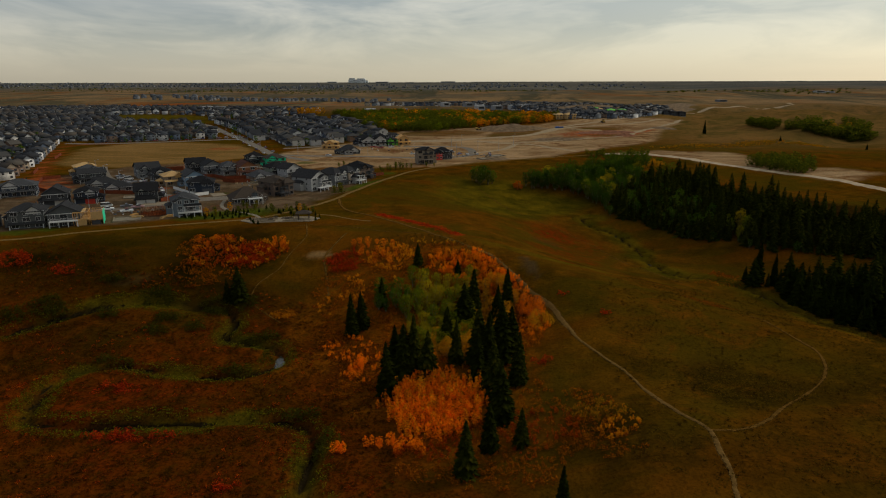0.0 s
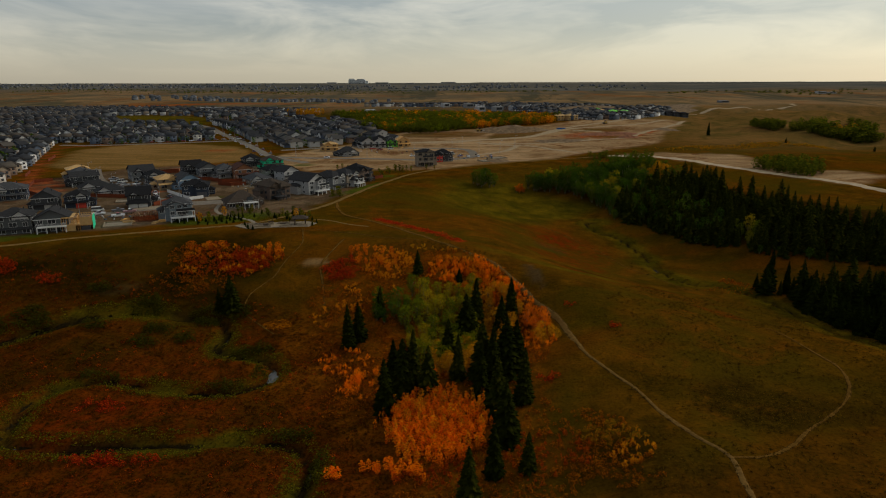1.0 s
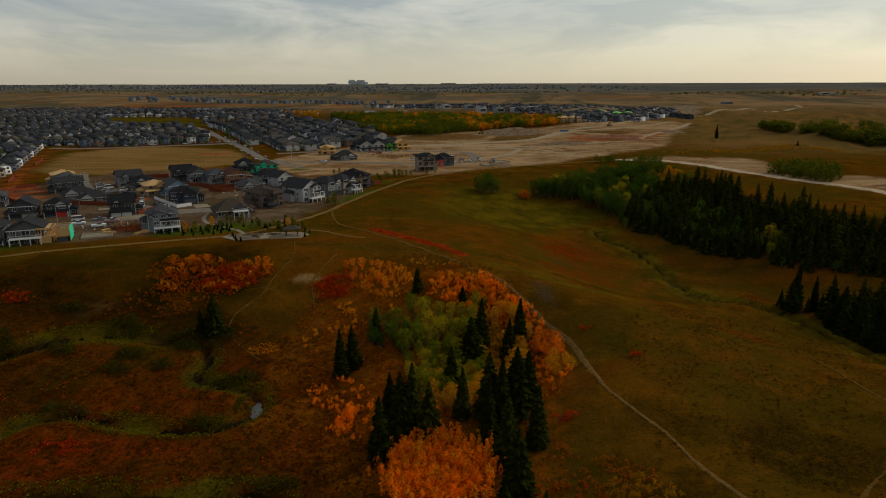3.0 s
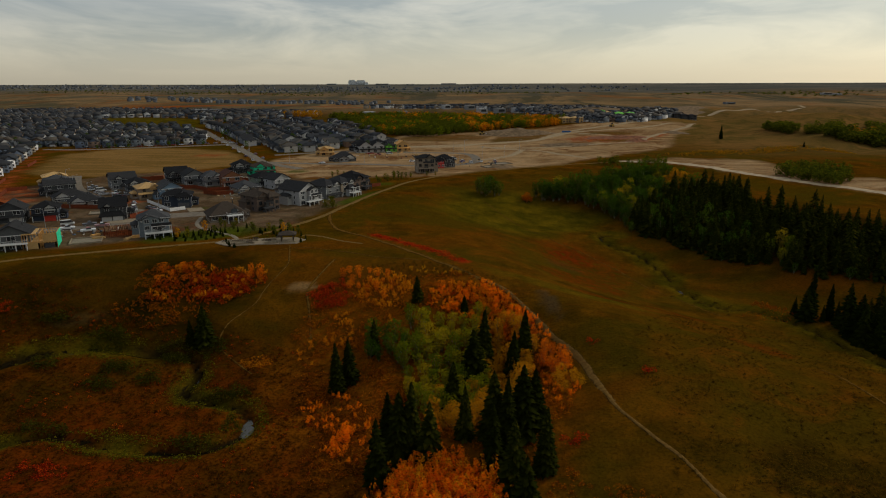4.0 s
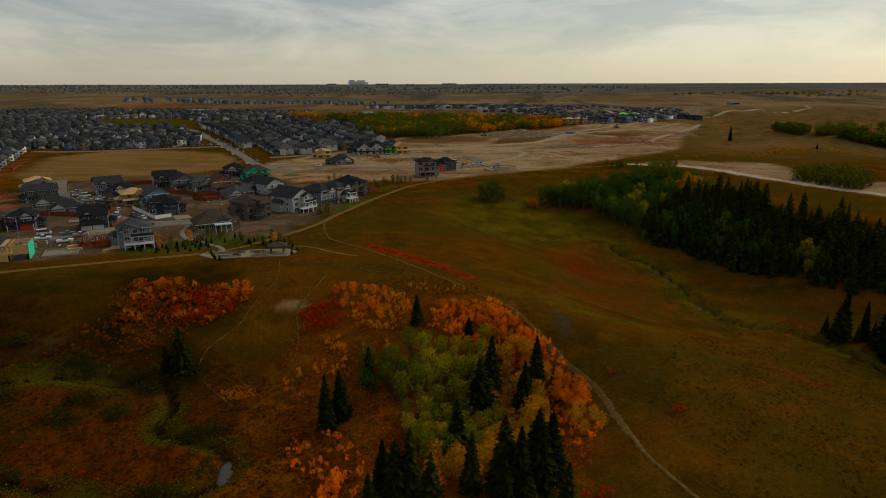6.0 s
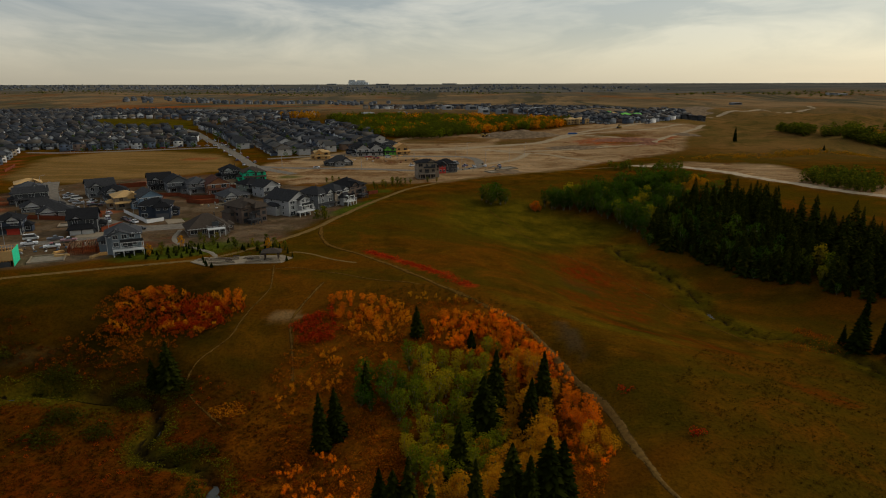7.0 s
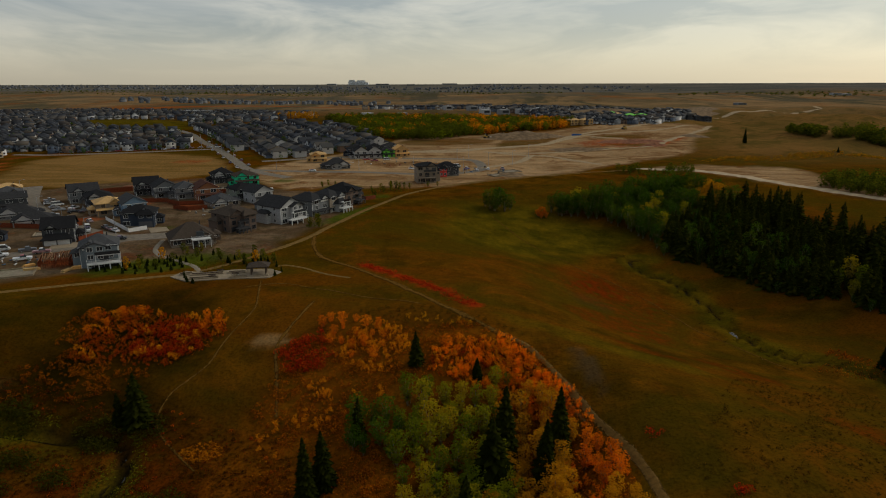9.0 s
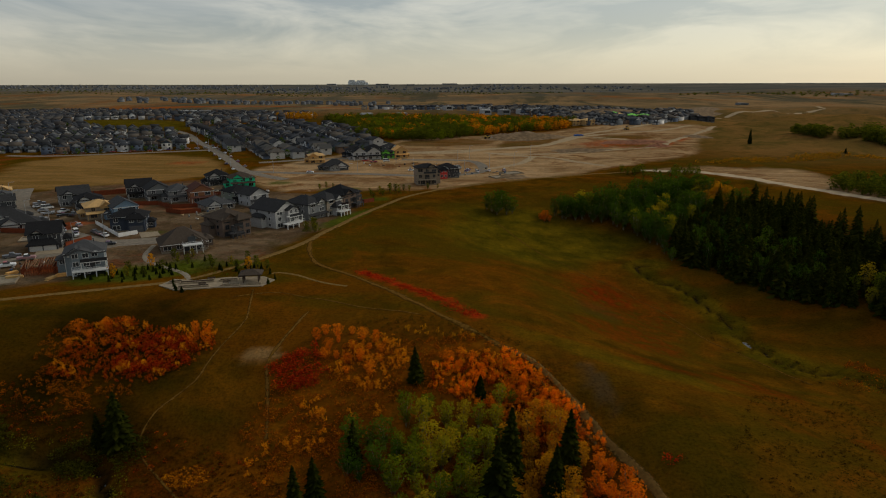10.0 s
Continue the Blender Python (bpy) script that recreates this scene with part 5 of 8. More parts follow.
def plant(template, used, x, y, s, sz=None, turn=None, label=""):
    """Stand the template itself, then copies of it, on the land."""
    z = ground(x, y)
    turn = float(rng.uniform(0, 360)) if turn is None else turn
    m = pose(x, y, z, float(rng.uniform(-2, 2)), float(rng.uniform(-2, 2)), turn)
    if used[0]:
        ob = copy_thing(template, m)
    else:
        ob = template
        ob.matrix_basis = m
    ob.scale = (s, s, sz or s)
    used[0] = True
    return ob


def spruce_set(shapes, leaf):
    made = []
    for boughs, sp, rg in shapes:
        V, T = spruce_crown(boughs, sp, rg)
        made.append((make_tree("spruce_tree", spruce_trunk(1.0), BARK, V, T, leaf, "dark green spruce with drooping boughs", "spruce", "spruces"), [False], V, T))
    return made


GROVE_SET = spruce_set([(720, 0.185, 0.6), (700, 0.21, 0.65), (740, 0.165, 0.55), (700, 0.225, 0.7), (720, 0.195, 0.6)], SPRUCE_LEAF)
SPRUCES = spruce_set([(260, 0.19, 0.45), (250, 0.215, 0.5), (270, 0.165, 0.4), (250, 0.23, 0.55), (260, 0.20, 0.45)], DARK_NEEDLES)

# spruces of the grove in the gully: place and height
GROVE_SPRUCES = [(-9.4, 193.4, 7.5), (3.1, 192.0, 5), (-26.1, 163.6, 12), (-23.7, 166.5, 11), (-19.2, 175.5, 9), (-11.6, 138.0, 13), (-9.7, 136.3, 14), (-7.5, 137.0, 15), (-3.8, 134.6, 12), (-12.5, 130.1, 13), (2.8, 139.4, 11), (0.3, 153.4, 13), (7.6, 175.7, 16), (5.5, 166.6, 15.5), (17.4, 173.8, 13.5), (14.2, 168.2, 13)]
GROVE_SPRUCES += [(8.4, 137.9, 14), (10.5, 135.1, 14), (13.5, 138.2, 14), (15.8, 139.6, 12), (7.7, 130.4, 13), (11.1, 125.5, 13), (16.5, 128.0, 12), (12.1, 116.7, 13), (9.4, 107.9, 10), (4.7, 100.9, 11), (15.4, 107.3, 8), (19.9, 86.7, 9), (-64.1, 183.0, 11), (-67.5, 182.7, 7)]
for i, (x, y, h) in enumerate(GROVE_SPRUCES):
    t, used, V, T = GROVE_SET[i % 5]
    plant(t, used, x, y, h * 1.18 * rng.uniform(0.85, 1.15), h)
# the forest on the far side of the east creek
FOREST = [(80, 314), (84, 306), (93, 297), (100, 282), (107, 272), (119, 259), (127, 249), (140, 243), (156, 235), (176, 226), (200, 216), (200, 240), (176, 250), (164, 260), (148, 275), (137, 303), (132, 332), (122, 345), (108, 346), (96, 342), (86, 332)]
FRONT_WOOD = [(106, 229), (109, 221), (115, 213), (115, 200), (117, 180), (120, 160), (132, 144), (170, 130), (240, 124), (240, 196), (182, 218), (158, 226), (138, 222), (122, 219)]


def fill(poly, gap, seed):
    """Points spread evenly but irregularly inside an outline."""
    r = np.random.default_rng(seed)
    P = np.array(poly)
    lo, hi = P.min(0), P.max(0)
    pts = []
    cell = {}
    n = int((hi - lo).prod() / gap ** 2 * 6)
    C = lo + r.random((n, 2)) * (hi - lo)
    C = C[inside(poly, C[:, 0], C[:, 1])]
    for x, y in C:
        k = (int(x // gap), int(y // gap))
        if all(math.hypot(x - a, y - b) > gap for i in (-1, 0, 1) for j in (-1, 0, 1) for a, b in cell.get((k[0] + i, k[1] + j), ())):
            cell.setdefault(k, []).append((x, y))
            pts.append((float(x), float(y)))
    return pts


forest_pts = fill(FOREST, 2.7, 1) + fill(FRONT_WOOD, 3.0, 2)
forest_pts.sort(key=lambda p: math.hypot(p[0] - 20, p[1] - 90))
far_rows = []
for i, (x, y) in enumerate(forest_pts):
    h = float(rng.uniform(4.6, 13.0)) * (1.22 if rng.random() < 0.2 else 1.0) * (1 + 0.14 * float(ripple(np.array(x), np.array(y), 13, 0.8)))
    if i < 190:
        t, used, V, T = SPRUCES[i % 5]
        plant(t, used, x, y, h * rng.uniform(1.0, 1.55), h)
    else:
        far_rows.append((x, y, ground(x, y) - 0.2, h * rng.uniform(1.0, 1.55), h, rng.uniform(0, 6.28), i % 5))
if far_rows:
    scatter("spruce_forest", [spruce_crown(160, sp, 0.5) for sp in (0.20, 0.22, 0.175, 0.235, 0.21)], far_rows, [DARK_NEEDLES], "dense dark spruce forest on the slope", "forest")

# deciduous trees
ASPENS, BUSHES = {}, {}
for key, leaf, lab in (("dark", DARK_GREEN_LEAF, "poplar in dark green leaf"), ("green", GREEN_LEAF, "aspen with green and yellowing leaves"), ("yellow", YELLOW_LEAF, "aspen in yellow autumn leaf"), ("orange", ORANGE_LEAF, "aspen in orange autumn leaf")):
    ASPENS[key] = []
    for i, (sp, cl) in enumerate([(0.26, 24), (0.29, 26), (0.23, 22)]):
        f, V, T = aspen_parts(1.0, sp, cl, 34, 0.027, 0.2, 11 + i)
        ASPENS[key].append((make_tree("aspen_tree", f, PALE_BARK, V, T, leaf, lab, "aspen", "aspens"), [False], V, T))

    if key in ("yellow", "orange"):
        BUSHES[key] = []
        for i, sp in enumerate((0.30, 0.36, 0.26)):
            f, V, T = aspen_parts(1.0, sp, 24, 26, 0.029, 0.04, 31 + i)
            BUSHES[key].append((make_tree("aspen_sapling", f, PALE_BARK, V, T, leaf, f"bushy young aspen in {key} leaf", "aspen", "young aspens"), [False], V, T))


def stand(poly, gap, key, lo, hi, seed, wide=1.0):
    for i, (x, y) in enumerate(fill(poly, gap, seed)):
        t, used, V, T = (BUSHES if hi < 5 else ASPENS)[key][i % 3]
        h = float(rng.uniform(lo, hi))
        plant(t, used, x, y, h * wide, h)


stand([(-11, 184), (-6, 187), (3, 188), (7, 183), (8, 174), (8, 162), (3, 152), (-5, 150), (-9, 158), (-12, 170)], 2.5, "green", 4.2, 7.4, 3, 1.15)
stand([(-20, 180), (-15, 181), (-11, 177), (-12, 170), (-17, 169), (-21, 173)], 2.5, "dark", 4.2, 6.5, 4, 1.25)
stand([(-5, 150), (2, 149), (9, 158), (16, 162), (18, 152), (14, 146), (2, 142), (-4, 144)], 2.6, "yellow", 4.0, 6.5, 5, 1.1)
stand([(8, 188), (14, 187), (18.5, 182), (20, 174), (19, 160), (14, 156), (9, 162), (8, 176)], 2.5, "yellow", 4.0, 6.4, 7, 1.2)
stand([(4, 192), (9, 192), (11, 187), (6, 186)], 2.3, "green", 3.4, 5.2, 18, 1.2)
stand([(84, 314), (93, 300), (104, 281), (112, 272), (118, 284), (112, 306), (106, 330), (94, 334)], 4.6, "dark", 6.0, 9.5, 141, 1.1)
stand([(116, 266), (124, 257), (128, 264), (120, 280)], 4.4, "green", 5.5, 8.5, 142, 1.1)
stand([(20.5, 176), (23.5, 175), (25.3, 167), (25.8, 160), (22.5, 160), (20.5, 167)], 2.3, "orange", 3.4, 5.4, 8, 1.2)
for cx, cy, key, h in ((-1.7, 145.8, "yellow", 4.5), (4.8, 160, "yellow", 6.0), (-2.3, 158, "yellow", 5.0), (-3.3, 139.3, "orange", 4.4), (14.1, 143, "orange", 4.0), (5.6, 147, "yellow", 5.2), (0.5, 148, "yellow", 5.6), (16.8, 146, "orange", 3.8), (3.6, 141.5, "yellow", 4.6)):
    t, used, V, T = ASPENS[key][int(cy) % 3]
    plant(t, used, cx, cy, h * 1.15, h)
stand([(22, 159), (26, 159), (27, 152), (23, 150)], 2.4, "yellow", 2.4, 3.8, 19, 1.3)
stand([(-33, 212), (-26, 213), (-19, 208), (-15, 202), (-17, 196), (-25, 198), (-32, 204)], 2.5, "orange", 1.4, 2.8, 9, 1.6)
stand([(-6, 201), (-1, 201), (6, 199), (12, 195), (11, 191), (4, 195), (-3, 196)], 2.4, "orange", 1.4, 2.8, 10, 1.6)
stand([(-88, 208), (-84, 216), (-77, 216), (-76, 208), (-84, 203)], 2.9, "orange", 1.5, 3.4, 12, 1.5)
stand([(8, 196), (13, 196), (18, 190), (22, 180), (20, 176), (16, 184), (10, 191)], 2.3, "orange", 1.8, 3.4, 16, 1.6)
stand([(-62, 213), (-56, 212), (-56, 208), (-61, 208)], 2.6, "orange", 2.6, 4.2, 15, 1.3)
GREEN_WOOD = [(44, 357), (60, 354), (70, 342), (78, 322), (86, 334), (97, 344), (110, 348), (122, 347), (116, 364), (100, 380), (84, 377), (64, 366), (54, 366)]
for i, (x, y) in enumerate(fill(GREEN_WOOD, 3.0, 13)):
    gold = (x - 112) ** 2 + (y - 358) ** 2 < 70 and i % 2
    t, used, V, T = ASPENS["yellow" if gold else "dark" if i % 9 else "green"][i % 3]
    h = float(rng.uniform(6.0, 9.5)) + 2.5 * sstep(345, 372, y)
    plant(t, used, x, y, h * 1.2, h)
for x, y, h in ((17, 357, 8.5), (13.5, 356, 8), (20, 355, 7.5), (15.5, 353, 7), (22.5, 357, 6.5), (11.5, 358, 6), (18, 360, 8), (42, 360, 7), (45, 357, 7.5), (48, 360, 8), (51, 357, 7.5), (46, 363, 8), (54, 360, 8.5)):
    t, used, V, T = ASPENS["dark"][int(x) % 3]
    plant(t, used, x, y, h * 1.5, h * 1.1)
# bushes that close the edge of the spruces
for i, (x, y) in enumerate(smooth_line([(77, 315), (85, 303), (97, 285), (109, 268), (121, 252), (134, 244)], 5.5)[:, :2].tolist()):
    t, used, V, T = ASPENS["dark"][i % 3]
    h = float(rng.uniform(2.5, 5.0))
    plant(t, used, x + 2.5 + 2 * rng.normal(), y + 2 * rng.normal() + 1, h * 1.3, h)

# low growth: thickets, scrub, tussocks, as uncounted cover
SHRUBS = []
for i in range(4):
    q = rng.normal(size=(80, 3))
    q /= np.linalg.norm(q, axis=1)[:, None]
    q *= rng.uniform(0.5, 1.0, 80)[:, None]
    q[:, 2] = np.abs(q[:, 2]) * 0.95 + 0.05
    q[:, :2] *= 0.55 + 0.1 * i
    SHRUBS.append(cards(q, 0.095))
BUSHLETS = []
for i in range(6):
    heads = rng.normal(size=(6, 3)) * np.array([0.24, 0.24, 0.24]) + np.array([0, 0, 0.6])
    q = rng.normal(size=(6, 34, 3))
    q /= np.linalg.norm(q, axis=2)[:, :, None]
    q *= rng.uniform(0.3, 1.0, (6, 34, 1)) * np.array([0.24, 0.24, 0.36])
    q = (heads[:, None] + q).reshape(-1, 3)
    q[:, 2] = np.abs(q[:, 2])
    BUSHLETS.append(cards(q, 0.075, 0.25, 0.5))
TUFTS = []
for i in range(4):
    q = rng.normal(size=(14, 3)) * 0.45
    q[:, 2] = np.abs(q[:, 2]) * 0.9 + 0.12
    TUFTS.append(cards(q, 0.21))
SAPLINGS = []
for i in range(4):
    z = rng.uniform(0.06, 1.0, 84)
    q = rng.normal(size=(84, 3))
    q[:, :2] /= np.linalg.norm(q[:, :2], axis=1)[:, None]
    q[:, :2] *= (0.115 * np.sqrt(np.clip(1.02 - ((z - 0.45) / 0.56) ** 2, 0, 1)) * rng.uniform(0.4, 1.05, 84) * (1 + 0.25 * np.sin(3 * z * 6.28 + i)))[:, None]
    q[:, 2] = z
    SAPLINGS.append(cards(q, 0.046, 0.35, 0.5))


def cover(name, templates, pts, lo, hi, leaf, label, category, squat=1.0):
    P = np.array(pts)
    n = len(P)
    s = rng.uniform(lo, hi, n)
    Z = height(P[:, 0], P[:, 1]) - 0.05
    rows = np.stack([P[:, 0], P[:, 1], Z, s * squat, s, rng.uniform(0, 6.28, n), np.arange(n) % len(templates)], -1)
    return scatter(name, templates, rows, [leaf], label, category)


def patchy(pts, size, seed, keep=0.0):
    """Leave gaps: only the points where soft waves rise."""
    P = np.array(pts)
    w = ripple(P[:, 0], P[:, 1], size, seed) + 0.35 * rng.normal(size=len(P))
    return [p for p, k in zip(pts, w) if k > keep]


def ring(x, y, rx, ry, n=14):
    return [(x + rx * math.cos(6.283 * i / n) * (1 + 0.15 * math.sin(3 * i)), y + ry * math.sin(6.283 * i / n) * (1 + 0.12 * math.cos(2 * i))) for i in range(n)]


def ragged(pts, rim, reach, seed):
    """Thin the points out towards and beyond an outline."""
    P = np.array(pts)
    d = line_dist(rim + rim[:1], P[:, 0], P[:, 1])[0] * np.where(inside(rim, P[:, 0], P[:, 1]), 1, -1)
    w = d / reach + 0.7 * ripple(P[:, 0], P[:, 1], 2.6, seed) + 0.5 * rng.normal(size=len(P))
    return [p for p, k in zip(pts, w) if k > 0]


CORE = [(-10.5, 119), (-12, 126), (-10, 130.6), (-6, 133.6), (0.6, 133), (7, 129.4), (9, 124), (7.4, 117), (1, 113), (-7, 115)]
THICKET = ragged(fill([(-16, 114), (-17, 128), (-12, 136), (0, 138), (12, 132), (14, 122), (11, 112), (2, 107), (-10, 109)], 0.62, 21), CORE, 2.2, 0.9)
cover("sapling_thicket", SAPLINGS, THICKET, 1.2, 3.7, THICKET_LEAF, "dense thicket of bright orange aspen saplings", "thicket", 1.5)
cover("sapling_thicket", SAPLINGS, [p for k, p in enumerate(THICKET) if k % 5 == 0], 1.8, 4.4, GOLD_LEAF, "golden saplings among the orange thicket", "thicket", 1.5)
cover("mixed_thicket", SHRUBS, [p for k, p in enumerate(THICKET) if k % 4 == 0], 0.6, 1.5, EMBER_LEAF, "red undergrowth among the orange saplings", "undergrowth")
FOOT = fill([(-10, 113), (-4, 113), (4, 111.5), (6, 107), (0, 104), (-8, 106)], 1.0, 121)
cover("mixed_thicket", BUSHLETS, patchy(FOOT, 3, 0.4, -0.35), 0.6, 1.6, RED_EMBER, "red and orange bushes at the foot of the thicket", "undergrowth", 1.0)
cover("sapling_thicket", SAPLINGS, [(x + rng.normal() * 0.6, y + rng.normal() * 0.6) for x, y in ((-20, 109), (-19.6, 108.4), (-14, 111.4), (-12.6, 111), (-9.6, 111.5), (-9, 110.6), (-8.4, 109.4), (-6.4, 109.6), (-4.4, 108), (-5.2, 109.2), (-20.8, 145), (-20.4, 146.4), (-21, 147.6), (-21.4, 144)) for _ in range(4)], 1.2, 2.8, THICKET_LEAF, "single orange saplings in the rusty grass", "thicket", 1.8)
FRINGE = fill([(-38, 196), (-30, 206), (-14, 207), (4, 208), (17, 197), (22, 184), (28, 162), (26, 150), (22, 140), (17, 150), (15, 170), (12, 184), (4, 192), (-12, 190), (-20, 181), (-34, 176), (-42, 184)], 0.95, 22)
BAND = fill([(-7, 191), (-6, 196), (0, 200.5), (8, 202), (14, 197.5), (18.5, 190), (21.5, 183), (19, 179), (12, 184), (6, 189), (-1, 191)], 0.85, 122)
cover("orange_bushes", BUSHLETS, patchy(BAND, 3, 0.6, -0.15), 0.8, 2.1, THICKET_LEAF, "bright orange bushes at the head of the grove", "shrubs", 1.0)
cover("orange_bushes", BUSHLETS, patchy(BAND, 3, 1.9, -0.1), 0.5, 1.3, RED_EMBER, "red bushes among the orange ones", "shrubs", 1.0)
cover("gold_shrubs", BUSHLETS, patchy(BAND, 3, 2.9, 0.1), 0.8, 1.9, GOLD_LEAF, "golden bushes among the orange ones", "shrubs", 1.0)
GILT = fill([(-29, 200), (-24, 207), (-15, 210), (-11.5, 200), (-13, 192), (-21, 191.5)], 0.9, 123)
cover("gold_shrubs", BUSHLETS, patchy(GILT, 2.6, 0.3, 0.05), 0.6, 2.0, GOLD_LEAF, "golden bushes on the gully slope", "shrubs", 0.95)
cover("gold_shrubs", BUSHLETS, patchy(fill([(-32, 190), (-27, 193), (-24, 186), (-14, 190), (-12, 184), (-24, 178), (-36, 181), (-40, 174), (-33, 172)], 1.1, 124), 3, 1.0, 0.3), 0.6, 1.8, GOLD_LEAF, "scattered yellow bushes beside the grove", "shrubs", 1.0)
cover("gold_shrubs", BUSHLETS, fill([(-14, 213), (-6, 211), (3, 207), (2, 204.5), (-7, 208), (-14, 210)], 2.1, 125), 0.7, 1.5, YELLOW_LEAF, "pale yellow bushes along the rim", "shrubs", 1.0)
cover("orange_bushes", BUSHLETS, patchy(fill([(-36, 170), (-28, 168), (-20, 150), (-22, 138), (-30, 150)], 1.0, 126), 3, 0.2, 0.2), 0.35, 0.9, EMBER_LEAF, "low orange bushes on the gully side", "shrubs", 1.1)
cover("orange_bushes", BUSHLETS, patchy(fill([(-34, 160), (-27, 163), (-20, 158), (-15, 148), (-15, 138), (-22, 136), (-28, 146)], 1.15, 143), 2.4, 1.7, 0.15), 0.5, 1.5, THICKET_LEAF, "bright orange bushes scattered on the gully side", "shrubs", 1.0)
cover("orange_bushes", BUSHLETS, patchy([p for p in FRINGE if p[1] < 192 and p[0] > 10][::2], 5, 0.9, 0.0), 0.7, 1.8, THICKET_LEAF, "orange bushes beside the track", "shrubs", 1.0)
cover("mixed_thicket", SHRUBS, patchy(FRINGE, 6, 1.7, -0.6), 0.4, 1.3, EMBER_LEAF, "low red and orange undergrowth round the grove", "undergrowth", 1.1)
cover("orange_bushes", BUSHLETS, fill([(29, 105), (31, 100.5), (36.5, 103.5), (37.5, 107), (33, 108)], 1.5, 50), 0.6, 1.6, GOLD_LEAF, "clump of orange bushes below the grove", "shrubs", 1.0)
cover("gold_shrubs", BUSHLETS, fill([(24, 114.5), (30, 115), (37.5, 108.5), (33, 107.5), (27, 110)], 1.25, 127), 0.8, 2.0, OLIVE_LEAF, "olive and gold bushes below the grove", "shrubs", 1.0)
cover("mixed_thicket", BUSHLETS, patchy(fill([(11, 118), (22, 118), (27, 112), (26, 104), (16, 102), (12, 110)], 1.2, 128), 4, 0.8, -0.2), 0.5, 1.4, RED_EMBER, "red bushes below the grove", "undergrowth", 1.0)
cover("mixed_thicket", SHRUBS, patchy(fill([(-8, 100), (16, 94), (36, 98), (34, 116), (20, 128), (10, 112), (-8, 112)], 1.0, 37), 5, 2.8, -0.2), 0.5, 1.3, EMBER_LEAF, "red and orange undergrowth below the grove", "undergrowth", 1.1)
cover("mixed_thicket", SHRUBS, patchy(fill([(-34, 180), (-22, 183), (-12, 174), (-8, 160), (-10, 146), (-18, 128), (-26, 132), (-28, 150), (-36, 168)], 0.85, 24), 6, 0.2, -0.3), 0.3, 1.1, EMBER_LEAF, "rusty undergrowth beside the grove", "undergrowth", 1.2)
cover("mixed_thicket", SHRUBS, patchy(fill([(-20, 170), (12, 186), (20, 176), (24, 160), (18, 130), (10, 108), (-14, 126), (-12, 150)], 1.3, 38), 6, 1.2, -0.3), 0.5, 1.6, EMBER_LEAF, "orange undergrowth between the trees", "undergrowth", 1.2)
SLOPE = fill([(-112, 190), (-104, 200), (-94, 211), (-80, 217), (-68, 213), (-56, 212), (-54, 205), (-62, 199), (-70, 190), (-84, 184), (-98, 184)], 0.85, 25)
UPPER = [p for p in SLOPE if p[1] > 196 and p[0] > -86]
cover("orange_bushes", BUSHLETS, patchy(UPPER, 2.8, 0.9, 0.5), 0.6, 1.9, GOLD_LEAF, "orange bushes on the valley side", "shrubs", 1.0)
cover("orange_bushes", BUSHLETS, patchy(UPPER, 3, 2.3, -0.25), 0.5, 1.5, RED_EMBER, "dark red bushes on the valley side", "shrubs", 1.0)
cover("mixed_thicket", SHRUBS, patchy([p for p in SLOPE if p[0] > -92], 6, 2.1, -0.15), 0.4, 1.2, EMBER_LEAF, "red and rust undergrowth on the valley side", "undergrowth", 1.1)
cover("sapling_thicket", SAPLINGS, fill(ring(-22.0, 143, 1.8, 4.2), 0.7, 47), 0.6, 2.0, THICKET_LEAF, "orange saplings on the gully side", "thicket", 2.0)
cover("gold_shrubs", TUFTS, patchy(fill([(-36, 178), (-22, 182), (-14, 168), (-15, 146), (-19, 124), (-27, 130), (-30, 150), (-38, 166)], 0.75, 46), 5, 1.5, -0.1), 0.25, 0.6, EMBER_LEAF, "tawny orange grass tufts on the gully side", "grass", 1.2)
cover("rust_shrubs", SHRUBS, fill(ring(-48.5, 175.5, 4.0, 2.2), 0.6, 48), 0.35, 0.7, GOLD_LEAF, "pale orange shrub patch by the footpath", "shrubs", 1.2)
cover("red_shrubs", SHRUBS, patchy(fill(ring(-67, 205, 9, 6), 0.75, 26) + fill(ring(-33.4, 200, 6.4, 6), 0.8, 27)  + fill(ring(-140, 191, 7, 5), 0.9, 29) + fill(ring(-121, 187, 4, 2.5), 1.0, 130) + fill(ring(-63.5, 113, 9, 1.4), 0.9, 131) + fill(ring(-37.6, 97.5, 2.6, 1.4), 0.8, 132) + fill(ring(-78, 134, 7, 2.6), 1.3, 133) + fill(ring(22.5, 134, 1.8, 2.2), 0.8, 134) + fill(ring(41, 153.4, 1.2, 0.8), 0.8, 135) + fill(ring(33.3, 169, 1.2, 0.6), 0.8, 136), 4, 0.6, -0.3), 0.6, 2.0, RED_LEAF, "crimson shrubs on the valley side", "shrubs", 1.0)
cover("red_shrubs", TUFTS, [(x + rng.normal() * 1.05, y + rng.normal() * 1.05) for x, y in smooth_line(SCARLET_LINE, 0.11).tolist() if ripple(np.array(x), np.array(y), 5, 0.4) > -0.5], 0.25, 0.6, RED_LEAF, "strip of scarlet low shrubs beside the trail", "shrubs", 1.3)
cover("rust_shrubs", SHRUBS, fill([(-150, 205), (-120, 205), (-100, 196), (-80, 190), (-66, 190), (-70, 182), (-95, 184), (-130, 178), (-155, 184)], 2.6, 30), 0.6, 1.5, SCRUB_LEAF, "rust-brown shrubs on the slope", "shrubs")
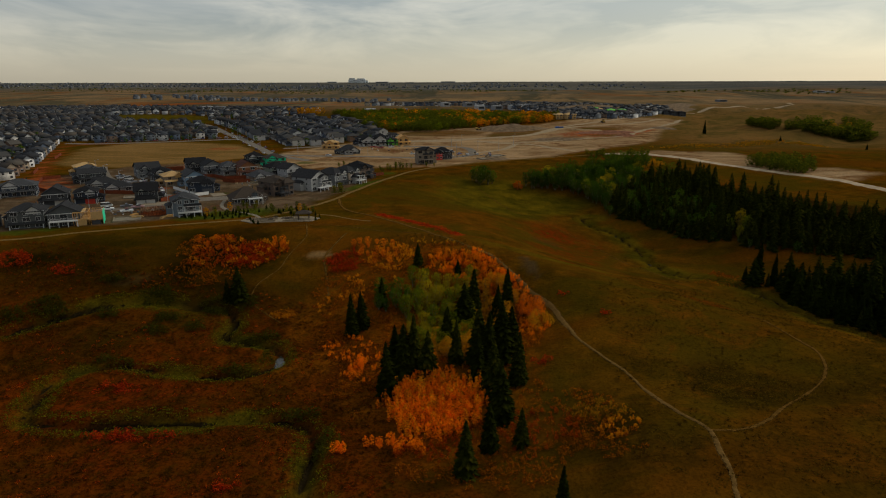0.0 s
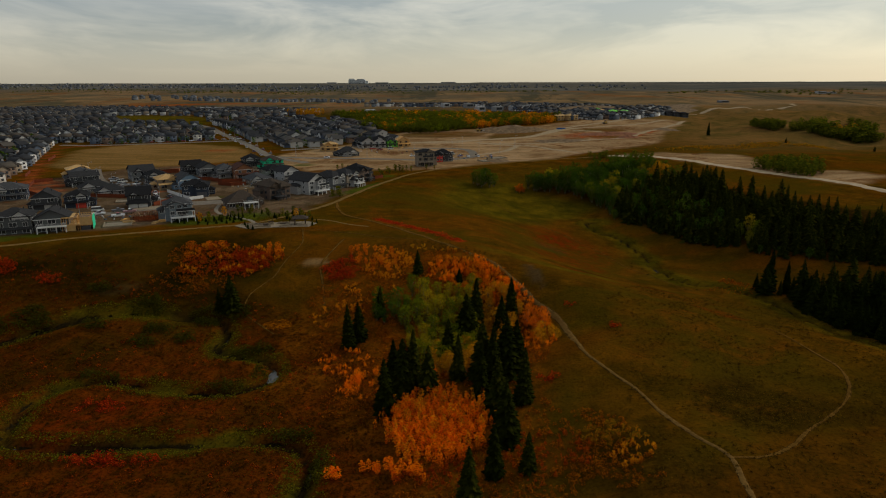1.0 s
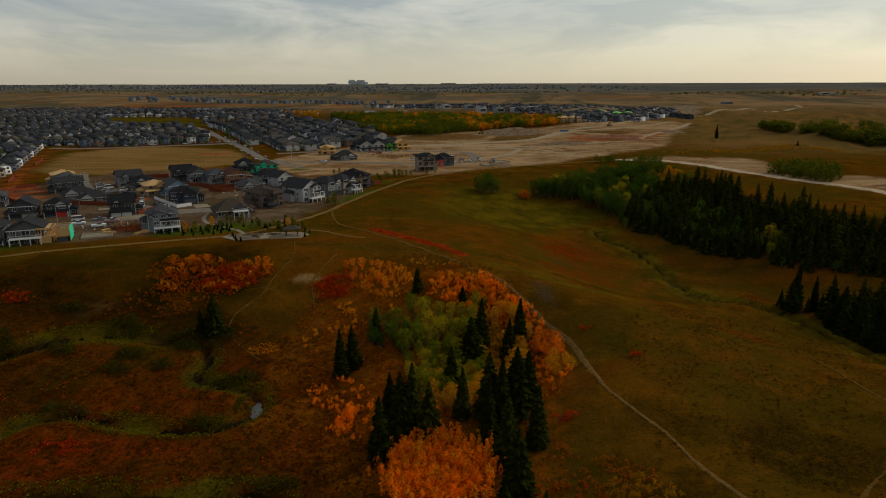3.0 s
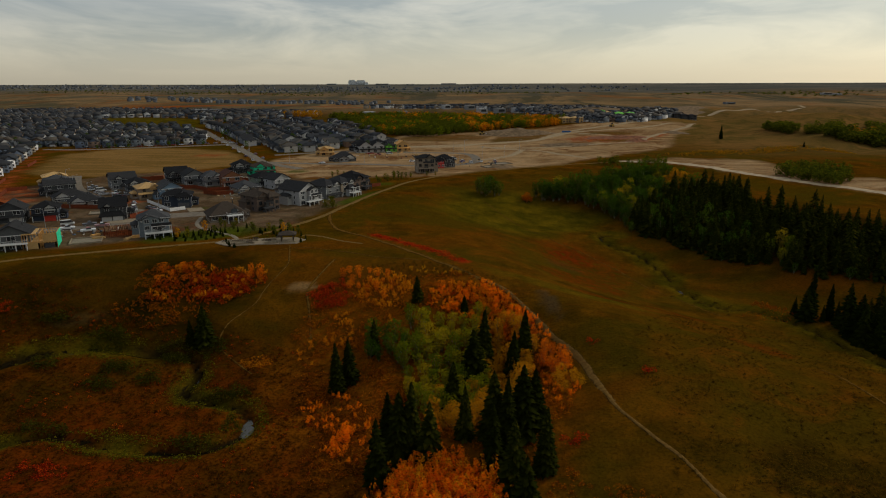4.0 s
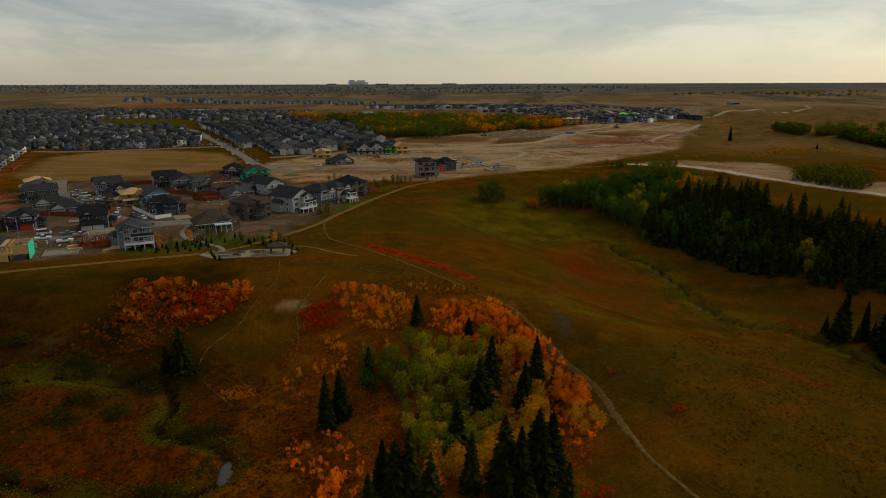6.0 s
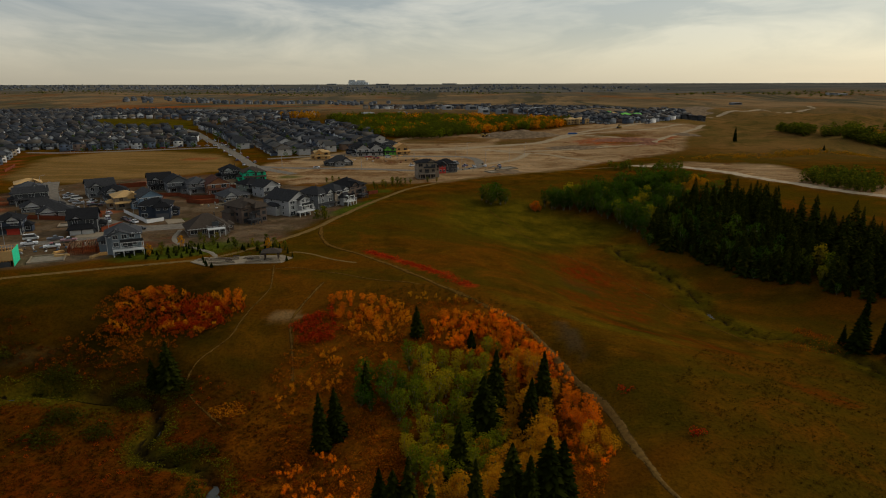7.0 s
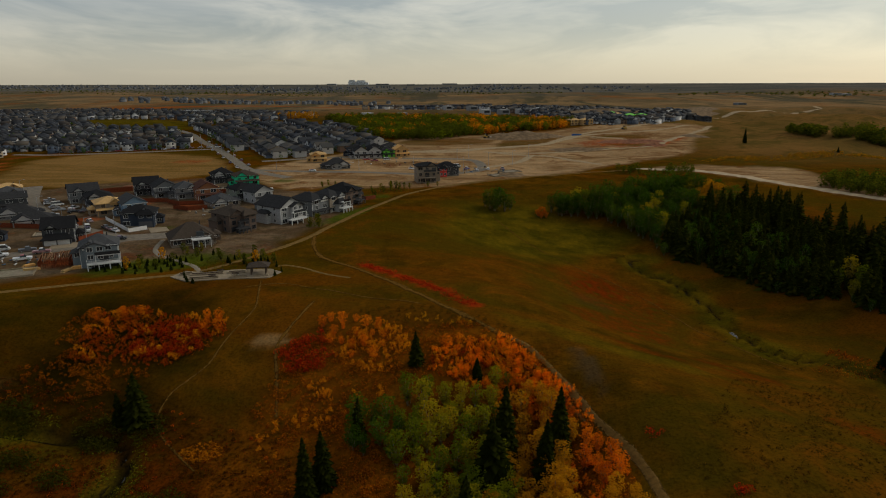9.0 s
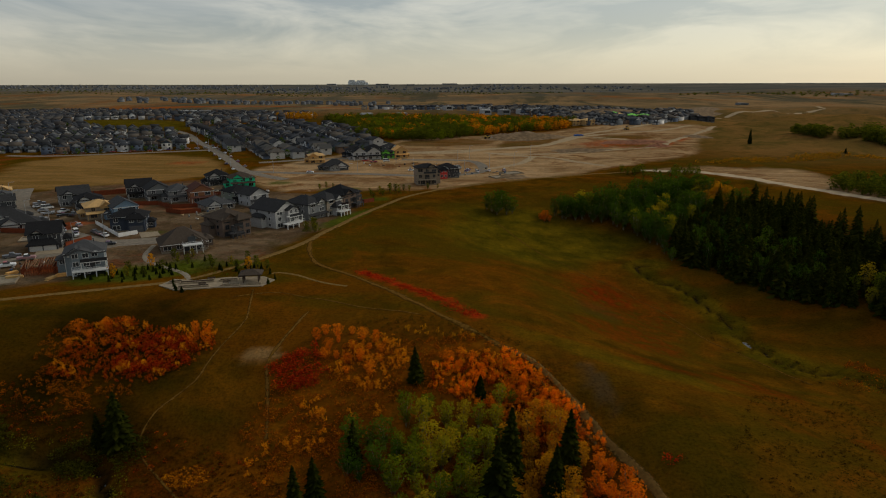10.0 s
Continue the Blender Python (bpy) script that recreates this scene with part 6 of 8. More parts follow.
cover("willow_shrubs", SHRUBS, [p for c in ((-88, 180, 6, 2.4), (-81, 171, 3.5, 2), (-72, 168, 3, 2), (-82, 165.5, 4, 2), (-69, 176.5, 3, 1.2), (-117, 171, 5, 4), (-124, 166, 4, 3), (-70, 180, 4, 3), (-98, 170, 3, 2), (-104, 185, 3, 2), (-61, 181, 3, 3), (-88, 183, 3, 2), (-47, 152, 1.6, 2.4), (-53, 144.5, 4, 1.2), (-86, 149, 5, 1.4), (-52, 164, 5, 1.5), (-31, 123.5, 4, 1.4), (-24, 112, 1.4, 4), (-112, 169, 3, 1.5)) for p in fill(ring(*c), 1.0, int(-c[0]))], 1.2, 2.4, WILLOW_LEAF, "olive willow bushes by the creek", "bushes", 1.0)
valley = [(x, y) for x, y in fill([(-170, 185), (-120, 192), (-60, 186), (-36, 178), (-20, 160), (-14, 130), (-8, 100), (-8, 78), (-70, 78), (-110, 100), (-160, 140)], 0.95, 31)]
dW = line_dist(CREEK_WEST, np.array(valley)[:, 0], np.array(valley)[:, 1])[0]
FLOOR = [p for p, d in zip(valley, dW) if d > 3.5]
cover("valley_scrub", TUFTS, patchy(FLOOR, 7, 0.4, -0.25), 0.35, 0.8, SCRUB_LEAF, "low rust-red scrub covering the valley floor", "scrub", 1.2)
cover("valley_scrub", SHRUBS, patchy(FLOOR, 2.6, 1.3, 0.1), 0.4, 0.9, DUSK_LEAF, "dark brown scrub on the valley floor", "scrub", 1.2)
cover("valley_scrub", SHRUBS, patchy(FLOOR[1::3], 9, 2.7, 0.35), 0.35, 0.8, RED_EMBER, "red patches of scrub on the valley floor", "scrub", 1.2)
banks = fill([(-160, 182), (-60, 188), (-38, 170), (-20, 120), (-12, 78), (-40, 78), (-100, 108), (-160, 150)], 0.72, 39)
dB = line_dist(CREEK_WEST, np.array(banks)[:, 0], np.array(banks)[:, 1])[0]
cover("creek_tussocks", TUFTS, patchy([p for p, d in zip(banks, dB) if 1.4 < d <= 4.4], 9, 2.6, -0.3), 0.35, 0.9, SEDGE_LEAF, "olive sedge along the creek banks", "sedge", 1.3)
slope = fill([(30, 100), (42, 140), (36, 160), (60, 200), (90, 215), (130, 180), (120, 120), (90, 80), (52, 76)], 1.05, 32)
cover("meadow_tussocks", TUFTS, patchy(slope, 5, 2.1, 0.35), 0.25, 0.5, DUSK_LEAF, "dark low brush scattered over the meadow", "brush", 1.4)
cover("meadow_tussocks", TUFTS, patchy(slope, 9, 0.7, -0.1), 0.25, 0.6, TUSSOCK_LEAF, "scattered dry tussocks in the meadow", "grass", 1.5)
cover("meadow_tussocks", TUFTS, fill(ring(62, 121, 12, 10), 0.95, 33), 0.3, 0.7, TUSSOCK_LEAF, "dark patch of low brush in the meadow", "brush", 1.5)
dE = [(CREEK_EAST[i, 0] + rng.normal() * 3.5, CREEK_EAST[i, 1] + rng.normal() * 3.5) for i in range(len(CREEK_EAST)) for _ in range(4)]
cover("creek_brush", TUFTS, dE, 0.4, 1.0, TUSSOCK_LEAF, "brush along the narrow creek", "brush", 1.2)
cover("rust_shrubs", TUFTS, fill(ring(103, 224, 11, 4.5), 1.0, 34), 0.3, 0.7, EMBER_LEAF, "rusty brush at the forest edge", "shrubs")
cover("orange_bushes", BUSHLETS, patchy(fill([(97, 236), (103, 237), (110, 227), (113, 220), (109, 219), (104, 228)], 1.1, 144), 3, 0.4, -0.1), 0.4, 1.1, EMBER_LEAF, "orange bushes along the thin creek", "shrubs", 1.1)
for x, y, h in ((35, 353, 3.4), (37, 354.5, 4.2), (38.6, 352.6, 3.0), (36.4, 351.6, 2.6)):
    t, used, V, T = ASPENS["orange"][int(x) % 3]
    plant(t, used, x, y, h * 1.6, h)
cover("rim_brush", SHRUBS, fill([(-14, 206), (-20, 212), (-26, 216), (-8, 219), (4, 212), (14, 203), (6, 205)], 1.7, 36), 0.6, 1.3, TUSSOCK_LEAF, "dry brush along the rim of the gully", "brush")


# ---------------------------------------------------------------- the older quarter
def small_house(k):
    """One of several plain two-storey houses that the older quarter repeats."""
    w, d, style, rise = [(8.4, 11, "x", 2.5), (9.0, 10, "hip", 2.2), (8, 11.5, "y", 2.8), (9.5, 11, "x", 2.8), (8.5, 12, "hip", 2.4), (8.8, 10, "y", 3.0)][k]
    h = 5.5
    root = thing("house", label="two-storey detached house with sloping shingle roof", category="house", group=OLD)
    part("wall", block_form(w, d, -2.5, h, rise, None if style == "hip" else style), WALL_MIX, root)
    part("roof", roof_of(style, w, d, h, rise), SHINGLE_MIX, root)
    gx = w * 0.2 * (1 if k % 2 else -1)
    part("garage", shifted(block_form(5.6, 5.4, -2.5, 2.7), gx, -d / 2 - 2.5), WALL_MIX, root)
    part("garage_roof", shifted(hip_form(5.6, 5.4, 2.7, 1.3), gx, -d / 2 - 2.5), SHINGLE_MIX, root)
    garage_door(root, gx, -d / 2 - 5.22, 0, 4.6, 2.2, 0, GARAGE_WHITE)
    for wx, wy, wz, t in ((-w * 0.25, -d / 2, 3.4, 0), (w * 0.25, -d / 2, 3.4, 0), (w / 2, 0, 3.3, 90), (-w / 2, 0.5, 3.3, -90), (-gx * 1.4, -d / 2, 0.8, 0)):
        part("window", Form().box(-0.8, 0.8, -0.07, 0.03, 0, 1.4), GLASS, root, at=pose(wx, wy, wz, 0, 0, t))
    return root


def lot_rows(poly, turn, along, deep, seed, holes=()):
    """House places in back-to-back rows inside an outline: x, y, turn."""
    r = random.Random(seed)
    c, s = math.cos(radians(turn)), math.sin(radians(turn))
    P = np.array(poly)
    mid = P.mean(0)
    reach = np.hypot(*(P.max(0) - P.min(0))) / 2
    out = []
    j, v = 0, -reach
    while v < reach:
        u = -reach + r.uniform(0, 6)
        while u < reach:
            bend = 9 * math.sin(u / 95 + j * 0.35)
            x, y = mid[0] + u * c - (v + bend) * s, mid[1] + u * s + (v + bend) * c
            if inside(poly, x, y) and not any(inside(h, x, y) for h in holes) and r.random() > 0.05:
                out.append((x, y, turn + (0 if j % 2 == 0 else 180) + r.uniform(-4, 4)))
            u += along * r.uniform(0.96, 1.12)
        v += deep[j % 2]
        j += 1
    return out


QUARTER = [(-420, 566), (-345, 548), (-300, 545), (-250, 555), (-192, 588), (-212, 625), (-256, 700), (-310, 760), (-215, 880), (-195, 960), (-300, 1020), (-420, 1075), (-560, 1090), (-720, 1040), (-900, 1000), (-900, 760), (-520, 560)]
EAST_SIDE = [(-186, 560), (-148, 505), (-112, 520), (-80, 560), (-62, 600), (-92, 690), (-160, 790), (-215, 800), (-285, 720), (-230, 632)]
WEST_SIDE = [(-236, 300), (-258, 330), (-300, 420), (-326, 490), (-330, 540), (-420, 556), (-560, 520), (-420, 330), (-330, 280)]
lots = lot_rows(QUARTER, 21, 9.9, (14.5, 22), 3, (PARK,)) + lot_rows(EAST_SIDE, -58, 10.4, (15, 23.5), 4) + lot_rows(WEST_SIDE, 62, 10.6, (16, 25), 5)
MAIN_STREET = [(-98, 430), (-118, 448), (-134, 466), (-160, 514), (-196, 578), (-226, 626), (-262, 690), (-300, 740)]
lots = [p for p in lots if line_dist(MAIN_STREET, p[0], p[1])[0] > 12]
lots.sort(key=lambda p: math.hypot(p[0] + 20, p[1] - 60))
LANE_ROW = smooth_line([(-251, 346), (-264, 374), (-280, 412), (-303, 457), (-325, 502), (-339, 530)], 11.0).tolist()
lots = [p for p in lots if line_dist(LANE_ROW, p[0], p[1])[0] > 13] + [(x, y, 244.0) for x, y in LANE_ROW]
OLD_HOUSES = [small_house(k) for k in range(6)]
started = [False] * 6
far_lots = []
lot_rng = random.Random(8)
for i, (x, y, t) in enumerate(lots):
    if i < 150:
        k = lot_rng.randrange(6)
        m = pose(x, y, ground(x, y) + 0.15, 0, 0, t)
        if started[k]:
            copy_thing(OLD_HOUSES[k], m).scale = (0.85, 0.85, 0.88)
        else:
            OLD_HOUSES[k].matrix_basis = m
            OLD_HOUSES[k].scale = (0.85, 0.85, 0.88)
        started[k] = True
    else:
        far_lots.append((x, y, t))


def far_house(k):
    """Walls, roof and windows of a far house as plain arrays, with a material number a face."""
    w, d, style, rise = [(8.8, 11, "x", 2.6), (9.4, 10, "hip", 2.3), (8.4, 11, "y", 2.9)][k]
    V, T, M = [], [], []
    pieces = [(block_form(w, d, -2.5, 5.5, rise, None if style == "hip" else style), 0), (roof_of(style, w, d, 5.5, rise), 1), (shifted(block_form(5.6, 5, -2.5, 2.7), 1.6, -d / 2 - 2.3), 0), (shifted(hip_form(5.6, 5, 2.7, 1.3), 1.6, -d / 2 - 2.3), 1)]
    for wx, wz in ((-w * 0.25, 3.4), (w * 0.25, 3.4), (-w * 0.28, 0.9)):
        pieces.append((Form().box(wx - 0.8, wx + 0.8, -d / 2 - 0.06, -d / 2 + 0.1, wz, wz + 1.4), 2))
        pieces.append((Form().box(wx - 0.8, wx + 0.8, d / 2 - 0.1, d / 2 + 0.06, wz, wz + 1.4), 2))
    pieces.append((Form().box(-0.7, 3.9, -d / 2 - 4.92, -d / 2 - 4.7, 0, 2.2), 3))
    for form, m in pieces:
        n = len(V)
        V += form.v
        for f in form.f:
            for j in range(1, len(f) - 1):
                T.append((n + f[0], n + f[j], n + f[j + 1]))
                M.append(m)
    return np.array(V), np.array(T), np.array(M)


def plain_far_house(k):
    V, T, M = far_house(k)
    keep = M < 2
    return V, T[keep], M[keep]


FAR_HOUSES = [far_house(k) for k in range(3)]
DIM_HOUSES = [plain_far_house(k) for k in range(3)]
FAR_MATS = [WALL_FAR, SHINGLE_FAR, GLASS, GARAGE_WHITE]


def house_field(name, places, label, plain_ones=True, mats=None):
    P = np.array([(x, y) for x, y, t in places])
    Z = height(P[:, 0], P[:, 1]) + 0.1
    rows = [(x, y, z, 0.86, 0.9, radians(t), i % 3) for i, ((x, y, t), z) in enumerate(zip(places, Z))]
    scatter(name, DIM_HOUSES if plain_ones else FAR_HOUSES, rows, mats or FAR_MATS, label, "houses")


house_field("distant_houses", [p for p in far_lots if p[1] < 800], "tightly packed houses with grey roofs", False)
house_field("distant_houses", [p for p in far_lots if p[1] >= 800], "tightly packed houses with grey roofs in the distance")
NEW_EAST = [(40, 1150), (48, 1080), (95, 980), (100, 900), (112, 800), (118, 770), (165, 748), (222, 770), (255, 812), (290, 880), (300, 960), (215, 1030), (150, 1080), (90, 1180)]
house_field("distant_houses", lot_rows(NEW_EAST, -52, 11.5, (15, 24), 6), "cluster of new dark houses beyond the aspen wood", False)
house_field("distant_houses", lot_rows([(-180, 1180), (-60, 1160), (40, 1170), (60, 1290), (-120, 1330)], 5, 12.5, (17, 27), 7), "row of distant houses beyond the aspen wood")
# Low-contrast blue-grey palettes: distance haze put into the house colours.
HAZED = [palette("siding_hazed", [(0.10, 0.108, 0.115), (0.13, 0.135, 0.14), (0.09, 0.098, 0.108), (0.19, 0.19, 0.19), (0.11, 0.118, 0.13)], 0.85, 1, True), palette("roofs_hazed", [(0.080, 0.088, 0.100), (0.10, 0.10, 0.10), (0.068, 0.075, 0.085)], 0.9, 1, True)]
house_field("distant_houses", [(x + lot_rng.uniform(-12, 12), y + lot_rng.uniform(-35, 35), t + lot_rng.uniform(-20, 20)) for x, y, t in lot_rows([(-720, 1380), (-520, 1420), (-440, 1390), (-200, 1430), (-150, 1500), (-500, 1580), (-760, 1520)], 3, 15, (22, 34), 9) if lot_rng.random() < 0.6], "distant rows of roofs in haze-muted blue-grey", True, HAZED)
house_field("distant_houses", [(x + lot_rng.uniform(-70, 70), y + lot_rng.uniform(-150, 150), t + lot_rng.uniform(-30, 30)) for x, y, t in lot_rows([(-2900, 2700), (-1200, 2600), (500, 2450), (900, 3000), (-1400, 3500), (-2800, 3500)], 4, 36, (60, 90), 11) if ripple(np.array(x), np.array(y), 210, 0.6) > -0.1], "far edge of the city near the horizon", True, HAZED)
for x, y, mat in ((199, 835, LIME_WRAP), (212, 832, LIME_WRAP), (186, 842, OSB), (188, 880, LIME_WRAP), (122, 768, OSB), (134, 764, OSB)):
    house(x, y, 20, 12, 11, 2, "hip", mat, mat if mat is LIME_WRAP else OSB, "unfinished house in bright sheathing among new houses", NEW, 2.0, trim=mat, rich=False, dormer=False)
for i in range(4):
    x = 262 + i * 9
    house(x, 846 - i * 3, 8, 8.2, 11, 2, "hip", DARK_SIDING, BLACK_SHINGLE, "dark new house at the end of the row", NEW, 1.2, trim=DARK_TRIM, rich=False, dormer=False)


def far_block(x, y, turn, parts, label):
    root = thing("distant_building", pose(x, y, ground(x, y), 0, 0, turn), label=label, category="building")
    for (x0, x1, y0, y1, z0, z1), m, n in parts:
        body = part("wall", Form().box(x0, x1, y0, y1, z0 - 3, z1), m, root)
        for k in range(n):
            zz = z0 + (z1 - z0) * (k + 0.35) / n
            part("window_band", Form().box(x0 + 2, x1 - 2, y0 - 0.3, y0 + 0.1, zz, zz + (z1 - z0) / n * 0.45), GLASS, body)
    return root


far_block(-657, 4300, 4, [((-62, 50, -20, 20, -8, 22), HOSPITAL_GREY, 5), ((-58, -20, -18, 18, 22, 31), HOSPITAL_GREY, 2), ((-6, 44, -18, 18, 22, 29), HOSPITAL_GREY, 1), ((50, 66, -14, 14, -8, 16), HOSPITAL_GREY, 3)], "large grey-blue hospital block on the horizon")
for x, y, w, h, m in ((-800, 4150, 60, 9, WHITE_SIDING), (-470, 4050, 80, 10, PALE_SIDING), (-300, 4100, 50, 8, GREY_SIDING), (-60, 4000, 90, 8, PALE_SIDING), (1090, 1990, 26, 6, WHITE_SIDING), (1122, 1992, 20, 4, WHITE_SIDING), (520, 1290, 16, 4, GREY_SIDING)):
    far_block(x, y, 0, [((-w / 2, w / 2, -10, 10, 0, h), m, 1)], "low pale building far across the plain")
for i, (x, y, w) in enumerate(((-395, 1010, 26), (-368, 1005, 16), (-120, 905, 14), (-75, 915, 10), (36, 1002, 12), (62, 994, 13), (88, 1004, 11), (102, 1006, 9), (114, 1007, 10), (20, 1120, 14), (-20, 1140, 12))):
    far_block(x, y, 20, [((-w / 2, w / 2, -8, 8, 0, 7), WHITE_SIDING if i % 2 == 0 else PALE_SIDING, 1)], "pale low building among the far houses")

# ---------------------------------------------------------------- woods further off
BIG_ASPENS = [aspen_parts(1.0, sp, 15, 8, 0.085, 0.12, 41 + i)[1:] for i, sp in enumerate((0.34, 0.42, 0.3))]


def wood(name, poly, gap, lo, hi, leaf, label, seed, squat=1.0, gaps=0):
    pts = fill(poly, gap, seed)
    return cover(name, BIG_ASPENS, patchy(pts, gaps, 0.1 * seed, 0.1) if gaps else pts, lo, hi, leaf, label, "wood", squat)


wood_pts = fill([(-96, 668), (-60, 640), (-22, 634), (18, 682), (60, 712), (110, 735), (125, 780), (96, 830), (20, 860), (-60, 880), (-140, 885), (-170, 872), (-125, 780)], 4.2, 51)
hue = [ripple(np.array(x), np.array(y), 26, 0.5) + 0.25 * rng.normal() + 0.0022 * (x + 20) + 0.0015 * (y - 780) for x, y in wood_pts]
for leaf, lo, hi, lab in ((HEDGE_LEAF, -9, -0.05, "dark green"), (GREEN_LEAF, -0.05, 0.35, "green"), (OLIVE_LEAF, 0.35, 0.75, "gold"), (GOLD_LEAF, 0.75, 9, "orange")):
    cover("aspen_wood", BIG_ASPENS, [p for p, h in zip(wood_pts, hue) if lo <= h < hi], 5, 9, leaf, f"aspen wood in {lab} leaf beyond the earthworks", "wood", 1.15)
wood("aspen_wood", [(-230, 885), (-190, 880), (-185, 905), (-225, 915)], 5, 6, 9, YELLOW_LEAF, "yellow aspens between the houses", 52)
for k, (bx, by, rx, ry, hi) in enumerate(((309, 655, 12, 24, 9), (331, 622, 13, 15, 8), (326, 580, 15, 16, 11), (352, 572, 16, 13, 11), (372, 606, 9, 16, 7))):
    wood("bush_clump", ring(bx, by, rx, ry), 3.2, 3.5, hi, FAR_GREEN_LEAF, "dark green bushes on the rolling prairie", 153 + k, 1.35)
wood("bush_clump", ring(348, 598, 22, 10), 5.0, 2.5, 5.0, YELLOW_LEAF, "golden bushes on the rolling prairie", 160, 1.5)
wood("bush_clump", [(178, 388), (184, 374), (198, 360), (212, 374), (218, 394), (210, 408), (196, 402)], 2.8, 3.5, 7.5, FAR_GREEN_LEAF, "green poplar clump beside the haul road", 54, 0.95)
wood("bush_clump", [(84, 450), (98, 456), (120, 456), (136, 440), (128, 424), (104, 436), (86, 440)], 2.6, 1.6, 4.8, FAR_GREEN_LEAF, "low green bushes along the top of the slope", 55, 1.2, 9)
wood("bush_clump", [(470, 690), (560, 680), (570, 650), (480, 660)], 6, 4, 6, FAR_GREEN_LEAF, "bushes on the far prairie", 56, 1.3)
cover("low_brush", SHRUBS, patchy(fill([(146, 486), (190, 502), (250, 524), (300, 530), (300, 505), (245, 498), (200, 480), (160, 474)], 1.9, 57), 14, 0.4, -0.1), 0.7, 1.9, OLIVE_LEAF, "yellowing low brush on the slope", "brush", 1.4)
FAR_TREES, BIG_ASPENS = BIG_ASPENS, [aspen_parts(1.0, 0.42, 7, 5, 0.16, 0.1, 47 + i)[1:] for i in range(3)]
wood("far_trees", [(-1500, 2150), (-300, 2050), (300, 1950), (320, 2230), (-300, 2400), (-1500, 2500)], 17, 2.0, 4.5, FAR_GREEN_LEAF, "scattered trees on the far hills", 59, 2.2, 90)
wood("far_trees", [(-2200, 2650), (-600, 2700), (900, 2650), (900, 2800), (-600, 2850), (-2200, 2800)], 22, 2.0, 4.0, FAR_GREEN_LEAF, "dark tree belts towards the horizon", 60, 2.6, 160)
wood("far_trees", [(600, 1900), (1500, 1950), (2400, 2300), (2600, 2500), (1500, 2200), (700, 2050)], 20, 3, 6, FAR_GREEN_LEAF, "dark scrub in a far valley", 61, 2.6, 150)
yard = [(x + lot_rng.uniform(-7, 7), y + lot_rng.uniform(8, 12) * (1 if lot_rng.random() < 0.5 else -1)) for x, y, t in lots[:620]]
cover("yard_trees", [aspen_parts(1.0, 0.36, 10, 7, 0.11, 0.1, 65 + i)[1:] for i in range(3)], yard, 2.5, 6.5, DARK_GREEN_LEAF, "small yard trees between the houses", "trees", 1.1)
t, used, V, T = SPRUCES[2]
plant(t, used, 224, 581, 12, 12)
t, used, V, T = SPRUCES[1]
plant(t, used, 262, 520, 5, 4)
plant(t, used, 300, 470, 5, 4)

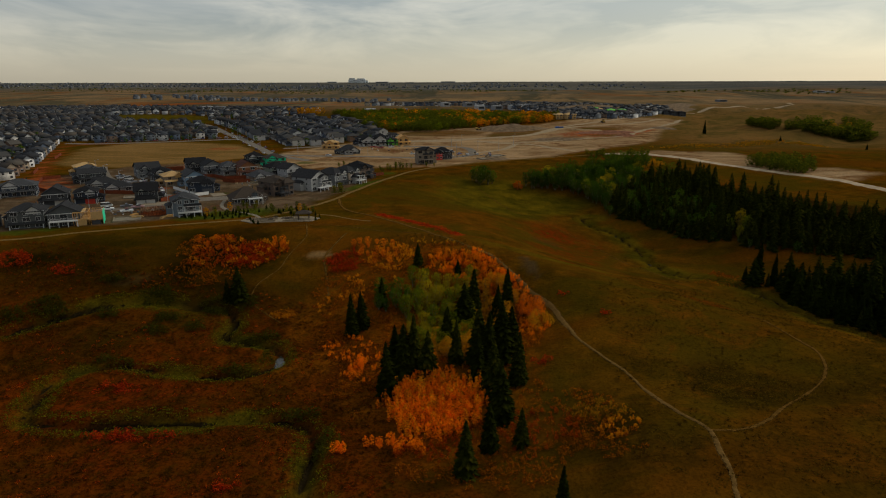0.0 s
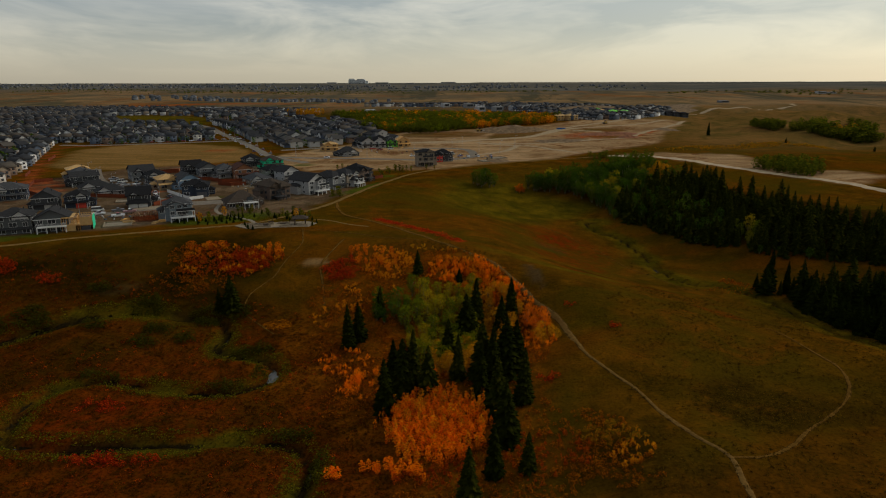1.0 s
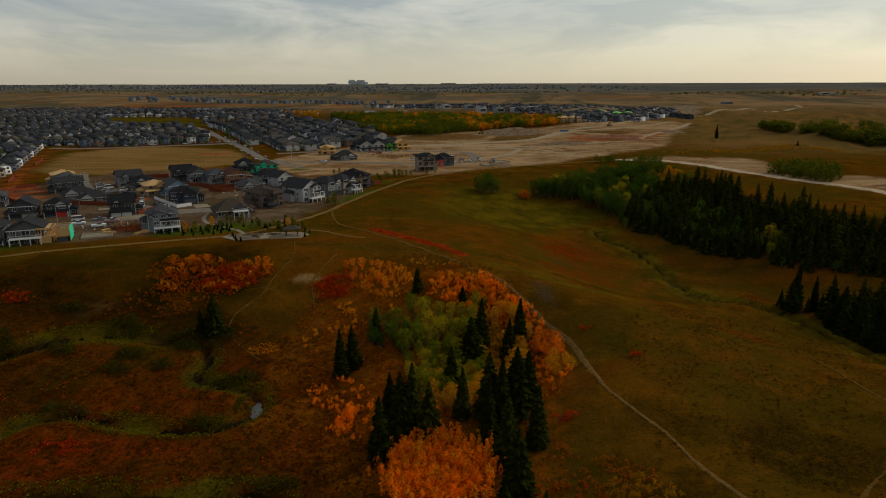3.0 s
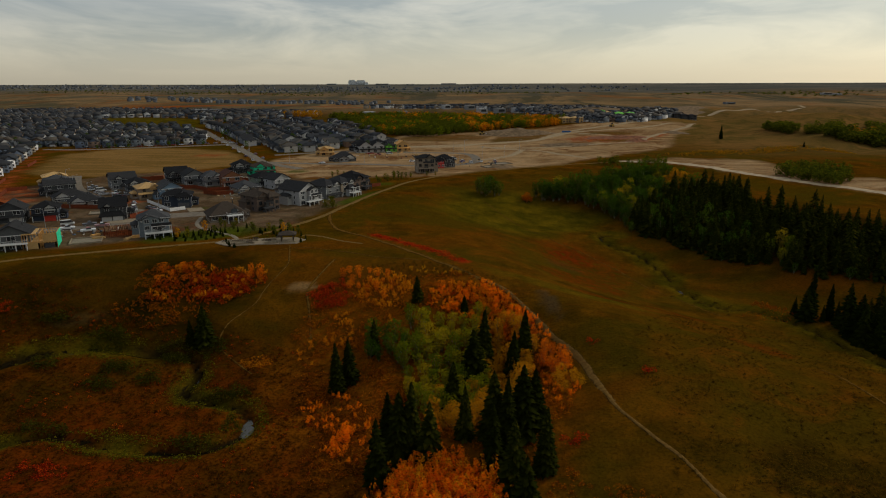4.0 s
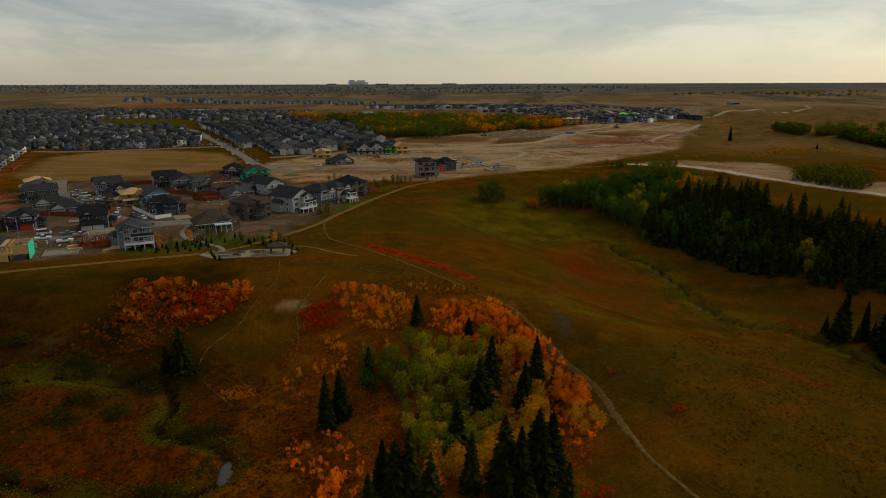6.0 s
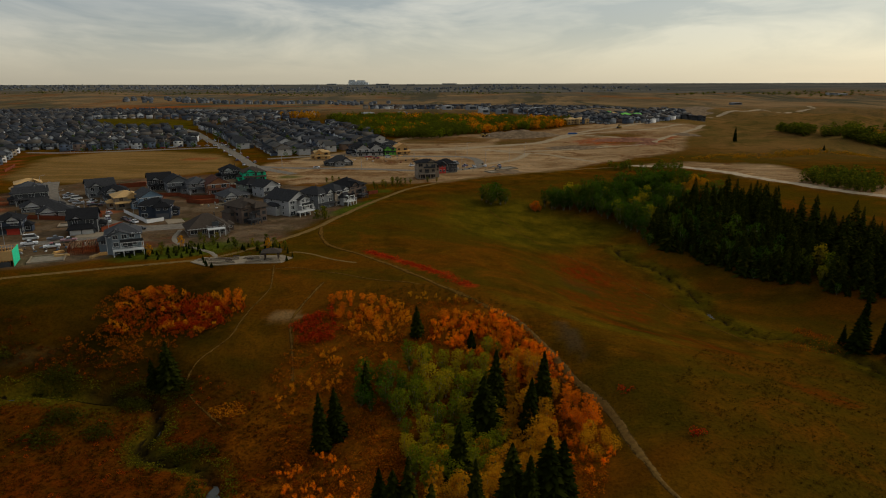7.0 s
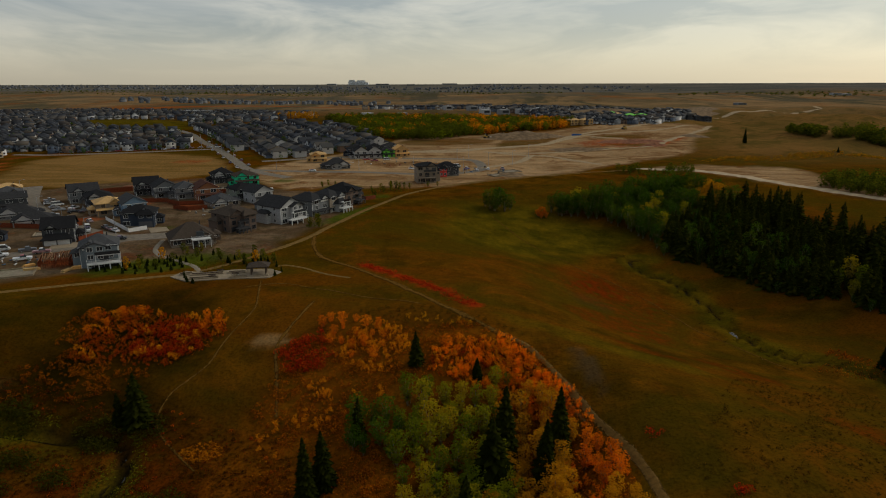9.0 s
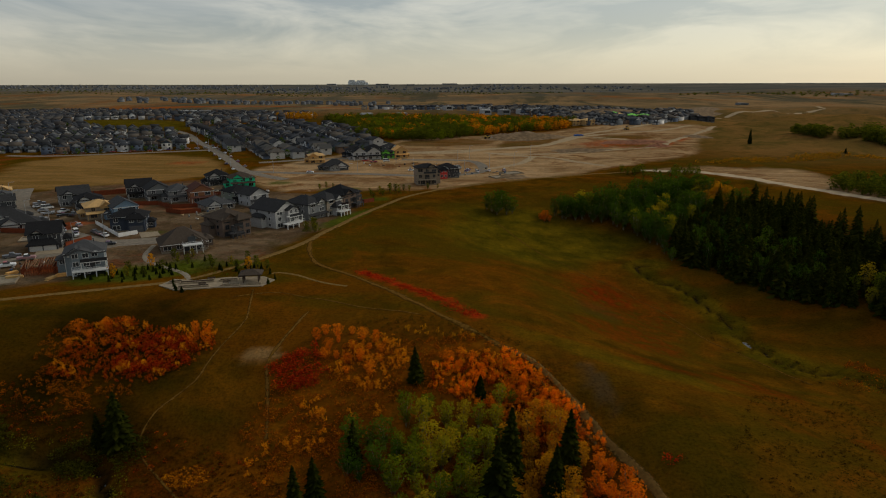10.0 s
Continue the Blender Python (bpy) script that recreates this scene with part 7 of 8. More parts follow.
# ---------------------------------------------------------------- vehicles
def vehicle_parts(kind):
    """Side outline of the body swept across its width, with glass, wheels and lamps."""
    L, W, H = {"car": (4.6, 1.8, 1.45), "pickup": (5.6, 1.95, 1.85), "van": (5.3, 2.0, 2.2)}[kind]
    low = 0.32
    if kind == "car":
        body = [(-L / 2, low), (L / 2, low), (L / 2, 0.72), (L / 2 - 0.2, 0.85), (1.0, 0.95), (-1.6, 0.98), (-L / 2, 0.9)]
        cab = [(1.0, 0.95), (0.35, H), (-1.0, H), (-1.75, 0.97)]
    elif kind == "pickup":
        body = [(-L / 2, low + 0.1), (L / 2, low + 0.1), (L / 2, 0.95), (L / 2 - 0.15, 1.1), (1.1, 1.18), (-0.7, 1.18), (-0.75, 1.12), (-L / 2, 1.12)]
        cab = [(1.15, 1.18), (0.55, H), (-0.6, H), (-0.75, 1.18)]
    else:
        body = [(-L / 2, low), (L / 2, low), (L / 2, 0.9), (L / 2 - 0.5, 1.15), (-L / 2, 1.2)]
        cab = [(L / 2 - 0.5, 1.15), (1.3, H), (-L / 2 + 0.1, H), (-L / 2, 1.2)]

    def sweep(outline, w, taper=0.0):
        n = len(outline)
        f = Form()
        f.add([(x, -w / 2 + (taper if z > 1.3 else 0), z) for x, z in outline] + [(x, w / 2 - (taper if z > 1.3 else 0), z) for x, z in outline],
              [tuple(range(n)), tuple(range(2 * n - 1, n - 1, -1))] + [(i, n + i, n + (i + 1) % n, (i + 1) % n) for i in range(n)])
        return f

    root = thing(kind, label={"car": "parked saloon car on the street", "pickup": "parked pickup truck by the building site", "van": "parked work van by the houses"}[kind], category={"car": "car", "pickup": "truck", "van": "van"}[kind], group="parked vehicles")
    part("body", sweep(body, W), PAINT if kind != "van" else WHITE_TRIM, root)
    cabin = part("cabin", sweep(cab, W - 0.1, 0.14), GLASS, root)
    part("cabin_roof", Form().box(cab[2][0] + 0.02, cab[1][0] - 0.02, -W / 2 + 0.18, W / 2 - 0.18, H - 0.02, H + 0.05), PAINT if kind != "van" else WHITE_TRIM, cabin)
    for sx in (1, -1):
        for sy in (1, -1):
            x = sx * L * 0.31
            wheel = part("wheel", Form().tube((x, sy * (W / 2 - 0.22), 0.34), (x, sy * (W / 2 + 0.02), 0.34), 0.34, 0.34, 12), TYRE, root)
            part("rim", Form().tube((x, sy * (W / 2 - 0.02), 0.34), (x, sy * (W / 2 + 0.03), 0.34), 0.2, 0.2, 8), STEEL, wheel)
    for sy in (1, -1):
        part("headlight", Form().box(L / 2 - 0.06, L / 2 + 0.02, sy * (W / 2 - 0.25) - 0.16, sy * (W / 2 - 0.25) + 0.16, 0.68, 0.82), WHITE_TRIM, root)
        part("tail_light", Form().box(-L / 2 - 0.02, -L / 2 + 0.05, sy * (W / 2 - 0.2) - 0.1, sy * (W / 2 - 0.2) + 0.1, 0.7, 0.88), RED_PAINT, root)
    return root


PARKED = {"car": [(-134, 301.5, 140), (-130.5, 298.5, 140), (-127.2, 296, 138), (-146, 312, 135), (-119, 284, 20), (-158, 318, 135), (-178, 340, 48), (-186, 349, 46), (-147, 304, 130), (-205, 356, 130), (-168, 324, 40), (10, 458, 100), (17, 461, 96), (-4, 470, 14), (-30, 463, 10), (-90, 455, 5)],
          "pickup": [(-141, 267.5, 30), (-135, 265.5, 24), (-145.5, 260.5, 30), (-135.5, 257, 30), (-137.5, 296, 120), (-150, 300, 130), (-163, 330, 40), (-172, 334, 44), (-190, 356, 46), (-168, 338, 80), (-160, 332, 100), (4, 462, 60), (-14, 456, 14), (26, 462, 100), (-64, 505, 15), (-58, 500, 20)],
          "van": [(-140, 300, 128), (-180, 346, 46), (-150, 268, 28), (-2, 474, 10), (-50, 505, 20)]}
for kind, spots in PARKED.items():
    first = vehicle_parts(kind)
    for i, (x, y, t) in enumerate(spots):
        m = pose(x, y, ground(x, y) + 0.16, 0, 0, t)
        if i:
            copy_thing(first, m)
        else:
            first.matrix_basis = m
            first.scale = (0.9, 0.9, 0.9)
    if kind == "car":
        street = smooth_line([(-300, 538), (-255, 551), (-195, 576)], 6.5)
        for i, p in enumerate(street):
            copy_thing(first, pose(float(p[0]), float(p[1]) + 5.5, ground(*p) + 0.1, 0, 0, 20 + 2 * (i % 3)))
        street = smooth_line([(-140, 468), (-166, 516), (-202, 580), (-232, 628)], 12)
        for i, p in enumerate(street):
            copy_thing(first, pose(float(p[0]) + (9 if i % 2 else -1), float(p[1]), ground(*p) + 0.1, 0, 0, 118))


# ---------------------------------------------------------------- fences
def fence(pts, mat, label, high=1.8, closed_boards=True):
    root = thing("fence", pose(pts[0][0], pts[0][1], ground(*pts[0])), label=label, category="fence", group="garden fences")
    x0, y0, z0 = pts[0][0], pts[0][1], ground(*pts[0])
    for (ax, ay), (bx, by) in zip(pts, pts[1:]):
        n = max(1, round(math.hypot(bx - ax, by - ay) / 2.6))
        turn = math.degrees(math.atan2(by - ay, bx - ax))
        L = math.hypot(bx - ax, by - ay) / n
        key = ("panel", round(L, 1), mat.name, high)
        if key not in BOXES:
            k = 8
            top = [(0.06 + (i // 2 + i % 2) * (L - 0.12) / k, high - 0.05 * ((i // 2) % 2)) for i in range(2 * k)]
            outline = [(0.06, -0.3), (L - 0.06, -0.3)] + top[::-1]
            n_ = len(outline)
            f = Form().add([(x, -0.02, z) for x, z in outline] + [(x, 0.02, z) for x, z in outline], [tuple(range(n_)), tuple(range(2 * n_ - 1, n_ - 1, -1))] + [(i, n_ + i, n_ + (i + 1) % n_, (i + 1) % n_) for i in range(n_)])
            BOXES[key] = (f.mesh("panel", mat), Form().box(-0.06, 0.06, -0.06, 0.06, -0.5, high + 0.08).mesh("post", mat))
        panel, post = BOXES[key]
        for i in range(n):
            x, y = ax + (bx - ax) * i / n, ay + (by - ay) * i / n
            m = pose(x - x0, y - y0, ground(x, y) - z0, 0, 0, turn)
            part("post", post, None, root, at=m)
            part("panel", panel, None, root, at=m)
    return root


RED_FENCE = "red-stained wooden board fence between the lots"
fence([(-178, 303), (-152, 300), (-146, 307)], FENCE_RED, RED_FENCE)
fence([(-132, 281), (-129, 291)], FENCE_RED, RED_FENCE)
fence([(-182, 376), (-166, 386)], FENCE_RED, RED_FENCE, 2.4)
fence([(-150, 355), (-136, 356), (-126, 348), (-114, 352)], FENCE_RED, RED_FENCE)
fence([(-125, 340), (-117, 336), (-110, 340)], FENCE_RED, RED_FENCE)
fence([(-222, 320), (-206, 309), (-192, 298)], FENCE_RED, RED_FENCE)
for a, b in (((-228, 326), (-236, 342)), ((-247, 366), (-256, 384)), ((-278, 436), (-288, 460))):
    fence([a, b], FENCE_RED, RED_FENCE)
fence([(-212, 312), (-228, 345), (-222, 352)], FENCE_RED, RED_FENCE)
fence([(-150, 391), (-128, 382), (-112, 381)], FENCE_RED, RED_FENCE)
fence([(-48, 366), (-44, 362), (-40, 366)], FENCE_RED, RED_FENCE)
fence([(-142, 316.5), (-122, 295.5), (-117.5, 300.5)], FENCE_WHITE, "white vinyl fence round the corner house", 1.5)


# ---------------------------------------------------------------- plaza with shelter
def slab_on_land(name, pts, top, mat, label, category, depth=1.4):
    n = len(pts)
    f = Form().add([(x, y, top) for x, y in pts] + [(x, y, top - depth) for x, y in pts], [tuple(range(n)), tuple(range(2 * n - 1, n - 1, -1))] + [(i, n + i, n + (i + 1) % n, (i + 1) % n) for i in range(n)])
    return tagged(new(name, f.mesh(name, mat)), label, category, kind="structure")


PLAZA_Z = ground(-66, 244) + 0.25
slab_on_land("plaza", [(-82, 240.5), (-76, 236.5), (-66, 239), (-54, 240.5), (-52, 246), (-56, 249), (-66, 248), (-74, 245), (-80, 246)], PLAZA_Z, PALE_CONCRETE, "pale concrete plaza on the rim with planting beds", "plaza")
slab_on_land("driveway", [(-103, 289), (-96, 285), (-94, 296), (-100, 300)], ground(-100, 292) + 0.14, PALE_CONCRETE, "pale concrete apron at the end of the street", "driveway")
slab_on_land("driveway", [(-139, 277), (-128, 281), (-125, 274.5), (-136, 270.5)], ground(-133, 275) + 0.2, PALE_CONCRETE, "pale concrete driveway before the garage", "driveway")
slab_on_land("driveway", [(-118, 302), (-112, 304), (-108, 298), (-113, 294)], ground(-113, 300) + 0.16, PALE_CONCRETE, "pale concrete driveway of the corner house", "driveway")
slab_on_land("driveway", [(-110, 334), (-100, 330), (-95, 340), (-104, 344)], ground(-103, 337) + 0.12, CONCRETE, "concrete slab on an empty lot", "driveway")


def shelter(x, y, turn):
    root = thing("picnic_shelter", pose(x, y, PLAZA_Z, 0, 0, turn), label="open picnic shelter with brown roof on the plaza", category="shelter")
    for sx in (-1, 1):
        for sy in (-1, 0, 1):
            part("post", Form().box(sx * 2.0 - 0.12 if sy else sx * 2.0 - 0.1, sx * 2.0 + 0.12, sy * 1.6 - 0.12, sy * 1.6 + 0.12, 0, 2.5), BARK, root)
    part("roof", hip_form(5.4, 4.0, 2.6, 0.9, 0.4), BROWN_SHINGLE, root)
    part("beam", Form().box(-2.6, 2.6, -1.75, -1.5, 2.3, 2.55).box(-2.6, 2.6, 1.5, 1.75, 2.3, 2.55), BARK, root)
    return root


def bench(x, y, turn):
    root = thing("bench", pose(x, y, PLAZA_Z, 0, 0, turn), label="dark wooden bench on the plaza", category="bench", group="benches on the plaza")
    part("seat", Form().box(-1.0, 1.0, -0.25, 0.25, 0.42, 0.5), BARK, root)
    part("backrest", Form().box(-1.0, 1.0, 0.22, 0.28, 0.55, 0.9), BARK, root)
    for sx in (-0.8, 0.8):
        part("leg", Form().box(sx - 0.05, sx + 0.05, -0.2, 0.26, 0, 0.42), STEEL, root)


def planter(x, y, turn, l, w):
    root = thing("planting_bed", pose(x, y, PLAZA_Z, 0, 0, turn), label="low planting bed with dark mulch and a pale kerb", category="planter", group="planting beds")
    part("kerb", Form().box(-l / 2, l / 2, -w / 2, -w / 2 + 0.2, 0, 0.4).box(-l / 2, l / 2, w / 2 - 0.2, w / 2, 0, 0.4).box(-l / 2, -l / 2 + 0.2, -w / 2 + 0.2, w / 2 - 0.2, 0, 0.4).box(l / 2 - 0.2, l / 2, -w / 2 + 0.2, w / 2 - 0.2, 0, 0.4), PALE_CONCRETE, root)
    part("mulch", Form().box(-l / 2 + 0.2, l / 2 - 0.2, -w / 2 + 0.2, w / 2 - 0.2, 0.02, 0.28), MULCH, root)


shelter(-58, 244.6, 10)
for x, y, t in ((-64, 242, 10), (-61.5, 247, 190), (-69.5, 245.5, 200), (-70, 240.2, 15)):
    bench(x, y, t)
for x, y, t, l, w in ((-72.5, 243.2, 14, 9, 1.8), (-72, 239.2, 14, 8, 1.4), (-64.5, 245, 8, 5, 1.6), (-78.5, 243.0, 30, 3.6, 1.6), (-62.5, 240.6, 8, 5, 1.1), (-56.5, 241.8, 8, 4, 1.0)):
    planter(x, y, t, l, w)


# ---------------------------------------------------------------- building sites
def stud_wall(f, x0, y0, x1, y1, z0, z1, gap=0.8):
    """Studs between two plates along a line."""
    n = max(2, int(math.hypot(x1 - x0, y1 - y0) / gap))
    for i in range(n + 1):
        x, y = x0 + (x1 - x0) * i / n, y0 + (y1 - y0) * i / n
        f.box(x - 0.06, x + 0.06, y - 0.06, y + 0.06, z0, z1)
    a, b = min(x0, x1), max(x0, x1)
    c, d = min(y0, y1), max(y0, y1)
    for z in (z0, z1 - 0.12):
        f.box(a - 0.07, b + 0.07, c - 0.07, d + 0.07, z, z + 0.12)


def timber_frame(x, y, turn):
    root = thing("unfinished_house", pose(x, y, ground(x, y) - 1.0, 0, 0, turn), label="timber house frame with green sheathing on one side", category="house frame")
    w, d = 10.0, 9.0
    part("foundation", Form().box(-w / 2 - 0.1, w / 2 + 0.1, -d / 2 - 0.1, d / 2 + 0.1, -1.0, 0.4), CONCRETE, root)
    for k, name in enumerate(("lower_storey", "upper_storey")):
        f = Form()
        z0 = 0.4 + k * 2.9
        for a in ((-w / 2, -d / 2, w / 2, -d / 2), (-w / 2, d / 2, w / 2, d / 2), (-w / 2, -d / 2, -w / 2, d / 2), (w / 2, -d / 2, w / 2, d / 2), (0, -d / 2, 0, d / 2), (-w / 2, 0, w / 2, 0)):
            stud_wall(f, *a, z0, z0 + 2.6)
        part(name, f, LUMBER, root)
        part("floor_deck", Form().box(-w / 2, w / 2, -d / 2, d / 2, z0 + 2.6, z0 + 2.9) if k == 0 else Form().box(-w / 2, -w / 2 + 4, -d / 2, d / 2, z0 + 2.6, z0 + 2.8), OSB, root)
    part("sheathing", Form().box(w / 2 + 0.07, w / 2 + 0.12, -d / 2, d / 2, 0.4, 5.9), GREEN_WRAP, root, "green sheathing panel")
    part("sheathing", Form().box(-w / 2 + 1, -0.6, -d / 2 - 0.12, -d / 2 - 0.07, 0.4, 3.0), OSB, root, "pale board panel")
    part("sheathing", Form().box(1.0, w / 2 - 0.2, -d / 2 - 0.12, -d / 2 - 0.07, 3.3, 5.8), OSB, root, "pale board panel")
    # A dark sheet stands for the shade inside the doorway.
    part("opening", Form().box(1.2, 4.2, -d / 2 - 0.16, -d / 2 - 0.09, 0.5, 2.6), DARK_TRIM, root, "dark sheet for the shaded doorway")
    return root


STAINED = plain("weathered_lumber", (0.20, 0.10, 0.05), 0.85, 4, 0.35)


def lumber_frame(x, y, turn):
    root = thing("unfinished_house", pose(x, y, ground(x, y) - 0.8, 0, 0, turn), label="low red-brown timber floor frame under construction", category="house frame")
    part("foundation", Form().box(-6.0, 6.0, -5, 5, -1, 0.5), CONCRETE, root)
    f = Form()
    for a in ((-6, -5, 6, -5), (-6, 5, 6, 5), (-6, -5, -6, 5), (6, -5, 6, 5), (-2, -5, -2, 5), (2, -5, 2, 5)):
        stud_wall(f, *a, 0.5, 3.0, 0.6)
    part("wall_frame", f, FENCE_RED, root)
    joist = Form().box(-0.06, 0.06, -5, 5, 3.0, 3.3).mesh("joist", STAINED)
    for i in range(20):
        part("joist", joist, None, root, at=pose(-5.9 + i * 0.62, 0.5 * math.sin(i * 2.3), 0.25 * math.sin(i * 1.7), 3 * math.sin(i), 0, 4 * math.sin(i * 1.3)))
    return root


timber_frame(-140.0, 237.4, 25)
lumber_frame(-121.5, 255.0, 27)


def stack(x, y, turn, l, n, mat, label):
    root = thing("lumber_stack", pose(x, y, ground(x, y) + 0.05, 0, 0, turn), label=label, category="lumber", group="building materials")
    r = random.Random(int(x * 7 + y))
    for k in range(n):
        part("board", Form().box(-l / 2 + r.uniform(-0.3, 0.3), l / 2 + r.uniform(-0.3, 0.3), -0.6 + r.uniform(-0.1, 0.1), 0.6, k * 0.22, k * 0.22 + 0.2), mat, root)


for i, (x, y, t, l, n) in enumerate([(-113, 249, 30, 4, 4), (-115, 246, 80, 3, 3), (-126, 247, 20, 4, 3), (-129, 250, 60, 3, 4), (-145, 252, 30, 4, 3), (-155, 336, 20, 4, 3), (-128, 395, 30, 5, 3), (-140, 398, 20, 4, 4), (-48, 512, 10, 5, 4), (-42, 515, 60, 4, 3), (-70, 505, 30, 5, 3), (-30, 500, 10, 4, 3)]):
    stack(x, y, t, l, n, OSB if i % 3 else LUMBER, "stack of pale boards on bare earth")


def footing(x, y, turn, w, d):
    root = thing("foundation", pose(x, y, ground(x, y), 0, 0, turn), label="open concrete foundation on an empty lot", category="foundation", group="foundations")
    for a in ((-w / 2, w / 2, -d / 2, -d / 2 + 0.3), (-w / 2, w / 2, d / 2 - 0.3, d / 2), (-w / 2, -w / 2 + 0.3, -d / 2 + 0.3, d / 2 - 0.3), (w / 2 - 0.3, w / 2, -d / 2 + 0.3, d / 2 - 0.3)):
        part("wall", Form().box(*a, -0.6, 0.5), PALE_CONCRETE, root)
    part("slab", Form().box(-w / 2 + 0.3, w / 2 - 0.3, -d / 2 + 0.3, d / 2 - 0.3, -0.5, 0.12), CONCRETE, root)


for x, y, t, w, d in ((-128.5, 243.5, 25, 10, 9), (-150, 292, 24, 9, 7), (-104, 336, 40, 8, 6), (30, 455, 30, 12, 9), (22, 440, 30, 10, 8), (-122, 393, 30, 10, 8), (-110, 392, 30, 8, 7)):
    footing(x, y, t, w, d)


def mound(x, y, r, h, mat, label):
    n, m = 26, 7
    V, F = [], []
    for j in range(m):
        u = j / (m - 1)
        for i in range(n):
            q = 6.283 * i / n
            k = r * (1 - u) * (1 + 0.18 * math.sin(2 * q + x) + 0.1 * math.sin(5 * q + y) + 0.05 * math.sin(9 * q))
            px, py = x + k * math.cos(q) * 1.5, y + k * math.sin(q)
            V.append((px, py, ground(px, py) - 0.3 + h * (1 - (1 - u) ** 1.4) * (1 + 0.1 * math.sin(3 * q + j))))
    for j in range(m - 1):
        F += [(j * n + i, j * n + (i + 1) % n, (j + 1) * n + (i + 1) % n, (j + 1) * n + i) for i in range(n)]
    F.append(tuple((m - 1) * n + i for i in range(n)))
    f = Form().add(V, F)
    tagged(new("earth_mound", f.mesh("earth_mound", mat, True)), label, "earth mound", "spoil heaps")


SPOIL = plain("spoil_earth", (0.17, 0.115, 0.065), 0.95, 0.35, 0.35)
RED_SPOIL = plain("red_spoil", (0.20, 0.085, 0.045), 0.95, 0.35, 0.35)
for x, y, r, h, mat in ((57, 655, 22, 6, SPOIL), (40, 660, 13, 4, SPOIL), (150, 570, 8, 2.4, RED_SPOIL), (140, 600, 18, 2.0, RED_SPOIL), (190, 905, 60, 9, SPOIL), (270, 960, 60, 7, SPOIL), (-160, 326, 3, 1.2, SPOIL), (-150, 346, 3.5, 1.4, SPOIL), (-172, 398, 6, 1.2, RED_SPOIL), (30, 442, 8, 1.6, SPOIL), (-126, 404, 5, 1.4, SPOIL), (-108, 252, 2.5, 0.8, SPOIL), (90, 560, 14, 2, SPOIL), (205, 640, 10, 2.0, SPOIL)):
    mound(x, y, r, h, mat, "heap of bare earth on the building site")


def lamp_post(x, y, h=9.0, turn=0):
    root = thing("street_lamp", pose(x, y, ground(x, y), 0, 0, turn), label="slim grey street lamp at the roadside", category="street lamp", group="street lamps")
    part("pole", Form().tube((0, 0, -0.3), (0, 0, h), 0.11, 0.07, 7), STEEL, root)
    part("arm", Form().tube((0, 0, h - 0.15), (1.8, 0, h + 0.15), 0.05, 0.04, 5), STEEL, root)
    part("lamp_head", Form().box(1.5, 2.3, -0.14, 0.14, h + 0.1, h + 0.24), STEEL, root)
    return root


first_lamp = lamp_post(-128, 279)
for x, y, t in ((-147, 297, 30), (-170, 318, 40), (-190, 340, 40), (-207, 362, 40), (-150, 255, 200), (-125, 292, 60), (-62, 458, 90), (-28, 452, 90), (2, 448, 100), (18, 478, 0), (-2, 500, 0), (-60, 510, 270), (34, 486, 40), (48, 520, 40), (-112, 455, 90), (-146, 478, 30), (-170, 522, 30), (-192, 562, 30), (-216, 600, 30), (6, 520, 0), (-300, 541, 110), (-270, 548, 110), (-235, 560, 110), (-205, 573, 110)):
    copy_thing(first_lamp, pose(x, y, ground(x, y), 0, 0, t))


def loader(x, y, turn):
    root = thing("wheel_loader", pose(x, y, ground(x, y), 0, 0, turn), label="yellow wheel loader on the earthworks", category="loader", group="earth movers")
    part("chassis", Form().box(-3.2, 2.2, -1.1, 1.1, 0.8, 1.9).box(-3.2, -0.8, -1.0, 1.0, 1.9, 2.6), YELLOW_PAINT, root)
    part("cab", Form().box(-0.8, 0.8, -0.9, 0.9, 1.9, 3.4), GLASS, root)
    part("arm", Form().tube((1.0, -0.6, 1.9), (3.6, -0.6, 0.9), 0.16, 0.14).tube((1.0, 0.6, 1.9), (3.6, 0.6, 0.9), 0.16, 0.14), YELLOW_PAINT, root)
    part("bucket", Form().box(3.5, 4.6, -1.4, 1.4, 0.2, 1.2), STEEL, root)
    for sx in (-2, 1.4):
        for sy in (-1, 1):
            part("wheel", Form().tube((sx, sy * 0.8, 0.8), (sx, sy * 1.4, 0.8), 0.8, 0.8, 12), TYRE, root)
    return root


first_loader = loader(24, 652, 20)
for x, y, t in ((160, 702, 100),):
    copy_thing(first_loader, pose(x, y, ground(x, y), 0, 0, t))
tarp = Form()
for i in range(6):
    for j in range(4):
        tarp.box(103 + i * 1.4, 104.3 + i * 1.4, 662 + j * 1.1, 663.05 + j * 1.1, ground(105, 664), ground(105, 664) + 1.3 + 0.3 * math.sin(i + 2 * j))
tagged(new("covered_pallets", tarp.mesh("covered_pallets", PLASTIC_BLUE)), "pallets under a blue tarpaulin on bare earth", "pallets")

# ---------------------------------------------------------------- young landscape trees
f, V, T = aspen_parts(1.0, 0.3, 16, 14, 0.06, 0.15, 71)
YOUNG = (make_tree("young_tree", f, BARK, V, T, HEDGE_LEAF, "young landscape tree near the path", "tree", "young trees"), [False])
f, V, T = aspen_parts(1.0, 0.28, 16, 14, 0.06, 0.15, 72)
YOUNG_GOLD = (make_tree("young_tree", f, BARK, V, T, YELLOW_LEAF, "young tree in yellow leaf near the path", "tree", "young trees"), [False])
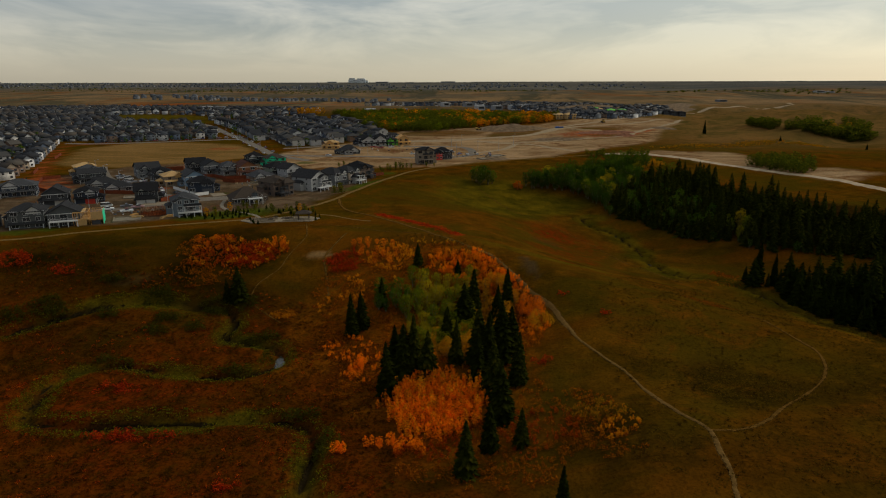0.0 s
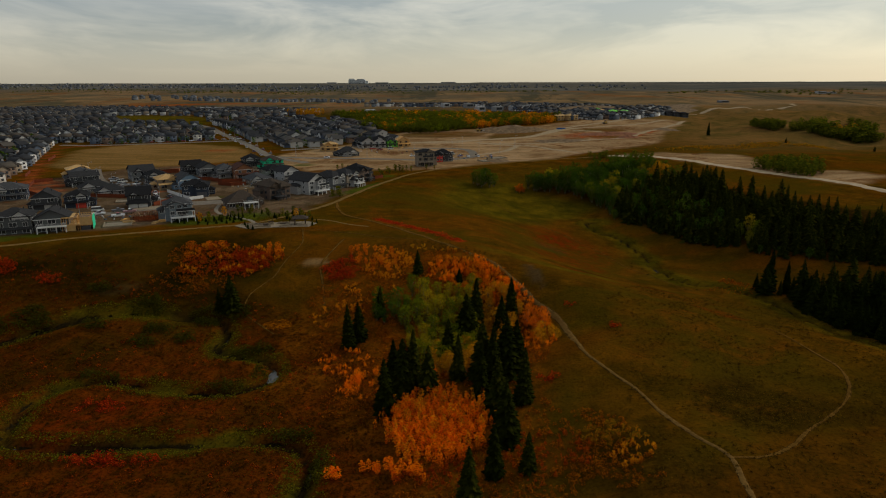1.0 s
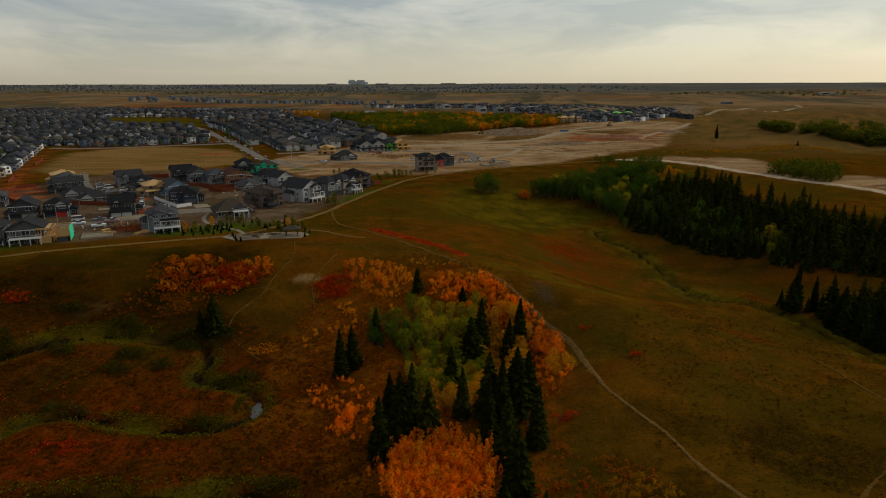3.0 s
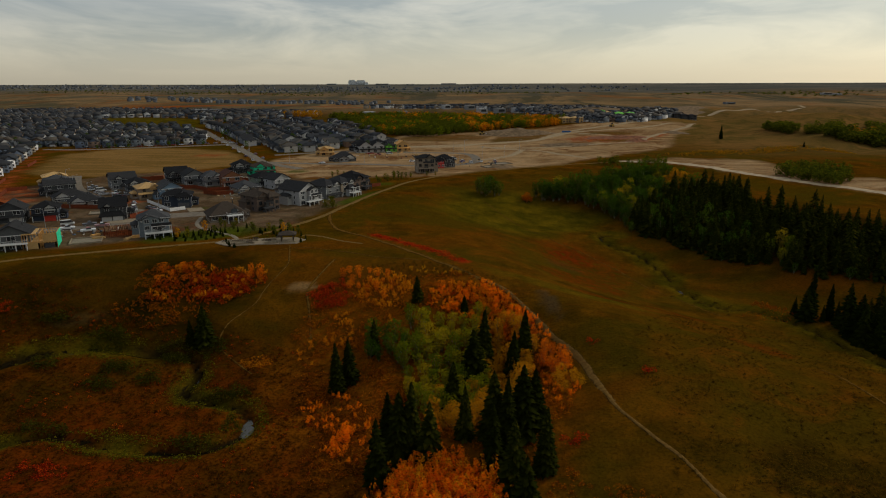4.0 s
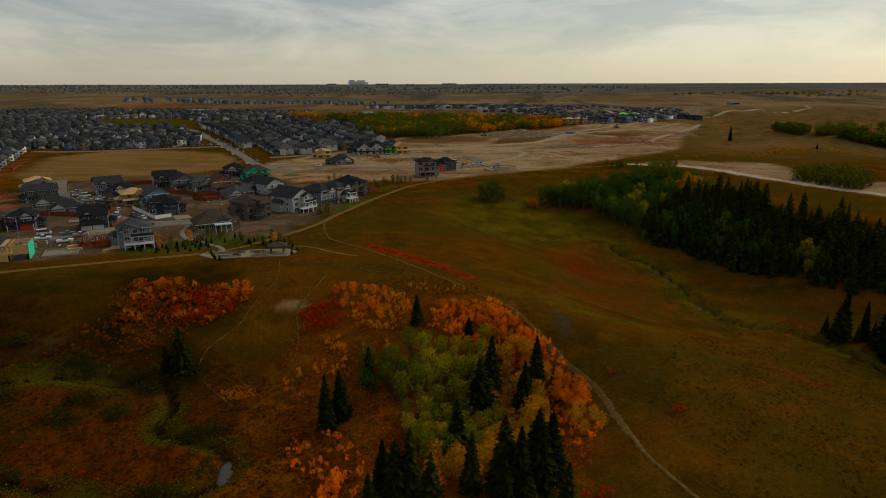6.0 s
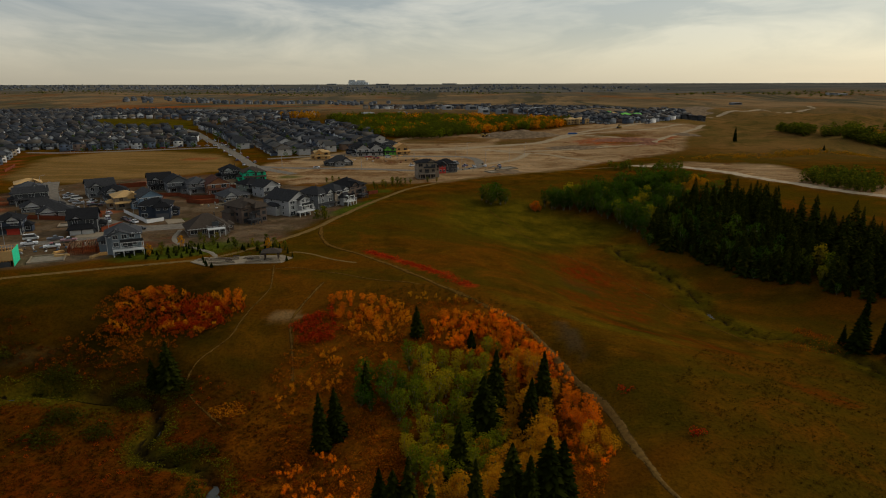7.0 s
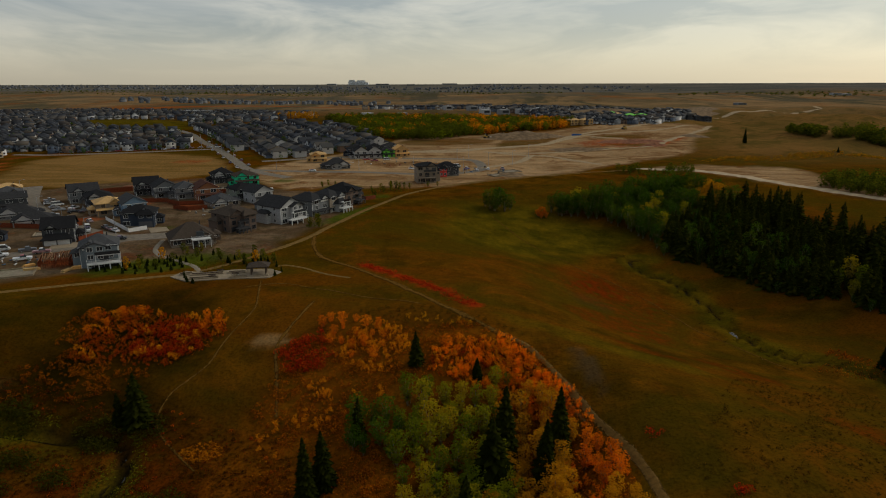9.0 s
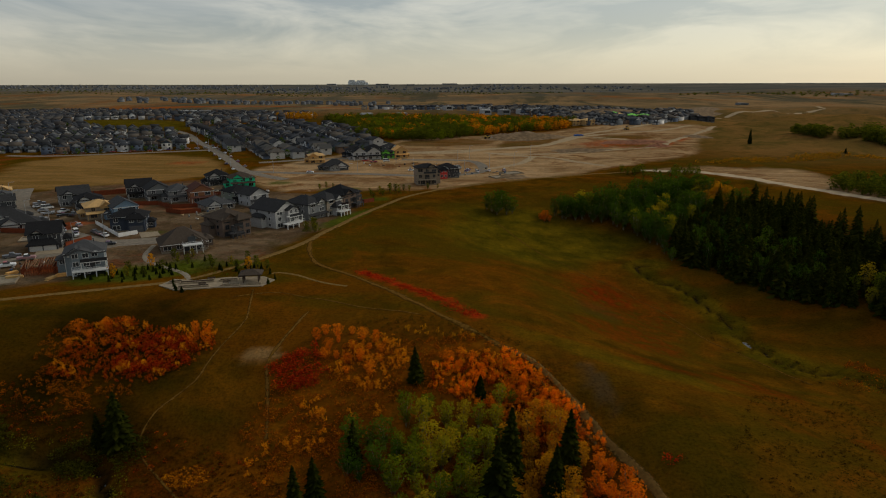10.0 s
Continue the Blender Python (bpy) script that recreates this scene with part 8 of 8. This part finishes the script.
garden = [(-101, 251), (-98, 247), (-95, 249), (-92, 252), (-90, 249), (-97, 254), (-86, 252), (-88, 256), (-92, 258), (-84, 256), (-87, 264), (-83, 262), (-80, 258), (-90, 268), (-84, 268), (-79, 265), (-76, 262), (-74, 258), (-71, 256), (-69, 260), (-66, 256), (-64, 258), (-62, 255), (-60, 257), (-58, 253), (-62, 261), (-66, 266), (-55, 252), (-57, 256)]
for i, (x, y) in enumerate(garden):
    if i % 3 == 0:
        t, used, V, T = SPRUCES[i % 5]
        plant(t, used, x, y, 3.0, 2.2)
    else:
        t, used = YOUNG_GOLD if i % 7 == 1 else YOUNG
        plant(t, used, x, y, *((3.4, 3.0) if i % 7 != 1 else (3.8, 4.2)))
for i, (x, y) in enumerate(fill([(-108, 245), (-98, 253), (-90, 262), (-84, 254), (-80, 249), (-92, 243)], 2.6, 84) + fill([(-74, 256), (-66, 264), (-58, 256), (-62, 251)], 2.4, 85)):
    t, used, V, T = SPRUCES[i % 5]
    plant(t, used, x, y, 2.6, float(rng.uniform(1.2, 2.4)))
for x, y in ((-77.5, 239.5), (-75.5, 236.5), (-73.5, 235.4), (-78.8, 242.2), (-76.2, 237.6), (-53, 243), (-52.2, 247)):
    t, used, V, T = SPRUCES[int(-x) % 5]
    plant(t, used, x, y, 2.6, 1.9)
for x, y, h in ((-56, 311, 4), (-54.5, 308, 4.5), (-57, 306, 3.5), (-53.5, 304, 3.5), (-58.5, 309, 3), (-40, 385, 4), (-38, 382, 3.5), (-35, 388, 4.5), (-33, 393, 4), (-31, 390, 4), (-29, 396, 3), (-26, 394, 3), (-41, 372, 3), (-43, 378, 3), (-36, 398, 3.5), (-45, 388, 2.5), (-12, 402, 2.5), (-17, 400, 3), (-62, 394, 3), (-72, 398, 3), (-66, 402, 2.5), (-70, 404, 3)):
    t, used = YOUNG
    plant(t, used, x, y, h, h)
cover("garden_shrubs", SHRUBS, fill([(-104, 250), (-96, 262), (-88, 270), (-82, 274), (-68, 262), (-58, 252), (-70, 250), (-80, 248), (-92, 246)], 1.9, 81) + fill(ring(-56, 308, 3.5, 4), 0.9, 82) + fill(ring(-34, 390, 8, 6), 1.8, 83), 0.4, 1.0, HEDGE_LEAF, "low garden shrubs and grasses by the path", "shrubs", 1.1)

# ---------------------------------------------------------------- loose building materials
BITS = []
for k in range(4):
    form = Form().box(-1.2 + 0.4 * k, 1.2 - 0.3 * k, -0.3, 0.3 + 0.1 * k, 0, 0.25 + 0.22 * k)
    BITS.append((np.array(form.v), np.array([(f[0], f[j], f[j + 1]) for f in form.f for j in (1, 2)])))
SITE_BITS = palette("site_materials", [(0.42, 0.29, 0.15), (0.30, 0.29, 0.27), (0.10, 0.08, 0.06), (0.55, 0.53, 0.50), (0.20, 0.07, 0.04), (0.34, 0.24, 0.13), (0.06, 0.06, 0.06), (0.08, 0.12, 0.18)], 0.85, 2, True)
site_pts = fill([(-168, 338), (-152, 338), (-150, 348), (-160, 352)], 3.2, 91) + fill([(-152, 244), (-112, 262), (-116, 268), (-150, 258)], 2.6, 92) + fill([(-140, 384), (-100, 376), (-96, 392), (-130, 404)], 3.4, 93) + fill([(-75, 496), (-20, 500), (20, 468), (30, 450), (10, 440), (-30, 470)], 6.0, 94) + fill([(-118, 330), (-96, 322), (-88, 332), (-112, 344)], 4.0, 95)
P = np.array(site_pts)
rows = np.stack([P[:, 0], P[:, 1], height(P[:, 0], P[:, 1]) + 0.02, rng.uniform(0.4, 1.3, len(P)), rng.uniform(0.6, 1.5, len(P)), rng.uniform(0, 6.28, len(P)), np.arange(len(P)) % 4], -1)
scatter("building_materials", BITS, rows, [SITE_BITS], "boards, blocks and bins strewn over the building lots", "building materials")
